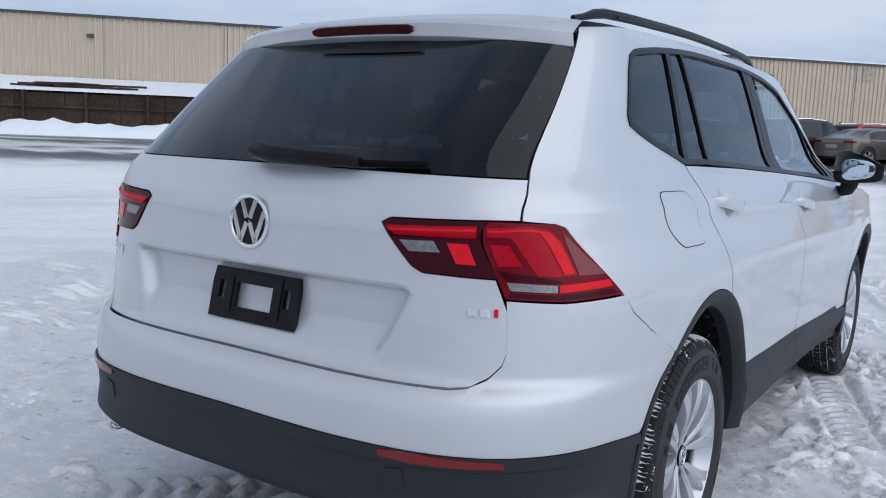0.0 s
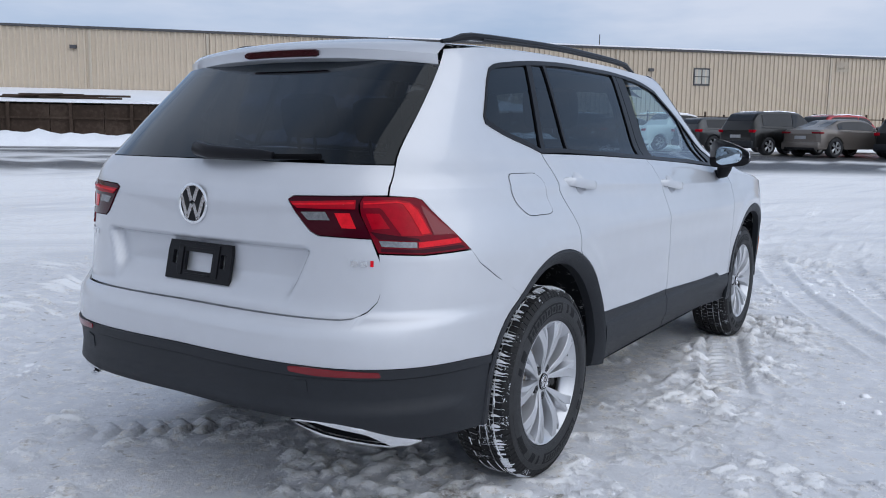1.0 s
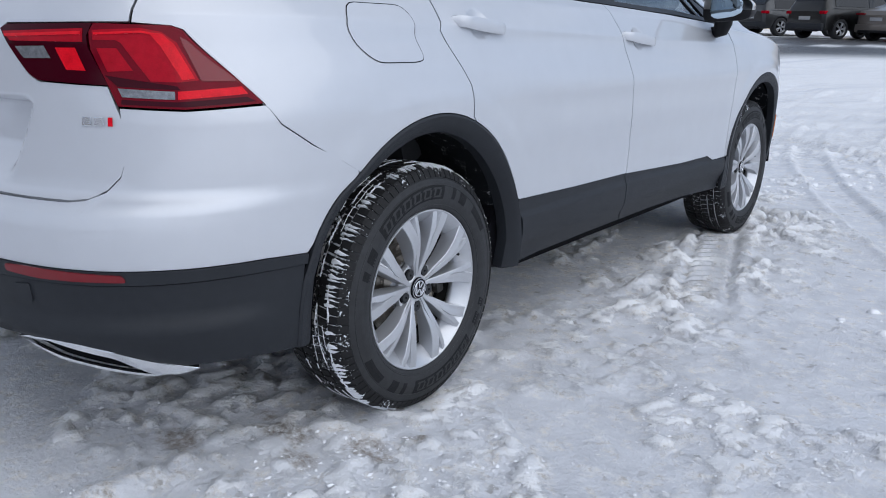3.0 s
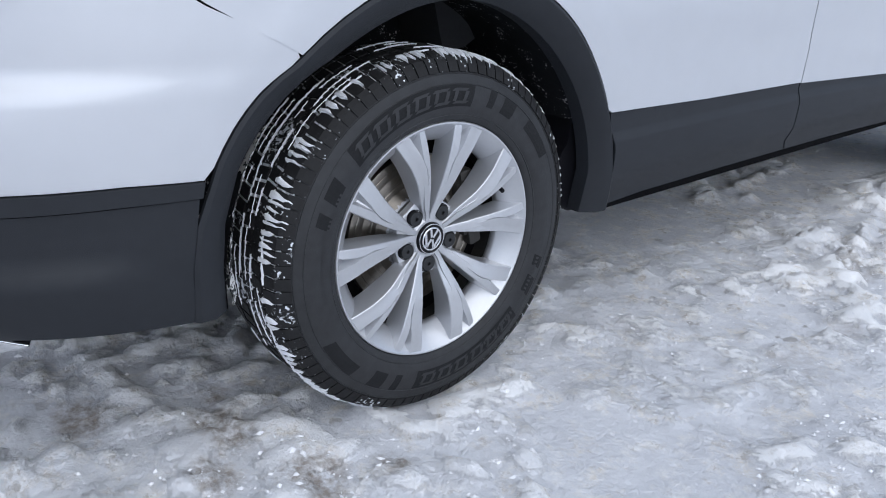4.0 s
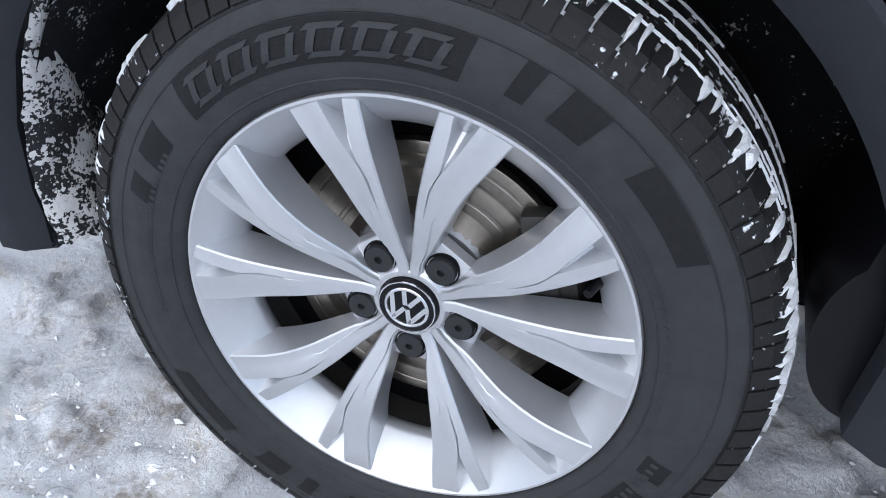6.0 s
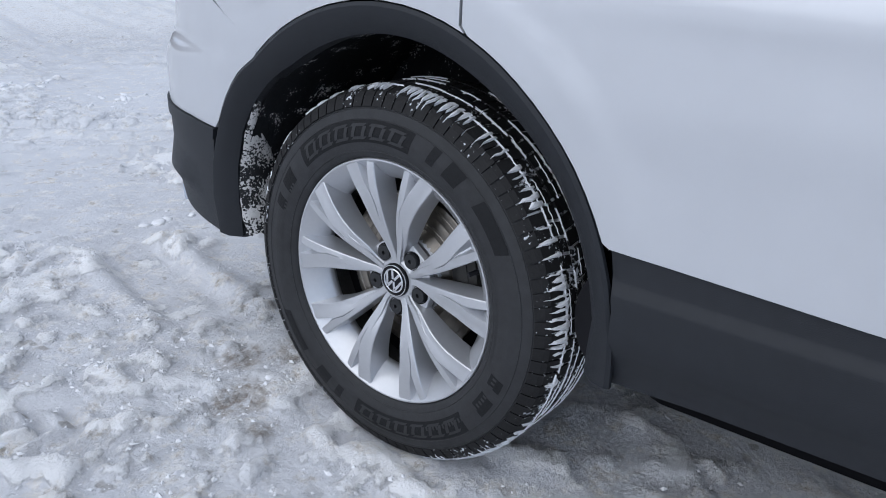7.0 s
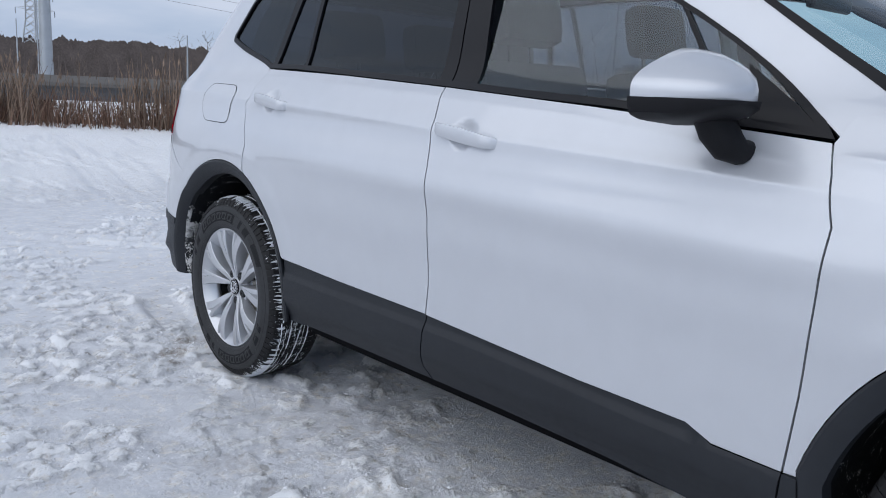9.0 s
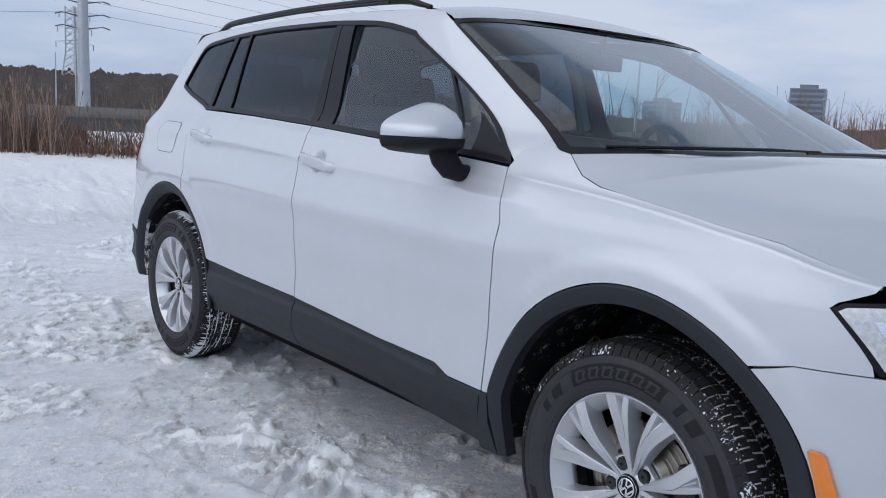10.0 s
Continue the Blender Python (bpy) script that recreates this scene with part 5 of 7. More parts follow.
    def patch(bm, a0, a1, r0, r1, lift, k=6, slant=0.0):
        grid = []
        for i in range(k + 1):
            for j in range(4):
                r = r0 + (r1 - r0) * j / 3
                a = a0 + (a1 - a0) * i / k + slant * (j / 3 - .5)
                grid.append(bm.verts.new((wall_x(r) + lift, r * math.cos(radians(a)), r * math.sin(radians(a)))))
        for i in range(k):
            for j in range(3):
                bm.faces.new((grid[i * 4 + j], grid[i * 4 + j + 1], grid[i * 4 + j + 5], grid[i * 4 + j + 4]))
        bmesh.ops.recalc_face_normals(bm, faces=bm.faces)

    for base in (106, 286):
        for a0, a1, r0, r1 in ((-29, 29, .266, .305), (-40.5, -37, .272, .306), (-52, -45, .272, .306), (-79, -61, .280, .305), (38, 46, .269, .299), (50.5, 55.5, .269, .297)):
            bm = bmesh.new()
            patch(bm, base + a0, base + a1, r0, r1, .0006, max(3, int((a1 - a0) / 2.5)), -1.2)
            part("sidewall_patch", bm, RUBBER2, w, "dark textured sidewall patch")
        for k in range(6):
            bm = bmesh.new()
            a = base + 22.5 - k * 9.0
            patch(bm, a - 3.3, a + 3.3, .2945, .2995, .0016, 5, -1.5)
            patch(bm, a - 3.3, a + 3.3, .2715, .2765, .0016, 5, -1.5)
            patch(bm, a + 1.7, a + 3.3, .2765, .2945, .0016, 2, -1.5)
            patch(bm, a - 3.3, a - 1.7, .2765, .2945, .0016, 2, -1.5)
            part("sidewall_mark", bm, RUBBER, w, "raised plain bars in place of lettering")
    bm = bmesh.new()
    for k in range(26):
        patch(bm, 40 - k * 2.2, 41.2 - k * 2.2, .2545, .259, .0008, 1)
        patch(bm, 190 - k * 1.7, 190.9 - k * 1.7, .268, .274, .0008, 1)
        patch(bm, -20 - k * 1.8, -19.1 - k * 1.8, .276, .284, .0008, 1)
    tagged(part("fine_mark", bm, RUBBER, w, "rows of tiny raised marks"), kind="stuff")
    bm = bmesh.new()
    for r in (.3245, .3065, .250):
        lathe(bm, [(wall_x(r + .0016) - .0004, r + .0016), (wall_x(r) + .0012, r), (wall_x(r - .0016) - .0004, r - .0016)], 128)
    part("sidewall_rib", bm, RUBBER, w, shade=True)
    # rim: lip, sloping well wall and barrel
    bm = bmesh.new()
    lathe(bm, [(.006, .2350), (.0185, .2362), (.0222, .2345), (.0225, .2318), (.0195, .2285), (.0140, .2235), (.0055, .2125), (-.0075, .2015), (-.0180, .1940), (-.0235, .1915), (-.0300, .1915), (-.0360, .1930), (-.0420, .2005)], 160)
    rim = part("rim", bm, ALLOY, w, "silver alloy rim with ten forked spokes", shade=True)
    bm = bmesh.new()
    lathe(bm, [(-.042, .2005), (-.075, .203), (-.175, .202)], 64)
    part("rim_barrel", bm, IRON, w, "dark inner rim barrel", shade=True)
    FACE = [(.030, -.0070), (.050, -.0045), (.075, .0020), (.100, .0090), (.130, .0160), (.160, .0205), (.190, .0225), (.215, .0215), (.2335, .0195)]
    OUT = [(.036, 22.0), (.050, 17.5), (.062, 18.2), (.075, 20.6), (.100, 21.4), (.130, 21.9), (.160, 23.0), (.200, 25.4), (.2335, 27.0)]
    INW = [(.036, 0.0), (.046, .6), (.060, 3.0), (.080, 4.9), (.120, 6.4), (.155, 7.5), (.190, 8.4), (.2335, 9.3)]
    FORK_W = [(.036, 10.6), (.120, 11.0), (.150, 11.5), (.178, 13.9), (.190, 15.5), (.2335, 18.7)]
    FORK_T = [(.036, 10.4), (.120, 10.8), (.150, 11.2), (.178, 13.5), (.205, 13.4), (.2335, 12.9)]
    LEDGE = [(.036, 19.0), (.060, 16.2), (.090, 15.6), (.126, 14.8), (.2335, 14.8)]
    radii = [.036, .042, .050, .056, .064, .072, .082, .094, .106, .118, .128, .140, .152, .164, .172, .178, .184, .192, .202, .212, .222, .229, .2335]
    val = lambda table, r: float(curve(table, r))
    for i in range(5):
        for sg in (1, -1):
            bm = bmesh.new()
            prev = None
            for r in radii:
                axis = 90 + 72 * i
                top = val(FACE, r)
                o, n_, fw, ft, lg = (val(q, r) for q in (OUT, INW, FORK_W, FORK_T, LEDGE))
                ch = math.degrees(.0016 / r)
                step = .0034 * float(smooth(.130, .070, np.array(r)))
                gape = float(smooth(.176, .232, np.array(r)))
                crease = .0022 * float(smooth(.120, .140, np.array(r)))
                bot = -.028 + .004 * float(smooth(.19, .232, np.array(r)))
                lg = min(lg, o - 2.2 * ch) if r < .127 else (fw + o) / 2
                lean = .0016 * float(smooth(.10, .16, np.array(r)))
                sec = [(o + math.degrees(.0030 / r), bot), (o, top - .0018 - step), (o - ch, top - step), (lg + math.degrees(.0011 / r), top - step), (lg, top + .0004),
                       (fw + .25, top + lean), (fw, top + lean - crease), ((fw * .62 + ft * .38), top - crease - .027 * gape), ((fw * .34 + ft * .66), top - crease - .027 * gape),
                       (ft, top + .3 * lean - crease), (ft - .25, top + .3 * lean), (n_ + ch, top - .0012), (n_, top - .0030), (n_ - math.degrees(.0025 / r) * float(smooth(.045, .08, np.array(r))), bot)]
                row = []
                for u, x in sec:
                    p = polar(r, axis + sg * u)
                    row.append(bm.verts.new((x, p.x, p.y)))
                if prev:
                    for j in range(len(row) - 1):
                        f = (prev[j], prev[j + 1], row[j + 1], row[j])
                        bm.faces.new(f if sg > 0 else f[::-1])
                    f = (prev[-1], prev[0], row[0], row[-1])
                    bm.faces.new(f if sg > 0 else f[::-1])
                else:
                    bm.faces.new(row if sg < 0 else row[::-1])
                prev = row
            bm.faces.new(prev if sg > 0 else prev[::-1])
            bmesh.ops.recalc_face_normals(bm, faces=bm.faces)
            ob = part("spoke", bm, ALLOY, w, shade=True)
            ob.data.set_sharp_from_angle(angle=radians(22))
    bm = bmesh.new()
    lathe(bm, [(-.050, .070), (-.026, .068), (-.018, .050), (-.0105, .041), (-.0075, .038), (-.0072, .0328), (-.012, .0322)], 60)
    part("hub", bm, ALLOY, w, shade=True)
    for i in range(5):
        a = 54 + 72 * i
        c = polar(.0555, a)
        turn = Matrix.Rotation(radians(a), 4, "X")
        # boss round the bolt, squared off at its outer end
        bm = bmesh.new()
        prism(bm, [Vector(q) for q in ((.040, -.0150), (.066, -.0215), (.0765, -.0185), (.0765, .0185), (.066, .0215), (.040, .0150))], lambda p: -.0120 - .25 * max(0, p.x - .055), lambda p: -.030, .003, .0012)
        bmesh.ops.transform(bm, matrix=turn, verts=bm.verts)
        part("bolt_boss", bm, ALLOY, w)
        bm = bmesh.new()
        lathe(bm, [(-.0185, .0178), (-.0122, .0178), (-.0112, .0172), (-.0112, .0166), (-.0125, .0163), (-.020, .0162)], 32)
        bmesh.ops.translate(bm, verts=bm.verts, vec=(0, c.x, c.y))
        part("bolt_seat", bm, TRIM, w, shade=True)
        bm = bmesh.new()
        lathe(bm, [(-.03, .0152), (-.0092, .0152), (-.0074, .0142), (-.0070, .0040), (-.012, .0036), (-.012, .0002)], 24)
        bmesh.ops.translate(bm, verts=bm.verts, vec=(0, c.x, c.y))
        part("wheel_bolt", bm, BOLTM, w, "black capped wheel bolt", shade=True)
    bm = bmesh.new()
    lathe(bm, [(-.012, .0318), (-.003, .0318), (-.0012, .0306), (-.0008, .0290), (-.0008, .0002)], 48)
    cap = part("centre_cap", bm, TRIM, w, "black centre cap with chrome emblem", shade=True)
    bm = bmesh.new()
    lathe(bm, [(-.0010, .0306), (.0002, .0303), (.0002, .0293), (-.0010, .0289)], 48)
    part("cap_ring", bm, CHROME, w, shade=True)
    emblem(w, Matrix.Translation((-.0016, 0, 0)) @ Matrix.Rotation(radians(-18), 4, 'X'), .0238, CHROME, TRIM)
    bm = bmesh.new()
    v = polar(.199, 20.5)
    rod(bm, (-.035, v.x * 1.03, v.y * 1.03), (.008, v.x * .95, v.y * .95), .0055, .0045, 10)
    part("valve", bm, TRIM, w, "black tyre valve", shade=True)
    # brake
    bm = bmesh.new()
    lathe(bm, [(-.070, .157), (-.058, .157), (-.0572, .155), (-.0572, .146), (-.0580, .145), (-.0580, .143), (-.0572, .142), (-.0572, .131), (-.0578, .130), (-.0578, .127), (-.0572, .126), (-.0572, .112), (-.0580, .111), (-.0580, .107), (-.0572, .106), (-.0572, .096), (-.055, .094), (-.038, .080), (-.036, .05)], 72)
    disc = part("brake_disc", bm, STEEL, w, "worn steel brake disc with brown reflections put into its colour", shade=True)
    bm = bmesh.new()
    lathe(bm, [(-.0575, .0962), (-.0560, .094), (-.037, .0795), (-.0355, .045), (-.0355, .001)], 48)
    part("disc_hat", bm, ALLOY2, w, shade=True)
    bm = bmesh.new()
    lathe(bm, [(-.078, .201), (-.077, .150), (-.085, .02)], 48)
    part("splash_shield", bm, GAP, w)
    bm = bmesh.new()
    m = Matrix.Rotation(radians(12), 4, "X")
    box(bm, (-.095, .108, -.062), (-.038, .168, .062), .012, m)
    box(bm, (-.060, .118, -.085), (-.034, .150, .085), .008, m)
    rod(bm, m @ Vector((-.06, .16, .05)), m @ Vector((-.02, .16, .05)), .007)
    part("brake_caliper", bm, IRON, w, "dark brake caliper", shade=True)
    return w


wheel = make_wheel()
wheel.parent = suv
wheel["label"] = "silver ten-spoke alloy wheel with a snowy tyre"
wheel.matrix_basis = pose(HUB_X, 0, HUB_Z)
for x, y, rz in ((HUB_X, BASE, 0), (-HUB_X, 0, 180), (-HUB_X, BASE, 180)):
    q = copy_thing(wheel, pose(x, y, HUB_Z, -9 if y else 0, 0, rz))
    q.parent = suv
    if y:
        for o in list(q.children):
            if o.name.startswith("packed_snow"):
                bpy.data.objects.remove(o)

# ---- ground ----
LATTICE = np.random.RandomState(7).rand(256, 256)


def value_noise(x, y):
    xi, yi = np.floor(x).astype(int), np.floor(y).astype(int)
    fx, fy = x - xi, y - yi
    fx, fy = fx * fx * (3 - 2 * fx), fy * fy * (3 - 2 * fy)
    a, b = LATTICE[xi & 255, yi & 255], LATTICE[(xi + 1) & 255, yi & 255]
    c, d = LATTICE[xi & 255, (yi + 1) & 255], LATTICE[(xi + 1) & 255, (yi + 1) & 255]
    return (a * (1 - fx) + b * fx) * (1 - fy) + (c * (1 - fx) + d * fx) * fy


def fbm(x, y, freq, octaves=4, seed=0.0):
    v, amp = 0.0, .5
    for k in range(octaves):
        q = freq * 2.03**k
        c, s_ = math.cos(.7 * k + seed), math.sin(.7 * k + seed)
        v = v + amp * value_noise((x * c - y * s_) * q + 13.7 * seed + 40, (x * s_ + y * c) * q + 7.1 * seed + 40)
        amp *= .5
    return v


def across(x, y):
    """Distance towards the warehouse, and along it."""
    return -.729 * x + .684 * y, .684 * x + .729 * y


REED_LINE = [(40, -50), (8, -27), (-2, -18.2), (-7, -13.6), (-14, -11.5), (-60, -24), (-200, -60)]


def past_reeds(x, y):
    """How far a place lies beyond the edge of the lot."""
    d = np.full(np.shape(x), 1e9)
    sgn = np.ones(np.shape(x))
    for (x0, y0), (x1, y1) in zip(REED_LINE, REED_LINE[1:]):
        ex, ey = x1 - x0, y1 - y0
        t = np.clip(((x - x0) * ex + (y - y0) * ey) / (ex * ex + ey * ey), 0, 1)
        px, py = x - x0 - t * ex, y - y0 - t * ey
        q = np.hypot(px, py)
        sd = np.sign(ex * py - ey * px)
        sgn = np.where(q < d, sd, sgn)
        d = np.minimum(d, q)
    return d * sgn


def lie(x, y):
    """The broad lie of the land."""
    n, _ = across(x, y)
    out = past_reeds(x, y)
    return .55 * smooth(7, 26, n) + .15 * smooth(26, 45, n) - 2.6 * smooth(1, 22, out) + 2.4 * smooth(70, 140, out)


def graded(lo, hi, step, far_lo, far_hi):
    v = list(np.arange(lo, hi + 1e-6, step))
    d, out = step, v[-1]
    while out < far_hi:
        d *= 1.06
        out += d
        v.append(out)
    d, out, pre = step, v[0], []
    while out > far_lo:
        d *= 1.06
        out -= d
        pre.append(out)
    return np.array(pre[::-1] + v)


gx = graded(-1.2, 3.1, .016, -900, 900)
gy = graded(-3.2, 5.2, .017, -900, 900)
X, Y = np.meshgrid(gx, gy)
R = np.hypot(X - .8, Y - .5)
near = smooth(40, 6, R)
close = smooth(8, 4, R)
warp = fbm(X, Y, .6, 3, 2.2)
# churned stretches of clods between trodden, glazed ones
c1, c2 = fbm(X, Y, 7.5, 4, 3.3), fbm(X, Y, 25, 3, 4.4)
sn, su = across(X, Y)
band = smooth(.50, .64, fbm(su * .35, sn, 1.1, 4, 6.1))
zone = np.clip(np.exp(-(((X - 1.75) / .9)**2 + ((Y - .3) / 1.5)**2)) * 1.2 * smooth(.30, .48, fbm(X, Y, 1.3, 3, 5.1)) + .55 * band * smooth(4.5, 2.4, np.hypot(X - 1.3, Y - .7)) + .10, 0, 1)
clod = smooth(.465, .525, .55 * c1 + .45 * c2)
banks = np.maximum(smooth(.47, .57, fbm(X, Y, 1.7, 4, 7.3)), .8 * zone * smooth(.40, .52, fbm(X, Y, 2.6, 3, 2.3)))
banks = np.maximum(banks, .8 * np.exp(-((np.abs(X) - 1.16) / .36)**4) * smooth(.4, 1.0, Y) * smooth(3.6, 3.0, Y) * smooth(.36, .50, fbm(X, Y, 4.5, 3, 5.7)))
lumps = smooth(.40, .58, fbm(X, Y, 19, 3, 3.1))
grit = np.exp(-((np.abs(X) - 1.00) / .34)**4) * smooth(.35, .8, Y) * smooth(3.8, 3.2, Y) * smooth(.30, .46, fbm(X, Y, 3.4, 3, 6.2))
clods = smooth(.44, .56, fbm(X, Y, 17, 3, 8.2))
crust = np.maximum(banks * lumps, .95 * grit * clods)
height = lie(X, Y) + near * .030 * (fbm(X, Y, .55, 3, .3) - .45) + close * .008 * (fbm(X, Y, 3.1, 3, 1.1) - .45)
height = height + close * (.016 * grit * clods * (.3 + 1.4 * c2) + zone * .008 * (fbm(X, Y, 38, 2, 9.4) - .4) + .021 * crust * (.35 + 1.3 * c2) + .005 * banks + .0025 * (c2 - .45) + .003 * banks * (fbm(X, Y, 47, 2, 1.4) - .4))
rut, thrown = np.zeros_like(X), np.zeros_like(X)


def track(p0, p1, wide=.105, depth=.02, bars=0.0, bend=0.0, skew=.5):
    """A wheel track pressed between two points, with its edges thrown up; bars: spacing of the tread's marks."""
    global height, rut, thrown
    ex, ey = p1[0] - p0[0], p1[1] - p0[1]
    L = math.hypot(ex, ey)
    ux, uy = ex / L, ey / L
    t = (X - p0[0]) * ux + (Y - p0[1]) * uy
    s_ = -(X - p0[0]) * uy + (Y - p0[1]) * ux + bend * ((t / L - .5)**2 - .25) * 4 + .05 * (warp - .5)
    on = smooth(-.1, .15, t) * smooth(L + .1, L - .15, t)
    bed = smooth(wide + .03, wide - .02, np.abs(s_)) * on
    lip = np.exp(-((np.abs(s_) - wide - .05) / .035)**2) * on * (.4 + 1.2 * fbm(X, Y, 4, 2, 6.6))
    height = height * (1 - .85 * bed * (near > .5)) - bed * depth * .7 + lip * depth * .8 + .85 * bed * (near > .5) * lie(X, Y)
    if bars:
        ph = np.mod((t + skew * np.abs(s_)) / bars, 1.0)
        height = height + bed * .026 * smooth(.25, .40, ph) * smooth(.95, .80, ph) * smooth(wide, wide * .7, np.abs(s_))
    rut = np.maximum(rut, bed)
    thrown = np.maximum(thrown, lip)


track((1.20, 1.45), (.55, 3.6), .10, .018, .085, .0)
track((1.9, 2.6), (-.1, 8.4), .11, .022, .0, .3)
track((2.6, 2.2), (.8, 8.6), .11, .020, .0, .4)
track((3.2, 3.2), (1.6, 9.4), .12, .022, .0, .4)
track((1.62, -.86), (1.24, -.46), .085, .010, .075, .0, .9)
track((.66, -1.30), (.76, -.72), .09, .022, .0, .0)
track((-.95, -.78), (-.45, -.30), .10, .008, .10, .0)
track((-1.0, -1.7), (1.6, -3.4), .11, .014, .0, .2)
track((-2.4, -1.2), (.4, -3.2), .11, .014, .0, .2)
for k in range(9):
    o = 2.6 + 1.35 * k
    a = 1.0 + .06 * k
    c = (-.73 * o + .2, -.68 * o + .4)
    track((c[0] - 5 - k, c[1] + (5 + k) * a), (c[0] + 5 + k, c[1] - (5 + k) * a), .11 + .02 * k, .024 + .003 * k, .0, .4 * (-1)**k)
for k in range(7):
    track((-3.5 - 1.4 * k, -4.5 + .3 * k), (-6.5 - 2.6 * k, 7 + 1.0 * k), .12 + .02 * k, .028 + .003 * k, .0, .8)
for k in range(6):
    track((3.5 + .6 * k, 4.4 + 1.2 * k), (-5 - k, 12 + 1.6 * k), .14, .035, .0, .5)
# no snow stands up into the wheels
for wy in (0, BASE):
    for wx in (-.78, .78):
        foot = np.exp(-(((X - wx) / .14)**4 + ((Y - wy) / .13)**4))
        height = height * (1 - foot) + foot * .001
n_, u_ = across(X, Y)
car_d = np.maximum(np.maximum(np.abs(X) - .70, 0), np.maximum(np.maximum(-1.05 - Y, Y - 3.8), 0))
ice = smooth(.52, -.10, car_d + .9 * (fbm(X, Y, 1.3, 4, 8.8) - .45)) * .66 * (.2 + .8 * smooth(-.1, .9, Y))
ice = np.maximum(ice, rut * .30 * smooth(.35, .6, fbm(X, Y, 1.0, 3, 9.9)))
ice = np.maximum(ice, .30 * smooth(.60, .74, fbm(X, Y, .45, 4, 2.9)))
ice = np.maximum(ice, close * zone * (1 - clod) * .42)
wet = smooth(15.5, 18.5, n_ + 5 * (fbm(X, Y, .12, 3, 1.9) - .45)) * smooth(31.5, 29.5, n_ + 2 * (fbm(X, Y, .2, 3, 3.9) - .45))
streak = fbm(u_ * .12, n_, .9, 4, 5.5)
wet = wet * (1 - .8 * smooth(.50, .62, streak)) * smooth(-70, -60, u_)
ny_, nx_ = X.shape
idx = np.arange(nx_ * ny_).reshape(ny_, nx_)
quads = np.stack([idx[:-1, :-1], idx[:-1, 1:], idx[1:, 1:], idx[1:, :-1]], -1).reshape(-1, 4)
me = bpy.data.meshes.new("ground")
me.vertices.add(X.size)
me.vertices.foreach_set("co", np.stack([X, Y, height], -1).astype(np.float32).ravel())
me.loops.add(quads.size)
me.loops.foreach_set("vertex_index", quads.astype(np.int32).ravel())
me.polygons.add(len(quads))
me.polygons.foreach_set("loop_start", (np.arange(len(quads)) * 4).astype(np.int32))
me.polygons.foreach_set("loop_total", np.full(len(quads), 4, np.int32))
me.polygons.foreach_set("use_smooth", np.ones(len(quads), bool))
me.update()
me.validate()
mud = np.zeros_like(X)
for mx_, my_, mr_ in ((.74, -.40, .055), (.97, -.34, .05), (.86, -.48, .04), (.52, -.60, .05), (1.02, -.20, .03), (.60, -.36, .03)):
    mud = np.maximum(mud, smooth(1.25, .60, np.hypot((X - mx_) / 1.4, Y - my_) / mr_ + 1.1 * (c2 - .45)))
mud = np.maximum(mud, .62 * grit * (1 - clods) * smooth(.46, .60, fbm(X, Y, 5.2, 3, 9.1)))
for key, val in (("ice", ice), ("wet", wet), ("mud", mud), ("crust", crust * close + .5 * (1 - close))):
    at = me.attributes.new(key, "FLOAT", "POINT")
    at.data.foreach_set("value", val.astype(np.float32).ravel())


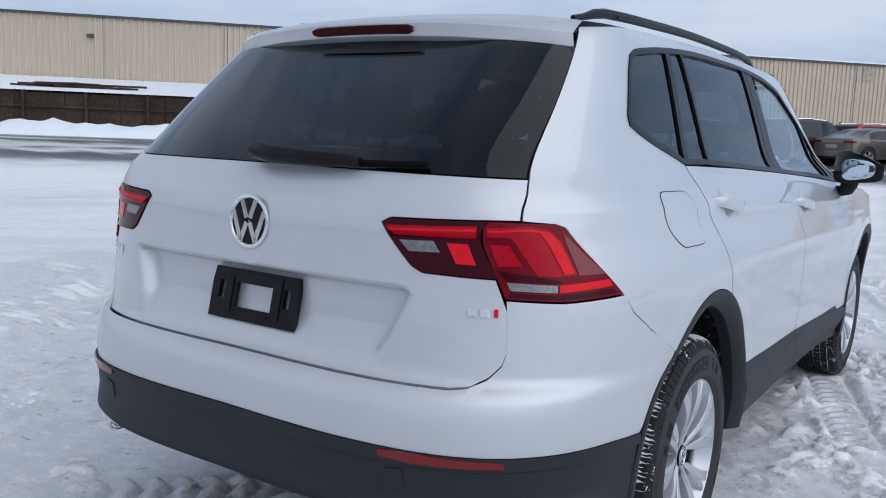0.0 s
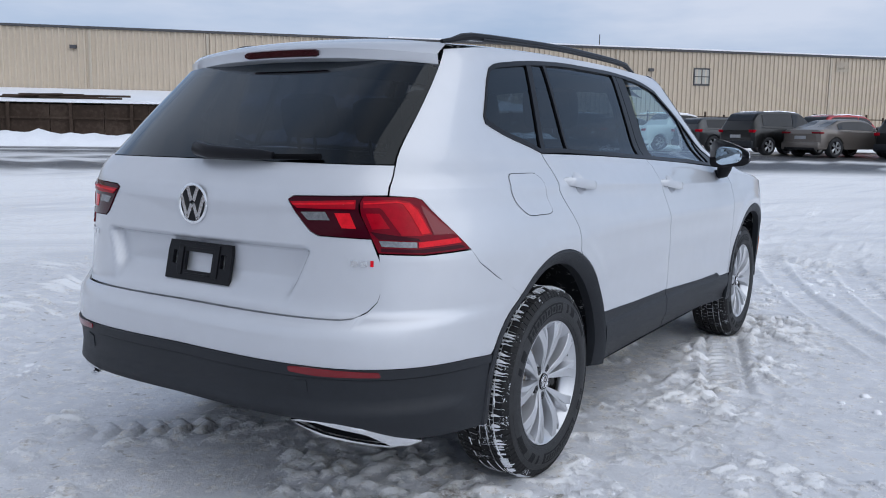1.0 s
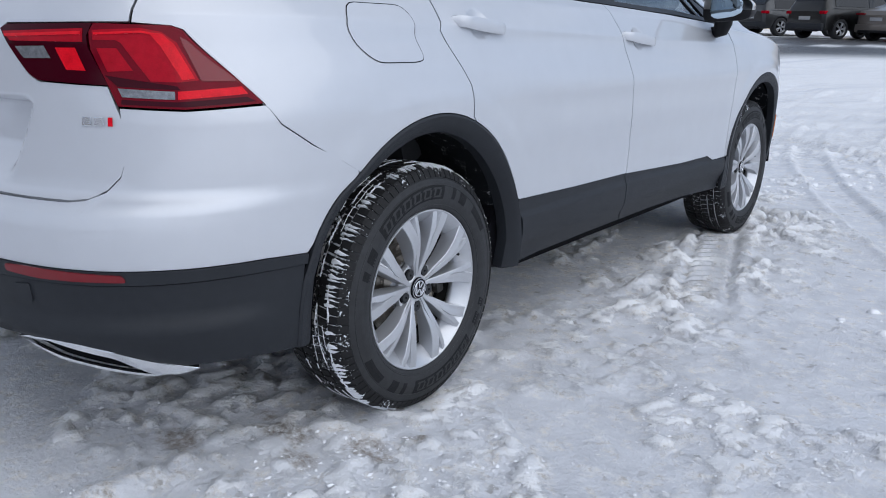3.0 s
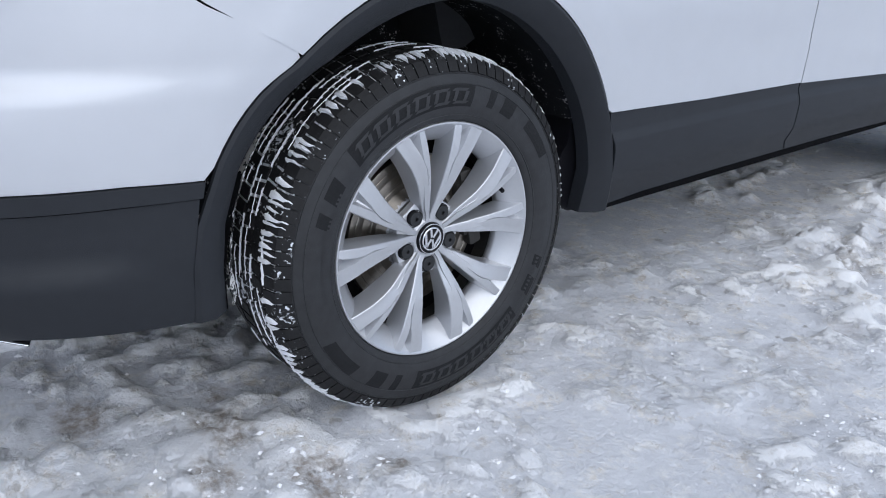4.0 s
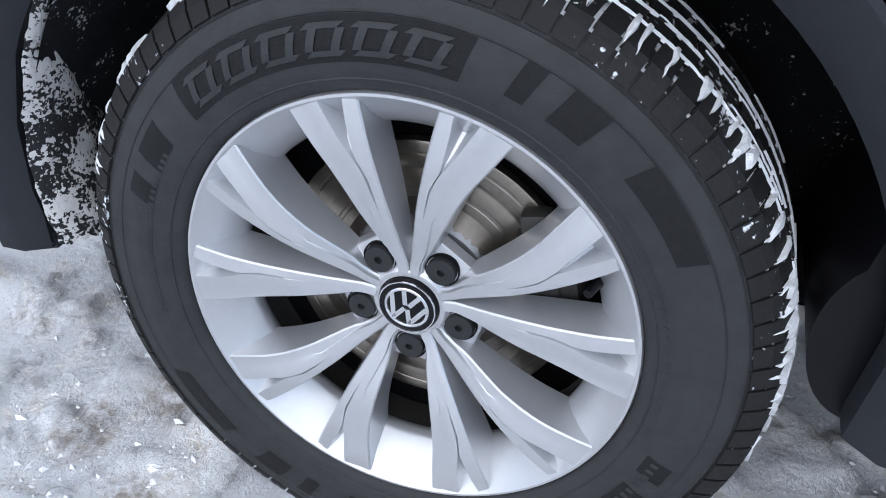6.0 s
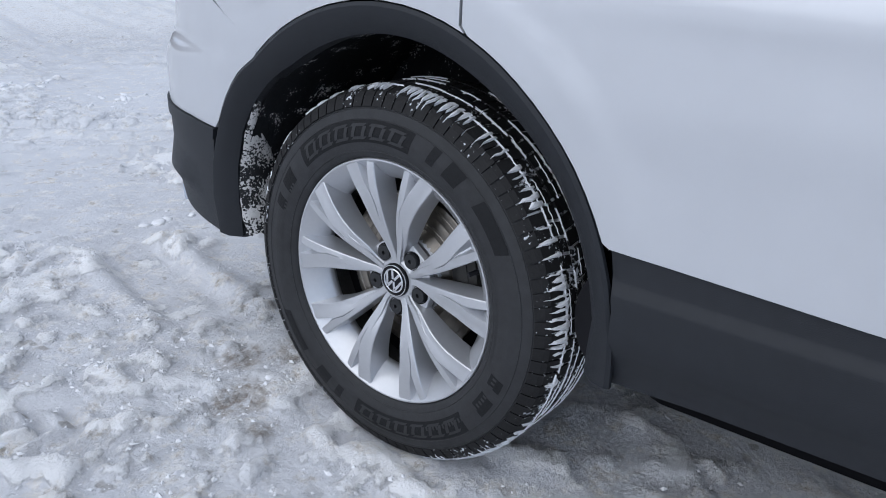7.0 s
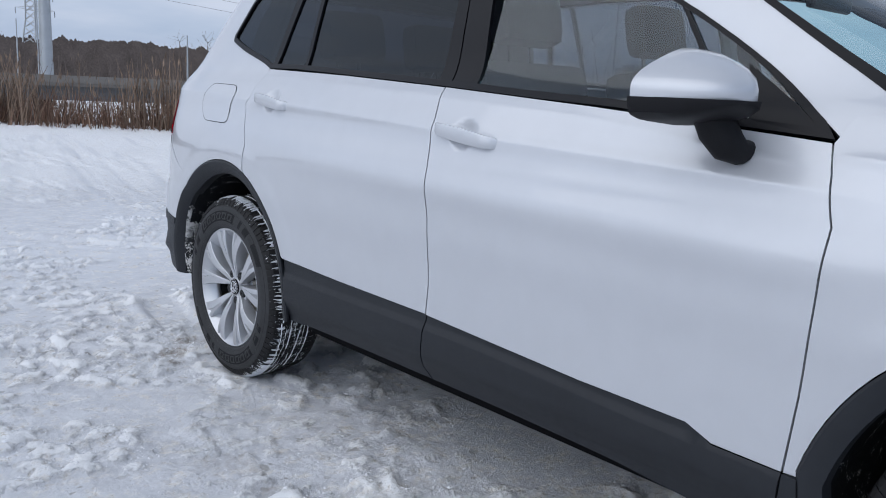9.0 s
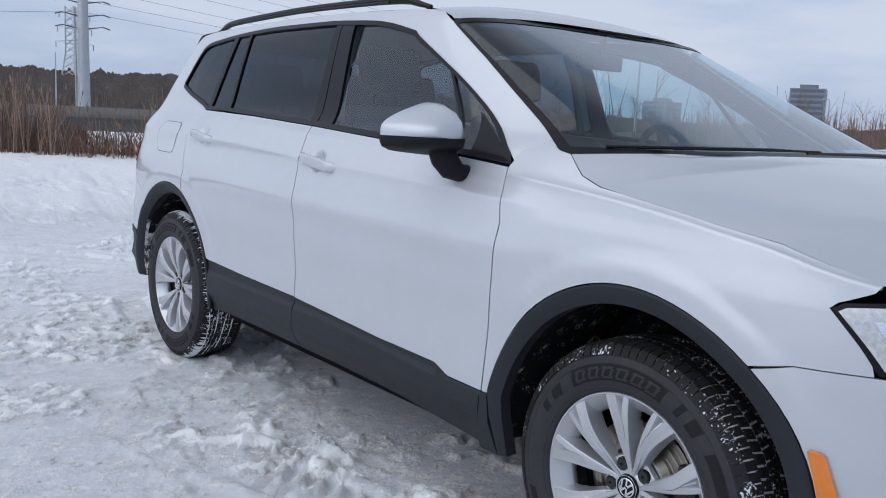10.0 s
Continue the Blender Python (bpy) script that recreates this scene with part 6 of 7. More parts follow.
def ground_material():
    m = bpy.data.materials.new("packed_snow_and_ice")
    m.use_nodes = True
    n, l = m.node_tree.nodes, m.node_tree.links
    b = n["Principled BSDF"]
    geo = n.new("ShaderNodeNewGeometry")

    def tex(scale, detail=6, rough=.6):
        t = n.new("ShaderNodeTexNoise")
        t.inputs["Scale"].default_value, t.inputs["Detail"].default_value, t.inputs["Roughness"].default_value = scale, detail, rough
        l.new(geo.outputs["Position"], t.inputs["Vector"])
        return t.outputs["Fac"]

    def streaks(angle, lengthwise, crosswise, detail=5, coarse=.6):
        mp_ = n.new("ShaderNodeMapping")
        mp_.vector_type = "POINT"
        mp_.inputs["Rotation"].default_value = (0, 0, radians(angle))
        mp_.inputs["Scale"].default_value = (crosswise, lengthwise, .2)
        rt = n.new("ShaderNodeVectorRotate")
        rt.rotation_type = "Z_AXIS"
        rt.inputs["Angle"].default_value = radians(-angle)
        mp_.inputs["Rotation"].default_value = (0, 0, 0)
        l.new(geo.outputs["Position"], rt.inputs["Vector"]), l.new(rt.outputs["Vector"], mp_.inputs["Vector"])
        t = n.new("ShaderNodeTexNoise")
        t.inputs["Scale"].default_value, t.inputs["Detail"].default_value, t.inputs["Roughness"].default_value, t.inputs["Distortion"].default_value = 1.0, detail, coarse, .4
        l.new(mp_.outputs["Vector"], t.inputs["Vector"])
        return t.outputs["Fac"]

    def rng(v, a, c, lo=0.0, hi=1.0):
        r = n.new("ShaderNodeMapRange")
        for k, q in (("From Min", a), ("From Max", c), ("To Min", lo), ("To Max", hi)):
            r.inputs[k].default_value = q
        l.new(v, r.inputs["Value"])
        return r.outputs["Result"]

    def mixcol(f, a, c):
        x = n.new("ShaderNodeMix")
        x.data_type = "RGBA"
        l.new(f, x.inputs["Factor"])
        for k, q in (("A", a), ("B", c)):
            if isinstance(q, tuple):
                x.inputs[k].default_value = (*q, 1)
            else:
                l.new(q, x.inputs[k])
        return x.outputs["Result"]

    def math_node(op, a, c):
        x = n.new("ShaderNodeMath")
        x.operation, x.use_clamp = op, True
        for i, q in enumerate((a, c)):
            if isinstance(q, (int, float)):
                x.inputs[i].default_value = q
            else:
                l.new(q, x.inputs[i])
        return x.outputs[0]

    ia, wa = n.new("ShaderNodeAttribute"), n.new("ShaderNodeAttribute")
    ia.attribute_name, wa.attribute_name = "ice", "wet"
    ca = n.new("ShaderNodeAttribute")
    ca.attribute_name = "crust"
    crumb, grain = tex(58, 8, .72), tex(130, 5, .65)
    signed = n.new("ShaderNodeMath")
    signed.operation = "MULTIPLY_ADD"
    signed.inputs[1].default_value, signed.inputs[2].default_value = 1.9, -.95
    l.new(crumb, signed.inputs[0])
    total = n.new("ShaderNodeMath")
    total.operation = "ADD"
    l.new(signed.outputs[0], total.inputs[0]), l.new(ca.outputs["Fac"], total.inputs[1])
    white = rng(total.outputs[0], .22, .52)
    packed = mixcol(rng(tex(6.0, 8, .70), .36, .64), (.80, .81, .845), (.63, .64, .675))
    packed = mixcol(rng(grain, .42, .33, 0, .35), packed, (.50, .495, .50))
    pits = math_node("MULTIPLY", rng(tex(17, 2, .5), .645, .685, 0, .85), rng(tex(1.9, 3), .44, .54))
    packed = mixcol(pits, packed, (.37, .355, .345))
    snow = mixcol(white, packed, (.965, .968, .978))
    snow = mixcol(math_node("MULTIPLY", rng(streaks(-43, .10, 1.7), .47, .66), rng(tex(.16, 3), .40, .56)), snow, (.76, .775, .81))
    snow = mixcol(math_node("MULTIPLY", rng(streaks(-14, .12, 3.2), .50, .66), rng(tex(.23, 3), .58, .42)), snow, (.74, .755, .795))
    dirt = mixcol(rng(tex(7.5, 8, .7), .40, .58), (.86, .81, .74), (.93, .92, .91))
    dirt = mixcol(rng(tex(34, 9, .74), .52, .57, 0, .7), dirt, (.42, .36, .29))
    dirt = mixcol(rng(crumb, .51, .58, 0, .9), dirt, (.95, .95, .955))
    edge = math_node("MULTIPLY", ia.outputs["Fac"], 1.0)
    f = math_node("ADD", math_node("SUBTRACT", edge, .5), rng(tex(14, 8, .7), .3, .7))
    f = rng(f, .50, .90, 0, .9)
    col = mixcol(f, snow, dirt)
    mu = n.new("ShaderNodeAttribute")
    mu.attribute_name = "mud"
    col = mixcol(math_node("MULTIPLY", mu.outputs["Fac"], rng(tex(40, 6, .7), .36, .60, 0, .8)), col, (.24, .19, .145))
    asphalt = mixcol(rng(tex(4), .4, .7), (.045, .046, .05), (.10, .10, .105))
    col = mixcol(wa.outputs["Fac"], col, asphalt)
    l.new(col, b.inputs["Base Color"])
    ro = n.new("ShaderNodeMix")
    l.new(f, ro.inputs["Factor"])
    ro.inputs["A"].default_value, ro.inputs["B"].default_value = .62, .36
    r2 = n.new("ShaderNodeMix")
    l.new(wa.outputs["Fac"], r2.inputs["Factor"]), l.new(ro.outputs["Result"], r2.inputs["A"])
    r2.inputs["B"].default_value = .28
    l.new(r2.outputs["Result"], b.inputs["Roughness"])
    h = math_node("ADD", math_node("ADD", rng(crumb, .40, .66, 0, .30), math_node("SUBTRACT", rng(white, 0, 1, .1, .42), math_node("MULTIPLY", pits, .1))), math_node("ADD", rng(streaks(-43, .7, 9.0), 0, 1, 0, .3), rng(streaks(-14, .8, 13.0), 0, 1, 0, .3)))
    bp = n.new("ShaderNodeBump")
    bp.inputs["Strength"].default_value, bp.inputs["Distance"].default_value = .8, .012
    l.new(h, bp.inputs["Height"]), l.new(bp.outputs["Normal"], b.inputs["Normal"])
    return m


SNOWG = ground_material()
me.materials.append(SNOWG)
ground = tagged(new("ground", me), "trampled snow over ice with tyre tracks", "snow", kind="structure")


def ground_at(x, y):
    i = np.clip(np.searchsorted(gx, x) - 1, 0, len(gx) - 2)
    j = np.clip(np.searchsorted(gy, y) - 1, 0, len(gy) - 2)
    fx, fy = (x - gx[i]) / (gx[i + 1] - gx[i]), (y - gy[j]) / (gy[j + 1] - gy[j])
    return float(height[j, i] * (1 - fx) * (1 - fy) + height[j, i + 1] * fx * (1 - fy) + height[j + 1, i] * (1 - fx) * fy + height[j + 1, i + 1] * fx * fy)


SNOW = material("snow_crumbs", (.86, .866, .89), .6, vary=.08, scale=20, bump=.5, bump_scale=120)
rs = np.random.RandomState(11)
N = 110000
cx, cy = rs.uniform(-2.4, 3.7, N), rs.uniform(-3.7, 5.8, N)
un, uu = across(cx, cy)
thick = .22 * smooth(.50, .66, fbm(cx, cy, 3.3, 3, 2.7)) + .03
ii, jj = np.clip(np.searchsorted(gx, cx), 0, len(gx) - 1), np.clip(np.searchsorted(gy, cy), 0, len(gy) - 1)
thick = .6 * thick + .75 * np.maximum(banks, .8 * grit)[jj, ii] + .4 * thrown[jj, ii] - .4 * rut[jj, ii]
keep = rs.rand(N) < thick
keep &= ~((np.abs(cx) < .80) & (cy > -.9) & (cy < 3.6) & (rs.rand(N) < .8))
keep &= ~((np.minimum(np.abs(cy), np.abs(cy - BASE)) < .25) & (np.abs(cx) < .95))
cx, cy, thick = cx[keep], cy[keep], np.clip(thick[keep], .1, 1)
M = len(cx)
cr = .0019 + .0040 * rs.rand(M)**3 * (.4 + thick) + np.where(rs.rand(M) < .006, .005 * rs.rand(M), 0)
cz = height[jj[keep], ii[keep]] + cr * .15
OCT_V = np.array([(0, 0, 1), (1, 0, .1), (.1, 1, -.1), (-1, .1, .15), (-.1, -1, 0), (0, 0, -.8)], float)
OCT_F = np.array([(0, 1, 2), (0, 2, 3), (0, 3, 4), (0, 4, 1), (5, 2, 1), (5, 3, 2), (5, 4, 3), (5, 1, 4)])
turn = rs.uniform(0, 6.283, M)
shape_v = OCT_V[None] * (1 + .7 * (rs.rand(M, 6, 1) - .5)) * np.stack([rs.uniform(.8, 1.7, M), rs.uniform(.7, 1.2, M), rs.uniform(.5, .95, M)], -1)[:, None]
ct, st_ = np.cos(turn)[:, None], np.sin(turn)[:, None]
shape_v = np.stack([shape_v[..., 0] * ct - shape_v[..., 1] * st_, shape_v[..., 0] * st_ + shape_v[..., 1] * ct, shape_v[..., 2]], -1) * cr[:, None, None]
vs = (shape_v + np.stack([cx, cy, cz], -1)[:, None]).reshape(-1, 3).tolist()
fs = (OCT_F[None] + 6 * np.arange(M)[:, None, None]).reshape(-1, 3).tolist()
tagged(build("snow_crumbs", vs, fs, SNOW), "loose crumbs of snow and ice on the ground", "snow", kind="stuff")

# broken lumps of snow lying in loose clusters
rs = np.random.RandomState(23)
bm = bmesh.new()
bmesh.ops.create_icosphere(bm, subdivisions=2, radius=1)
ICO_V, ICO_F = np.array([v.co[:] for v in bm.verts]), np.array([[v.index for v in f.verts] for f in bm.faces])
bm.free()
vs, fs = [], []
for k in range(900):
    if k % 22 == 0:
        c0_ = rs.uniform(-2.2, 4.4), rs.uniform(-4.4, 5.4)
        spread = rs.uniform(.06, .22)
    x, y = rs.normal(c0_[0], spread), rs.normal(c0_[1], spread * .7)
    if (abs(x) < 1.0 and -1.1 < y < 3.8) or min(math.hypot(x - px_, y - py_) for _, (px_, py_, _z), _t, _r in PATH) < .12:
        continue
    r = .006 + .024 * rs.rand()**3
    d = ICO_V * (1 + .55 * (rs.rand(len(ICO_V), 1) - .5)) * [r * rs.uniform(.9, 1.8), r * rs.uniform(.8, 1.2), r * rs.uniform(.5, .9)]
    ca, sa = math.cos(k * 2.4), math.sin(k * 2.4)
    d = np.stack([d[:, 0] * ca - d[:, 1] * sa, d[:, 0] * sa + d[:, 1] * ca, d[:, 2]], -1)
    fs += (ICO_F + len(vs)).tolist()
    vs += (d + [x, y, ground_at(x, y) - r * .05]).tolist()
tagged(build("snow_lumps", vs, fs, SNOW, shade=True), "small broken lumps of snow scattered in clusters", "snow", kind="stuff")

# ---- warehouse side ----
SIDING = material("beige_metal_siding", (.52, .44, .345), .55, vary=.05, scale=.6)
SIDING2 = material("beige_trim", (.46, .40, .32), .5, vary=.06, scale=2)
ROOFTRIM = material("grey_metal_trim", (.055, .055, .06), .5, vary=.1, scale=2)
WOODF = material("weathered_brown_boards", (.046, .031, .023), .85, spec=.2, second=(.066, .047, .036), cover=(.48, .6), vary=.3, scale=.7)
BANK = material("snow_bank", (.80, .82, .86), .65, vary=.06, scale=2.0, bump=.5, bump_scale=12)
DIRN, DIRU = Vector((-.729, .684, 0)), Vector((.684, .729, 0))


def site(u, n, z):
    return DIRU * u + DIRN * n + Vector((0, 0, z))


def site_box(bm, u0, u1, n0, n1, z0, z1):
    q = [bm.verts.new(site(u, n, z)) for z in (z0, z1) for u, n in ((u0, n0), (u1, n0), (u1, n1), (u0, n1))]
    for f in ((0, 3, 2, 1), (4, 5, 6, 7), (0, 1, 5, 4), (1, 2, 6, 5), (2, 3, 7, 6), (3, 0, 4, 7)):
        bm.faces.new([q[i] for i in f])


NW = 44.7
shed = tagged(thing("warehouse"), "long beige metal-clad warehouse with a low-pitched roof", "building")
bm = bmesh.new()
u, prev = -60.0, None
while u < 75:
    for du, n in ((0, .0), (.16, .0), (.19, -.075), (.26, -.075), (.30, .0)):
        a, b = bm.verts.new(site(u + du, NW + n, .3)), bm.verts.new(site(u + du, NW + n, 6.30))
        if prev:
            bm.faces.new((prev[0], a, b, prev[1]))
        prev = (a, b)
    u += .30
part("wall", bm, SIDING, shed, "beige ribbed metal siding")
bm = bmesh.new()
site_box(bm, -60, 75, NW + .05, NW + 40, .3, 6.25)
part("core", bm, SIDING2, shed)
bm = bmesh.new()
site_box(bm, -60.3, 75.3, NW - .16, NW + .2, 6.30, 6.42)
part("gutter", bm, ROOFTRIM, shed, "dark metal gutter")
bm = bmesh.new()
q = [bm.verts.new(site(*p)) for p in ((-60.3, NW - .1, 6.40), (75.3, NW - .1, 6.40), (75.3, NW + 20, 7.6), (-60.3, NW + 20, 7.6), (75.3, NW + 40, 6.4), (-60.3, NW + 40, 6.4))]
bm.faces.new((q[0], q[1], q[2], q[3])), bm.faces.new((q[3], q[2], q[4], q[5]))
part("roof", bm, BANK, shed, "snow-covered metal roof")
bm = bmesh.new()
site_box(bm, 8, 75, NW - .20, NW + .1, 6.42, 6.50)
part("roof_snow", bm, BANK, shed, "strip of snow along the eave")
for u in (-31.2, -25.3, -19.4, -13.5, -7.6, -1.73, 4.18, 10.1, 16.0, 21.9, 36.66, 48.5, 60):
    bm = bmesh.new()
    site_box(bm, u - .06, u + .06, NW - .13, NW - .02, .6, 6.25)
    part("downpipe", bm, SIDING2, shed, "beige downpipe")
win = new("window")
win.parent = shed
win["label"] = "small four-pane window"
bm = bmesh.new()
u0, u1, z0, z1 = 27.0, 28.1, 4.35, 5.32
for a in ((u0, u1, z0 - .05, z0 + .06), (u0, u1, z1 - .05, z1 + .04), (u0, u0 + .07, z0, z1), (u1 - .07, u1, z0, z1), ((u0 + u1) / 2 - .03, (u0 + u1) / 2 + .03, z0, z1), (u0, u1, (z0 + z1) / 2 - .02, (z0 + z1) / 2 + .03)):
    site_box(bm, a[0], a[1], NW - .10, NW - .03, a[2], a[3])
part("frame", bm, ROOFTRIM, win)
for i in range(2):
    for j in range(2):
        bm = bmesh.new()
        site_box(bm, u0 + .06 + i * .52, u0 + .52 + i * .52, NW - .07, NW - .05, z0 + .05 + j * .47, z0 + .46 + j * .47)
        part("pane", bm, material("dull_pane", (.42, .42, .38), .25, vary=.15, scale=3), win)
bm = bmesh.new()
for k in range(9):
    site_box(bm, 37.05, 37.95, NW - .10, NW - .04, 5.42 + k * .075, 5.47 + k * .075)
part("louvre_vent", bm, SIDING2, shed, "beige louvred vent")
for u, z in ((-8.4, 5.36), (24.1, 5.15)):
    bm = bmesh.new()
    site_box(bm, u - .16, u + .16, NW - .22, NW - .02, z - .09, z + .09)
    part("wall_lamp", bm, ROOFTRIM, shed, "dark wall lamp")
bm = bmesh.new()
rod(bm, site(22.5, NW + 4, 6.4), site(22.5, NW + 4, 7.6), .03)
part("roof_pipe", bm, ROOFTRIM, shed)

# annex: brown board wall with a snowy lean-to roof
annex = tagged(thing("lean_to"), "low brown board lean-to with snow on its roof", "shed")
bm = bmesh.new()
q = [bm.verts.new(site(*p)) for p in ((-45, 35.8, 2.30), (14, 35.8, 2.30), (14, NW - .05, 3.12), (-45, NW - .05, 3.12), (-45, 35.8, 2.42), (14, 35.8, 2.42), (14, NW - .05, 3.24), (-45, NW - .05, 3.24))]
for f in ((0, 3, 2, 1), (4, 5, 6, 7), (0, 1, 5, 4), (1, 2, 6, 5), (3, 0, 4, 7)):
    bm.faces.new([q[i] for i in f])
part("roof", bm, BANK, annex, "thick snow on the lean-to roof")
rs = np.random.RandomState(3)
u = -45.0
while u < 14:
    bm = bmesh.new()
    wdt = rs.uniform(1.5, 2.4)
    site_box(bm, u + .02, u + wdt, 36.0 + rs.uniform(-.04, .04), 36.1, .55, 2.28 - rs.uniform(0, .08))
    part("board_panel", bm, WOODF, annex)
    u += wdt
for k in range(24):
    bm = bmesh.new()
    site_box(bm, -44 + 2.45 * k, -43.88 + 2.45 * k, 35.82, 35.98, .5, 2.34)
    part("post", bm, WOODF, annex)
bm = bmesh.new()
site_box(bm, -45, 14, 35.84, 35.92, 1.62, 1.70)
part("rail", bm, WOODF, annex)
for k in range(9):
    bm = bmesh.new()
    a = -10.5 + rs.uniform(0, 4.5)
    z = 2.50 + rs.uniform(0, .16)
    v = site(a, 36.0 + rs.uniform(0, .5), z)
    w = site(a + rs.uniform(1.2, 3), 36.1 + rs.uniform(0, .5), z + rs.uniform(-.05, .05))
    rod(bm, v, w, .05, seg=5)
    part("loose_plank", bm, WOODF, annex, "weathered plank lying on the snowy roof")
fence = tagged(thing("yard_fence"), "low dark rail fence with thin posts", "fence")
for k in range(16):
    for z in (1.55, 2.30):
        bm = bmesh.new()
        site_box(bm, 15 + 3.6 * k, 18.6 + 3.6 * k, 41.0, 41.05, z, z + .06)
        part("fence_rail", bm, WOODF, fence)
    for j in range(3):
        bm = bmesh.new()
        site_box(bm, 14.97 + 3.6 * k + 1.2 * j, 15.03 + 3.6 * k + 1.2 * j, 40.97, 41.08, .6, 2.46 if j else 2.62)
        part("fence_post", bm, WOODF, fence)

# ploughed bank in front of the lean-to
rows = []
for i in range(140):
    u = -42 + 56 * i / 139
    row = []
    for j in range(12):
        t = j / 11
        n = 30.6 + 3.6 * t
        hgt = .60 * math.sin(math.pi * t)**.8 * (.45 + 1.1 * float(fbm(np.array([u]), np.array([n * .6]), .9, 4, 1.3)[0])**1.6 * 1.7)
        p = site(u, n, 0)
        row.append((p.x, p.y, float(lie(np.array(p.x), np.array(p.y))) + hgt - .05))
    rows.append(row)
bank = grid_mesh("snow_bank", rows, BANK, None)
tagged(bank, "ploughed bank of white snow along the lean-to", "snow", kind="structure")


# ---- parked cars ----
def parked_car(name, label, x, y, paint, kind, heading=0.0):
    car = tagged(thing(name, (x, y, float(lie(np.array(x), np.array(y)))), heading), label, "car", "cars parked by the warehouse")
    L = {"suv": 4.78, "sedan": 4.68, "pickup": 4.97, "hatch": 4.3}[kind]
    st = {
        "suv": [(0, .92, .96, .78, .72), (.05, 1.0, 1.06, .88, .74), (.12, 1.04, 1.25, .92, .72), (.42, 1.06, 1.60, .94, .68), (.85, 1.05, 1.68, .95, .66), (2.0, 1.03, 1.70, .95, .66), (2.65, 1.02, 1.65, .95, .63), (3.4, 1.02, 1.12, .94, .74), (3.6, 1.01, 1.05, .94, .78), (4.45, .93, .96, .90, .75), (4.78, .72, .78, .70, .6)],
        "sedan": [(0, .82, .86, .72, .66), (.06, .95, 1.0, .86, .72), (.35, 1.02, 1.07, .90, .72), (.75, 1.0, 1.18, .91, .68), (1.35, .97, 1.38, .92, .60), (2.1, .95, 1.42, .92, .58), (2.7, .94, 1.36, .92, .58), (3.3, .93, 1.02, .91, .72), (3.5, .92, .95, .91, .76), (4.35, .80, .83, .86, .7), (4.68, .62, .66, .66, .55)],
        "pickup": [(0, .98, 1.02, .86, .80), (.06, 1.08, 1.11, .94, .86), (1.15, 1.10, 1.13, .95, .86), (1.35, 1.10, 1.40, .95, .70), (1.75, 1.08, 1.68, .95, .66), (2.3, 1.06, 1.69, .95, .66), (2.9, 1.05, 1.62, .95, .64), (3.55, 1.04, 1.13, .94, .76), (3.75, 1.03, 1.07, .94, .8), (4.6, .98, 1.01, .90, .78), (4.97, .75, .8, .75, .65)],
        "hatch": [(0, .9, .95, .75, .7), (.06, .98, 1.08, .86, .7), (.35, 1.0, 1.42, .90, .64), (.8, .99, 1.48, .91, .62), (1.9, .97, 1.50, .91, .62), (2.5, .96, 1.42, .91, .6), (3.1, .95, 1.05, .90, .72), (3.3, .94, .98, .9, .75), (4.0, .85, .88, .85, .7), (4.3, .66, .7, .66, .55)],
    }[kind]
    fine_y = np.linspace(0, L, 60)
    cols = [curve([(s_[0], s_[i]) for s_ in st], fine_y) for i in (1, 2, 3, 4)]
    cut0, cut1 = .82, .82 + {"suv": 2.77, "sedan": 2.72, "pickup": 3.0, "hatch": 2.6}[kind]
    zl = .30
    rows, win_rows = [], []
    for yy, zb, zt, w, wt in zip(fine_y, *cols):
        lift = 0.0
        for c in (cut0, cut1):
            d = abs(yy - c)
            if d < .40:
                lift = max(lift, math.sqrt(.16 - d * d))
        zs = max(zl, .34 + lift) if lift else zl
        half_pts = [(w * .55, zl + .02), (w * .97, zs), (w, max(zs + .02, zl + .22)), (w * 1.0, zb - .18), (w * .965, zb - .03), (min(w * .94, wt + .16), zb + .01), (wt + .02, zt - .06 if zt - zb > .2 else max(zb + .015, zt - .03)), (wt * .9, zt - .012), (0, zt)]
        rows.append([(p, yy, q) for p, q in half_pts] + [(-p, yy, q) for p, q in half_pts[-2::-1]])
    body = grid_mesh("body", rows, paint, car, flip=True)
    n = len(rows[0])
    bm = bmesh.new()
    bm.faces.new([bm.verts.new(p) for p in rows[0]])
    part("tail_panel", bm, paint, car)
    # glass
    def row_at(yy):
        i = int(np.clip(np.searchsorted(fine_y, yy), 0, len(rows) - 1))
        return rows[i]

    spans = {"suv": [(.52, 1.22), (1.25, 2.08), (2.11, 2.95)], "sedan": [(1.00, 1.52), (1.55, 2.18), (2.21, 3.0)], "pickup": [(1.60, 2.28), (2.31, 3.1)], "hatch": [(.52, 1.12), (1.15, 1.78), (1.81, 2.6)]}[kind]
    for y0, y1 in spans:
        for sd in (1, -1):
            vs = []
            for yy in np.linspace(y0, y1, 6):
                r = row_at(yy)
                lo, hi = Vector(r[5]), Vector(r[6])
                a, b = lo.lerp(hi, .12), lo.lerp(hi, .92)
                vs += [(sd * (a.x + .012), a.y, a.z), (sd * (b.x + .012), b.y, b.z)]
            fs = [(2 * i, 2 * i + 1, 2 * i + 3, 2 * i + 2) for i in range(5)]
            build("side_window", vs, fs, DARKGLASS, car)
    y0, y1 = {"suv": (.10, .44), "sedan": (.55, 1.2), "pickup": (1.28, 1.7), "hatch": (.09, .36)}[kind]
    vs = []
    for yy in np.linspace(y0, y1, 6):
        r = row_at(yy)
        wdt = abs(r[6][0]) * .90
        z = r[8][2] + .012
        vs += [(-wdt, r[8][1] - .012, z - .02), (wdt, r[8][1] - .012, z - .02)]
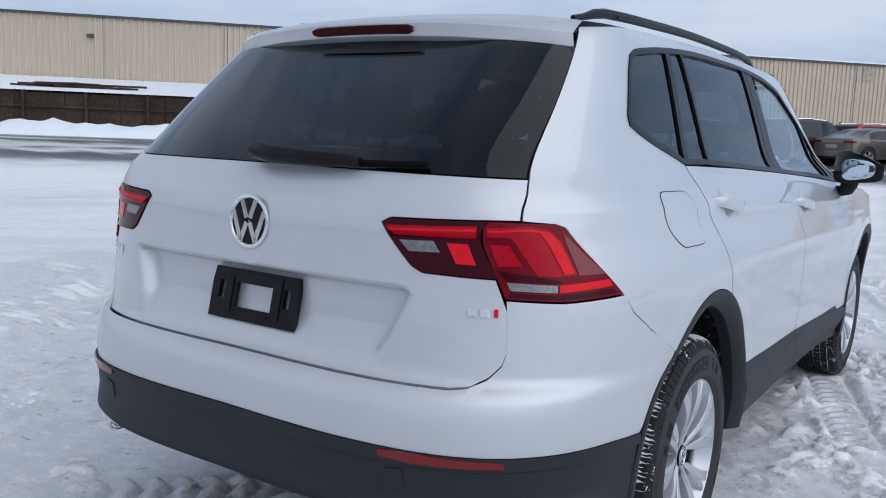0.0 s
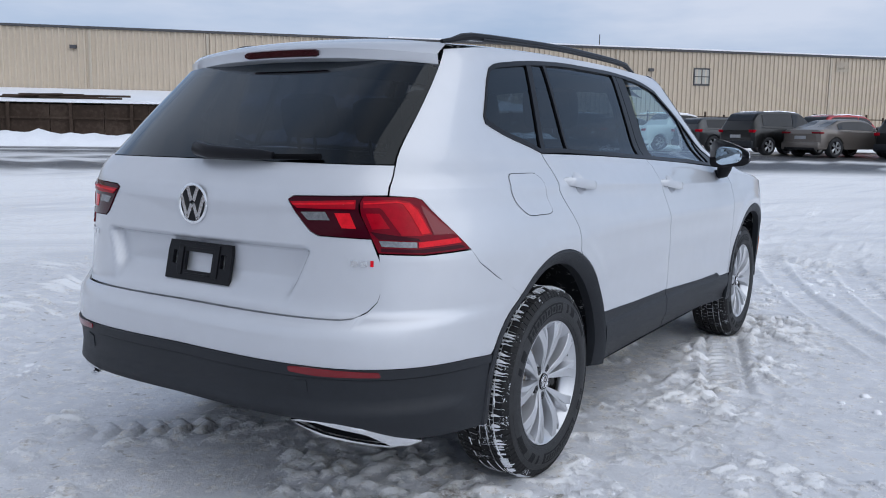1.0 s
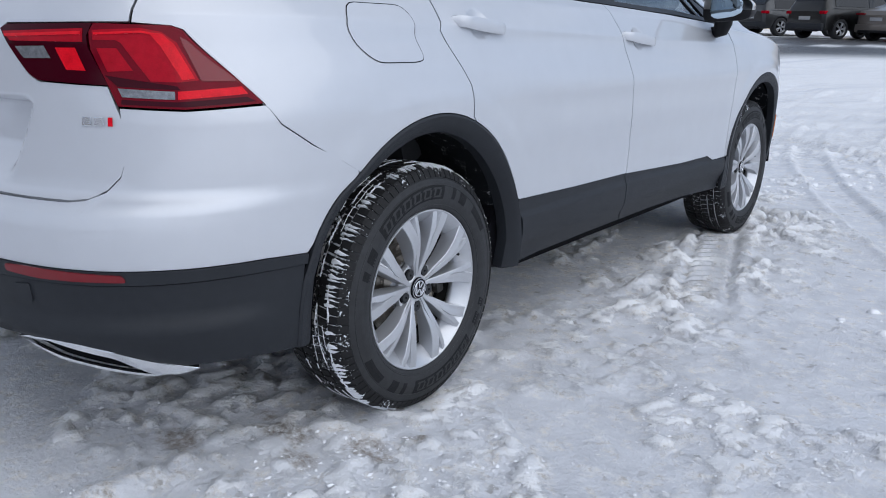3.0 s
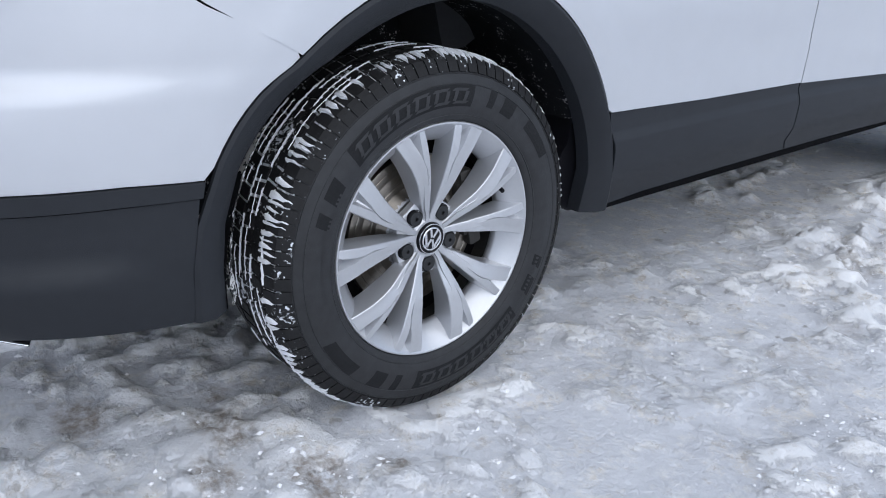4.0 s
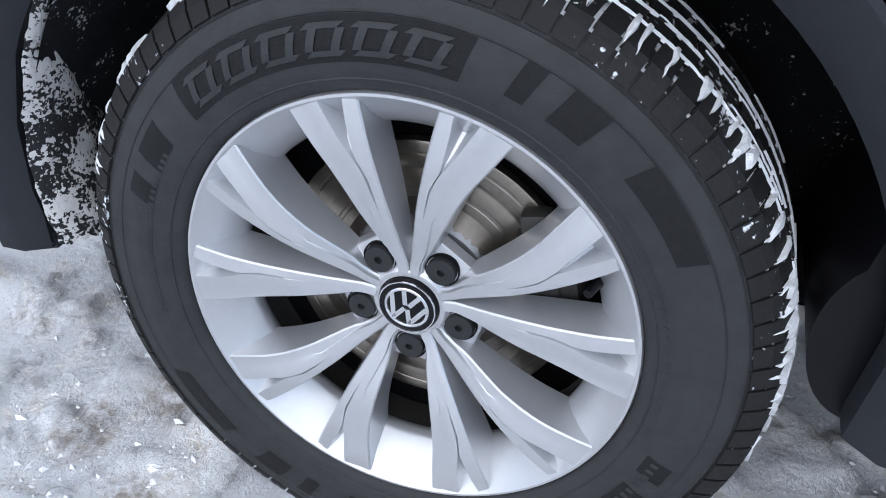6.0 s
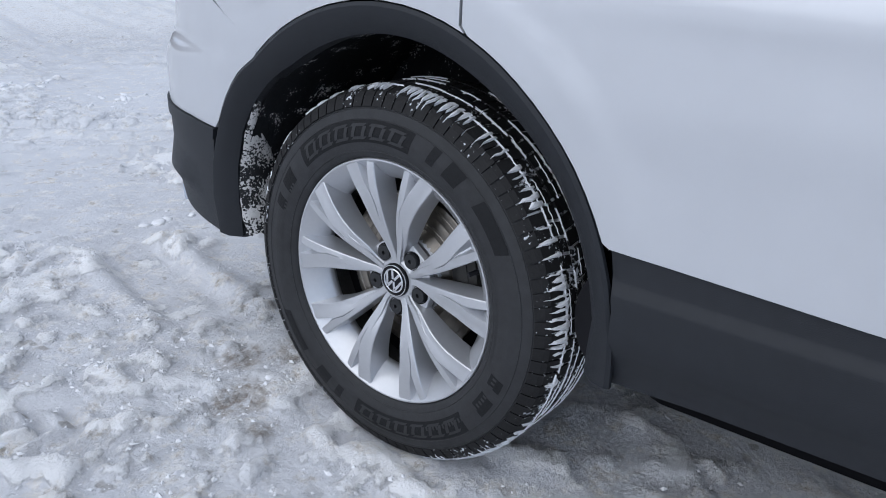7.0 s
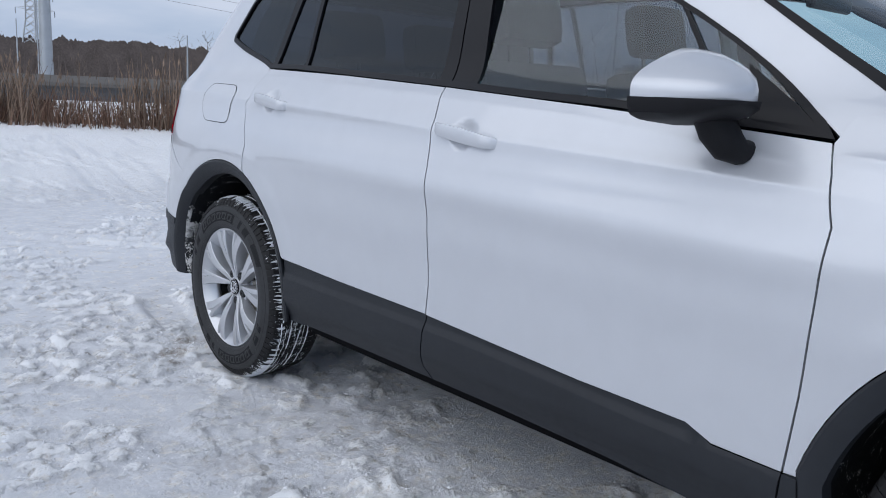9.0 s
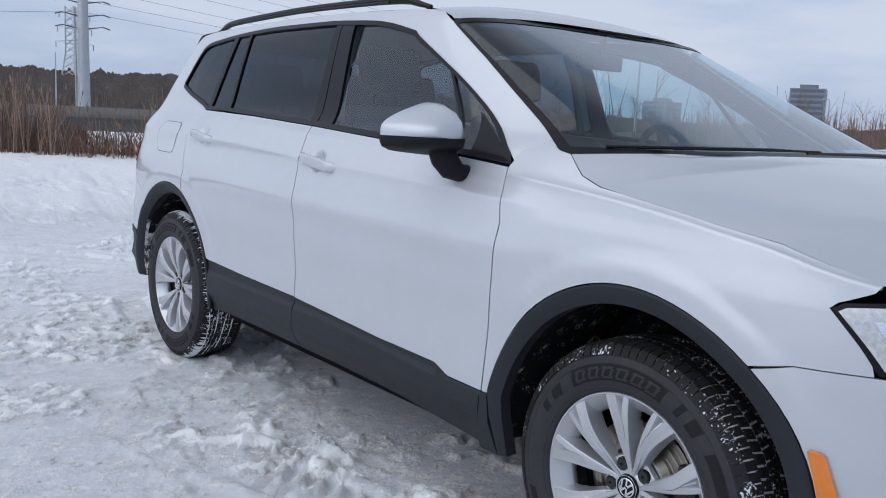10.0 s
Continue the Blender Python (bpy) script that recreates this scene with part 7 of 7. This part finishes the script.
    build("rear_window", vs, [(2 * i, 2 * i + 1, 2 * i + 3, 2 * i + 2) for i in range(5)], DARKGLASS, car)
    for sd in (1, -1):
        bm = bmesh.new()
        box(bm, (sd * (.50 if kind == 'sedan' else .66), -.012, .86), (sd * .90, .20, .93 if kind == 'sedan' else .97), .02)
        part("tail_lamp", bm, BRAKE3 if kind == 'sedan' else RED, car)
    bm = bmesh.new()
    box(bm, (-.86, -.05, .28), (.86, .25, .55), .05)
    part("rear_bumper", bm, paint if kind == "sedan" else CLAD, car, shade=True)
    bm = bmesh.new()
    box(bm, (-.70, -.058, .26), (.70, .0, .36), .02)
    part("rear_skirt", bm, TRIM, car, shade=True)
    bm = bmesh.new()
    box(bm, (-.26, -.020, .66), (.26, .03, .78), .004)
    part("number_plate", bm, ALLOY2, car, "blank number plate")
    if kind in ("suv", "pickup"):
        for sd in (1, -1):
            bm = bmesh.new()
            tube(bm, [(sd * .60, .75, 1.66), (sd * .60, 1.6, 1.70), (sd * .58, 2.5, 1.66)], .022, 6)
            part("roof_rail", bm, CHROME, car)
    for sd in (1, -1):
        for c in (cut0, cut1):
            wh = new("wheel")
            wh.parent = car
            wh.matrix_basis = pose(sd * .80, c, .355, 0, 0, 0 if sd > 0 else 180)
            bm = bmesh.new()
            lathe(bm, [(-.12, .22), (-.14, .33), (-.10, .355), (.09, .355), (.13, .33), (.13, .25), (.115, .235)], 24)
            part("tyre", bm, RUBBER, wh, shade=True)
            bm = bmesh.new()
            lathe(bm, [(.116, .238), (.105, .225), (.04, .215)], 24)
            for k in range(5):
                a = 2 * math.pi * k / 5
                for e in (-.16, .16):
                    d, f2 = Vector((0, math.cos(a), math.sin(a))), Vector((0, math.cos(a + e), math.sin(a + e)))
                    rod(bm, Vector((.095, 0, 0)) + d * .03, Vector((.108, 0, 0)) + f2 * .225, .020, seg=5)
            part("rim", bm, ALLOY, wh, shade=True)
            bm = bmesh.new()
            lathe(bm, [(.03, .22), (.02, .01)], 20)
            part("brake", bm, GAP, wh)
        bm = bmesh.new()
        superblob(bm, (sd * 1.02, {"suv": 3.0, "sedan": 2.85, "pickup": 3.1, "hatch": 2.7}[kind], 1.08), (.10, .09, .07), 2.6, 12, 8)
        part("door_mirror", bm, paint, car, shade=True)
    return car


DARKGLASS = material("dark_car_glass", (.010, .012, .016), .1, 0, 0, .3)


def paint_of(name, col, metal=.4):
    return material(name, col, .3, metal, .3, vary=.05, scale=2)


DARKGREY, SILVER, REDP, WHITEP, GRAPH, NAVY = (paint_of("dark_grey_paint", (.009, .0095, .010)), paint_of("bronze_silver_paint", (.150, .132, .118)), paint_of("red_paint", (.35, .02, .025)),
                                             paint_of("white_paint", (.78, .79, .8), .0), paint_of("graphite_paint", (.045, .047, .050)), paint_of("dark_blue_paint", (.03, .035, .055)))
parked_car("parked_suv", "dark grey SUV parked on wet asphalt", -6.5, 31.3, DARKGREY, "suv", -30)
parked_car("parked_sedan", "bronze-silver sedan parked beside a dark SUV", -4.1, 31.1, SILVER, "sedan", -32)
parked_car("parked_suv", "red SUV parked behind the sedan", -5.0, 37.6, REDP, "suv", -33)
parked_car("parked_pickup", "white pickup with black arches", -11.9, 34.6, WHITEP, "pickup", -35)
parked_car("parked_hatchback", "graphite hatchback beside a white pickup", -9.4, 34.2, GRAPH, "hatch", -33)
parked_car("parked_hatchback", "graphite hatchback in the back row", -14.6, 36.4, GRAPH, "hatch", -35)
parked_car("parked_suv", "dark blue SUV in the back row", -17.2, 37.0, NAVY, "suv", -36)
parked_car("parked_sedan", "graphite sedan at the end of the row", -1.0, 36.5, GRAPH, "sedan", -33)
parked_car("parked_suv", "dark grey SUV at the end of the row", -1.0, 31.6, DARKGREY, "suv", -31)

# ---- reed side ----
REED = material("dry_reed", (.215, .150, .108), .85, vary=.3, scale=3, islands=.45)
BRUSH = material("red_brown_brush", (.155, .09, .062), .9, vary=.25, scale=2, islands=.5)
BARK = material("bare_winter_woods", (.118, .094, .083), .95, vary=.4, scale=.35, islands=.12)
BARK2 = material("grey_bare_twigs", (.11, .085, .07), .95, vary=.25, scale=.3, islands=.4)
PINE = material("dark_pine", (.016, .022, .018), .9, vary=.3, scale=1, islands=.4)
CONCRETE = material("grey_concrete", (.185, .172, .158), .85, vary=.12, scale=1.5, bump=.3, bump_scale=10)
GALV = material("galvanised_steel", (.40, .42, .44), .5, .6, vary=.1, scale=1)
WIRE = material("dark_wire", (.10, .10, .11), .6)


def stalk(vs, fs, p, h, lean, w, plume=0.0, rnd=None):
    a = rnd.uniform(0, 6.28)
    dx, dy = math.cos(a) * w, math.sin(a) * w
    top = (p[0] + lean[0], p[1] + lean[1], p[2] + h)
    mid = (p[0] + lean[0] * .35, p[1] + lean[1] * .35, p[2] + h * .55)
    o = len(vs)
    vs += [(p[0] - dx, p[1] - dy, p[2]), (p[0] + dx, p[1] + dy, p[2]), (mid[0] + dx * .8, mid[1] + dy * .8, mid[2]), (mid[0] - dx * .8, mid[1] - dy * .8, mid[2]), (top[0] + dx * .3, top[1] + dy * .3, top[2]), (top[0] - dx * .3, top[1] - dy * .3, top[2])]
    fs += [(o, o + 1, o + 2, o + 3), (o + 3, o + 2, o + 4, o + 5)]
    if plume:
        o = len(vs)
        pw = plume * .16
        vs += [(top[0] - dx * .5, top[1] - dy * .5, top[2] - plume), (top[0] + math.cos(a) * pw, top[1] + math.sin(a) * pw, top[2] - plume * .6), (top[0] + lean[0] * .1, top[1] + lean[1] * .1, top[2] + plume * .2), (top[0] - math.cos(a) * pw, top[1] - math.sin(a) * pw, top[2] - plume * .5)]
        fs += [(o, o + 1, o + 2, o + 3)]


def along(line, t):
    d = [math.hypot(b[0] - a[0], b[1] - a[1]) for a, b in zip(line, line[1:])]
    t *= sum(d)
    for (a, b), q in zip(zip(line, line[1:]), d):
        if t <= q:
            return a[0] + (b[0] - a[0]) * t / q, a[1] + (b[1] - a[1]) * t / q
        t -= q
    return line[-1]


rs = np.random.RandomState(5)
vs, fs, vb, fb = [], [], [], []
LINE = [(8, -27), (-2, -18.2), (-7, -13.6), (-14, -11.5)]
for k in range(7000):
    t = rs.rand()
    x, y = along(LINE, t)
    off = .3 + 3.6 * rs.rand()**1.3
    dx, dy = -.70, -.71
    x, y = x + dx * off + rs.uniform(-.3, .3), y + dy * off + rs.uniform(-.3, .3)
    dens = float(fbm(np.array([x]), np.array([y]), .5, 3, 7.7)[0])
    if dens < .42 and rs.rand() < .8:
        continue
    z = float(lie(np.array(x), np.array(y))) - .03
    h = (.45 + 1.0 * rs.rand()) * (.55 + 1.25 * dens) + max(0, -z) * .8
    stalk(vs, fs, (x, y, z), h, (rs.normal(0, .22), rs.normal(0, .22)), .008 + .008 * rs.rand(), .15 * (rs.rand() < .4), rs)
for k in range(6000):
    t = rs.rand()
    x, y = along(LINE, t)
    off = .15 + 2.6 * rs.rand()
    x, y = x - .70 * off + rs.uniform(-.3, .3), y - .71 * off + rs.uniform(-.3, .3)
    z = float(lie(np.array(x), np.array(y))) - .03
    stalk(vb, fb, (x, y, z), rs.uniform(.2, .85), (rs.normal(0, .26), rs.normal(0, .26)), .010, 0, rs)
tagged(build("reeds", vs, fs, REED), "dry tan reeds along the snowy edge", "reeds", kind="stuff")
tagged(build("brush", vb, fb, BRUSH), "low red-brown brush under the reeds", "bushes", kind="stuff")

# road bridge behind the reeds
bridge = tagged(thing("road_bridge"), "grey concrete road bridge behind the reeds", "bridge")
B0, B1 = Vector((45, -75.5, 0)), Vector((-62, -38, 0))
bd = (B1 - B0).normalized()
bn = Vector((bd.y, -bd.x, 0))
if bn.y > 0:
    bn = -bn


def bridge_box(name, s0, s1, n0, n1, z0, z1, mat, label=""):
    bm = bmesh.new()
    q = [bm.verts.new(B0 + bd * s_ + bn * n + Vector((0, 0, z))) for z in (z0, z1) for s_, n in ((s0, n0), (s1, n0), (s1, n1), (s0, n1))]
    for f in ((0, 3, 2, 1), (4, 5, 6, 7), (0, 1, 5, 4), (1, 2, 6, 5), (2, 3, 7, 6), (3, 0, 4, 7)):
        bm.faces.new([q[i] for i in f])
    bmesh.ops.recalc_face_normals(bm, faces=bm.faces)
    return part(name, bm, mat, bridge, label)


LB = (B1 - B0).length
bridge_box("deck", 0, LB, 0, 9, .35, .62, CONCRETE)
# girder's shade below the deck is put into a darker grey
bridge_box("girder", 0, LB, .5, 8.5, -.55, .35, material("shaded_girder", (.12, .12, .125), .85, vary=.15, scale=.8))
bridge_box("parapet", 0, LB, -.1, .2, .55, 1.02, CONCRETE, "pale concrete parapet")
for k in range(12):
    bridge_box("pier", 5 + k * 9.4, 6.2 + k * 9.4, 1.0, 8, -3.2, -.5, CONCRETE)
# near-black blocks added in place of the shade under the deck
for k in range(5):
    bridge_box("under_deck_shade", 12 + k * 22, 19 + k * 22, 1.5, 8.5, -3.2, -.55, GAP)
bridge_box("low_wall", 20, LB, -14, -13.6, -3.0, -1.15, CONCRETE, "pale low concrete wall")


def bare_tree(vs, fs, x, y, z, h, rnd, spread=.32, twigs=26):
    def limb(a, b, w0, w1):
        d = b - a
        s_ = d.cross(Vector((rnd.normal(), rnd.normal(), rnd.normal()))).normalized()
        t_ = d.cross(s_).normalized()
        o = len(vs)
        for p, w in ((a, w0), (b, w1)):
            for k in range(3):
                c, q = math.cos(2.094 * k), math.sin(2.094 * k)
                v = p + (s_ * c + t_ * q) * w
                vs.append((v.x, v.y, v.z))
        for k in range(3):
            fs.append((o + k, o + (k + 1) % 3, o + 3 + (k + 1) % 3, o + 3 + k))
    base = Vector((x, y, z))
    top = base + Vector((rnd.normal(0, .05) * h, rnd.normal(0, .05) * h, h * .8))
    limb(base, top, h * .012, h * .004)
    for k in range(twigs):
        t = .25 + .75 * rnd.rand()
        a = base.lerp(top, t)
        ang = rnd.uniform(0, 6.283)
        ln = h * spread * (1.15 - .6 * t) * rnd.uniform(.5, 1.1)
        b = a + Vector((math.cos(ang) * ln * .75, math.sin(ang) * ln * .75, ln * rnd.uniform(.5, 1.1)))
        limb(a, b, h * .0035, h * .0015)
        for j in range(3):
            c = a.lerp(b, rnd.uniform(.4, 1))
            e = c + Vector((rnd.normal(0, .10) * h, rnd.normal(0, .10) * h, rnd.uniform(.02, .16) * h))
            limb(c, e, h * .0018, h * .0008)


# woods along the skyline: three ranks of bare crowns with twigs standing out of them
rs = np.random.RandomState(9)
vs, fs = [], []
for d, top in ((238, 10.6), (208, 8.6), (180, 6.6)):
    az = np.radians(np.arange(174, 412, .045))
    crowns = fbm(az * 22, az * 0 + d, 1.0, 2, 2.0)
    clump = fbm(az * 130, az * 0 + d * .7, 1.0, 2, 4.0)
    hh = top * (.60 + .48 * crowns + .26 * clump) * (.45 + .55 * smooth(216, 238, np.degrees(az)) - .35 * smooth(302, 312, np.degrees(az))) + rs.normal(0, .16, len(az))
    for a, h in zip(az, hh):
        x, y = d * math.cos(a), d * math.sin(a)
        jit = d
        vs += [(x, y, -3.0), (jit * math.cos(a), jit * math.sin(a), h * .6), (x, y, float(h))]
        if len(vs) > 3 and a > az[0]:
            o = len(vs) - 6
            fs += [(o, o + 3, o + 4, o + 1), (o + 1, o + 4, o + 5, o + 2)]
    for k in range(700):
        a, q = rs.uniform(az[0], az[-1]), rs.uniform(.10, .24)
        x, y = (d - 2) * math.cos(a), (d - 2) * math.sin(a)
        h = top * rs.uniform(.7, 1.0)
        tx, ty = -math.sin(a) * q, math.cos(a) * q
        ln = rs.normal(0, .8)
        o = len(vs)
        vs += [(x - tx, y - ty, 0), (x + tx, y + ty, 0), (x + ln * tx * 4, y + ln * ty * 4, h)]
        fs.append((o, o + 1, o + 2))
tagged(build("woods", vs, fs, BARK), "dark brown leafless woods on the skyline", "trees", kind="stuff")
vs, fs = [], []
for k in range(170):
    az = rs.uniform(math.radians(178), math.radians(300))
    d = rs.uniform(120, 190)
    x, y = d * math.cos(az), d * math.sin(az)
    if past_reeds(np.array(x), np.array(y)) < 30:
        continue
    bare_tree(vs, fs, x, y, float(lie(np.array(x), np.array(y))) - .2, rs.uniform(6, 11) * d / 170, rs, twigs=14)
tagged(build("woodland_edge", vs, fs, BARK2), "grey leafless trees at the wood's edge", "trees", kind="stuff")
for x, y, h in ((-96, -150, 12), (-120, -140, 11), (-128, -136, 9.5)):
    tree = tagged(thing("pine_tree", (x, y, 0)), "dark pine standing out of bare woods", "tree")
    z = float(lie(np.array(x), np.array(y)))
    tree.location.z = z
    bm = bmesh.new()
    rod(bm, (0, 0, 0), (0, 0, h), .25, .05, 6)
    part("trunk", bm, BARK, tree)
    vs, fs = [], []
    for k in range(420):
        t = rs.rand()**.8
        zz = h * (.35 + .65 * t)
        r = (1 - t) * 2.4 + .3
        a = rs.uniform(0, 6.283)
        p = Vector((math.cos(a) * r * rs.rand()**.5, math.sin(a) * r * rs.rand()**.5, zz))
        o = len(vs)
        for j in range(3):
            q = p + Vector((rs.normal(0, .45), rs.normal(0, .45), rs.normal(0, .25)))
            vs.append(tuple(q))
        fs.append((o, o + 1, o + 2))
    build("crown", vs, fs, PINE, tree)
# shrubs on the far side of the lot
vs, fs = [], []
for k in range(420):
    t = rs.rand()
    x, y = along([(-14, -13.5), (-60, -26), (-150, -49)], t)
    off = rs.uniform(2, 30)
    x, y = x - .3 * off, y - .95 * off
    bare_tree(vs, fs, x, y, float(lie(np.array(x), np.array(y))) - .1, rs.uniform(1.6, 5.2), rs, .5, 9)
tagged(build("shrubs", vs, fs, BRUSH), "red-brown leafless shrubs at the lot's edge", "bushes", kind="stuff")
vs, fs = [], []
for k in range(900):
    x, y = along([(-20, -16), (-60, -27), (-170, -56)], rs.rand())
    x, y = x + rs.normal(0, 3), y - rs.uniform(4, 40)
    z = float(lie(np.array(x), np.array(y)))
    stalk(vs, fs, (x, y, z), rs.uniform(2.0, 5.5), (rs.normal(0, .6), rs.normal(0, .6)), .035, 0, rs)
tagged(build("thicket", vs, fs, BARK2), "tangled grey-brown thicket", "bushes", kind="stuff")

# lattice tower, steel pole, wires, lamp posts
def lattice(x, y, h, w0, w1):
    tw = tagged(thing("lattice_tower", (x, y, -1.5), 25), "galvanised lattice power tower", "power tower")
    wd = lambda t: w0 + (w1 - w0) * min(1, t * 1.7)
    N = 14
    for sx, sy in ((1, 1), (1, -1), (-1, 1), (-1, -1)):
        bm = bmesh.new()
        tube(bm, [(sx * wd(i / N) / 2, sy * wd(i / N) / 2, h * i / N) for i in range(N + 1)], .16, 4)
        part("leg", bm, GALV, tw)
    for face in range(4):
        bm = bmesh.new()
        c, s_ = math.cos(face * math.pi / 2), math.sin(face * math.pi / 2)
        for i in range(N):
            a, b = wd(i / N) / 2, wd((i + 1) / N) / 2
            for e in (1, -1):
                p, q = (e * a, a), (-e * b, b)
                rod(bm, (p[0] * c - p[1] * s_, p[0] * s_ + p[1] * c, h * i / N), (q[0] * c - q[1] * s_, q[0] * s_ + q[1] * c, h * (i + 1) / N), .08, seg=4)
        part("bracing", bm, GALV, tw)
    for z, ln in ((.66, 5.5), (.80, 5.0), (.93, 4.5)):
        bm = bmesh.new()
        for e in (1, -1):
            tube(bm, [(0, 0, h * z + .9), (e * ln, 0, h * z + .2), (0, 0, h * z - .2)], .11, 4)
            rod(bm, (e * ln, 0, h * z + .2), (e * ln, 0, h * z - 1.2), .12, seg=5)
        part("cross_arm", bm, GALV, tw)


lattice(-60.5, -217, 25.5, 6.4, 3.0)
mono = tagged(thing("steel_pole", (-37, -130.5, -1.5)), "tall tapered galvanised steel power pole", "power pole")
bm = bmesh.new()
rod(bm, (0, 0, 0), (0, 0, 32), .95, .55, 16)
part("shaft", bm, GALV, mono, shade=True)
for z in (13.5, 15.3, 17.2, 19.5):
    for e in (1, -1):
        bm = bmesh.new()
        tube(bm, [(0, 0, z), (e * 2.6, e * -.8, z + .5)], [.14, .06], 5)
        rod(bm, (e * 2.6, e * -.8, z + .5), (e * 3.6, e * -1.1, z + .2), .10, seg=5)
        part("insulator_arm", bm, WIRE, mono)
bm = bmesh.new()
rod(bm, (1.2, .3, 0), (1.2, .3, 14), .10, .08, 6)
part("conduit", bm, GALV, mono)
for k, (z, rz) in enumerate(((14.5, 1), (16.2, 1), (18.0, 1), (20.2, 1), (22.5, 1), (24.5, 1), (26.5, 1))):
    for tgt in ((-560 - 20 * (k % 2), -340, 14 + 2.6 * k),) + (((120, -190, 17 + 2 * k),) if k % 2 == 0 else ()):
        a, b = Vector((-37, -130.5, z)), Vector(tgt)
        bm = bmesh.new()
        tube(bm, [tuple(a.lerp(b, t) - Vector((0, 0, 4 * (1 - (2 * t - 1)**2)))) for t in np.linspace(0, 1, 15).tolist()], .03, 4)
        wire = part("power_line", bm, WIRE)
        tagged(wire, "sagging dark power line", "power line", "power lines")
def lamp_post(x, y, h, arm=True):
    lp = tagged(thing("street_lamp", (x, y, -1.6)), "grey street lamp on a slim pole", "street lamp", "street lamps")
    bm = bmesh.new()
    tube(bm, [(0, 0, 0), (0, 0, h - .6), (.15, 0, h - .15), (.6, 0, h), (1.5, 0, h + .05)] if arm else [(0, 0, 0), (0, 0, h * .3), (0, 0, h * .6), (0, 0, h * .9), (0, 0, h)], [.14, .10, .08, .07, .06], 7)
    part("pole", bm, GALV, lp, shade=True)
    if not arm:
        return
    bm = bmesh.new()
    box(bm, (1.4, -.15, h - .06), (2.1, .15, h + .08), .04)
    part("lamp_head", bm, GALV, lp)


lamp_post(-35, -79, 6.9, False), lamp_post(-28.2, -112, 9.0, False), lamp_post(-70.2, -54, 12.6), lamp_post(-130, -64, 9)

# far towers
TOWER = material("grey_blue_tower", (.16, .185, .22), .6, vary=.05, scale=.02)
TGLASS = material("tower_window", (.08, .10, .135), .3)
for cx, cy, wd, dp, hh, ang in ((-608, -326, 30, 24, 37, 25), (-560, -420, 26, 20, 24, 10), (-640, -250, 40, 22, 22, 35)):
    tb = tagged(thing("office_tower", (cx, cy, 0), ang), "distant grey-blue office tower", "building", "distant towers")
    bm = bmesh.new()
    box(bm, (-wd / 2, -dp / 2, -5), (wd / 2, dp / 2, hh))
    box(bm, (-wd / 4, -dp / 4, hh), (wd / 4, dp / 4, hh + 3))
    part("wall", bm, TOWER, tb)
    for fl in range(int(hh // 4)):
        for e in (0, 1):
            bm = bmesh.new()
            if e:
                box(bm, (wd / 2, -dp / 2 + 1, 2 + fl * 4), (wd / 2 + .15, dp / 2 - 1, 4.2 + fl * 4))
            else:
                box(bm, (-wd / 2 + 1, dp / 2, 2 + fl * 4), (wd / 2 - 1, dp / 2 + .15, 4.2 + fl * 4))
            part("window_band", bm, TGLASS, tb)
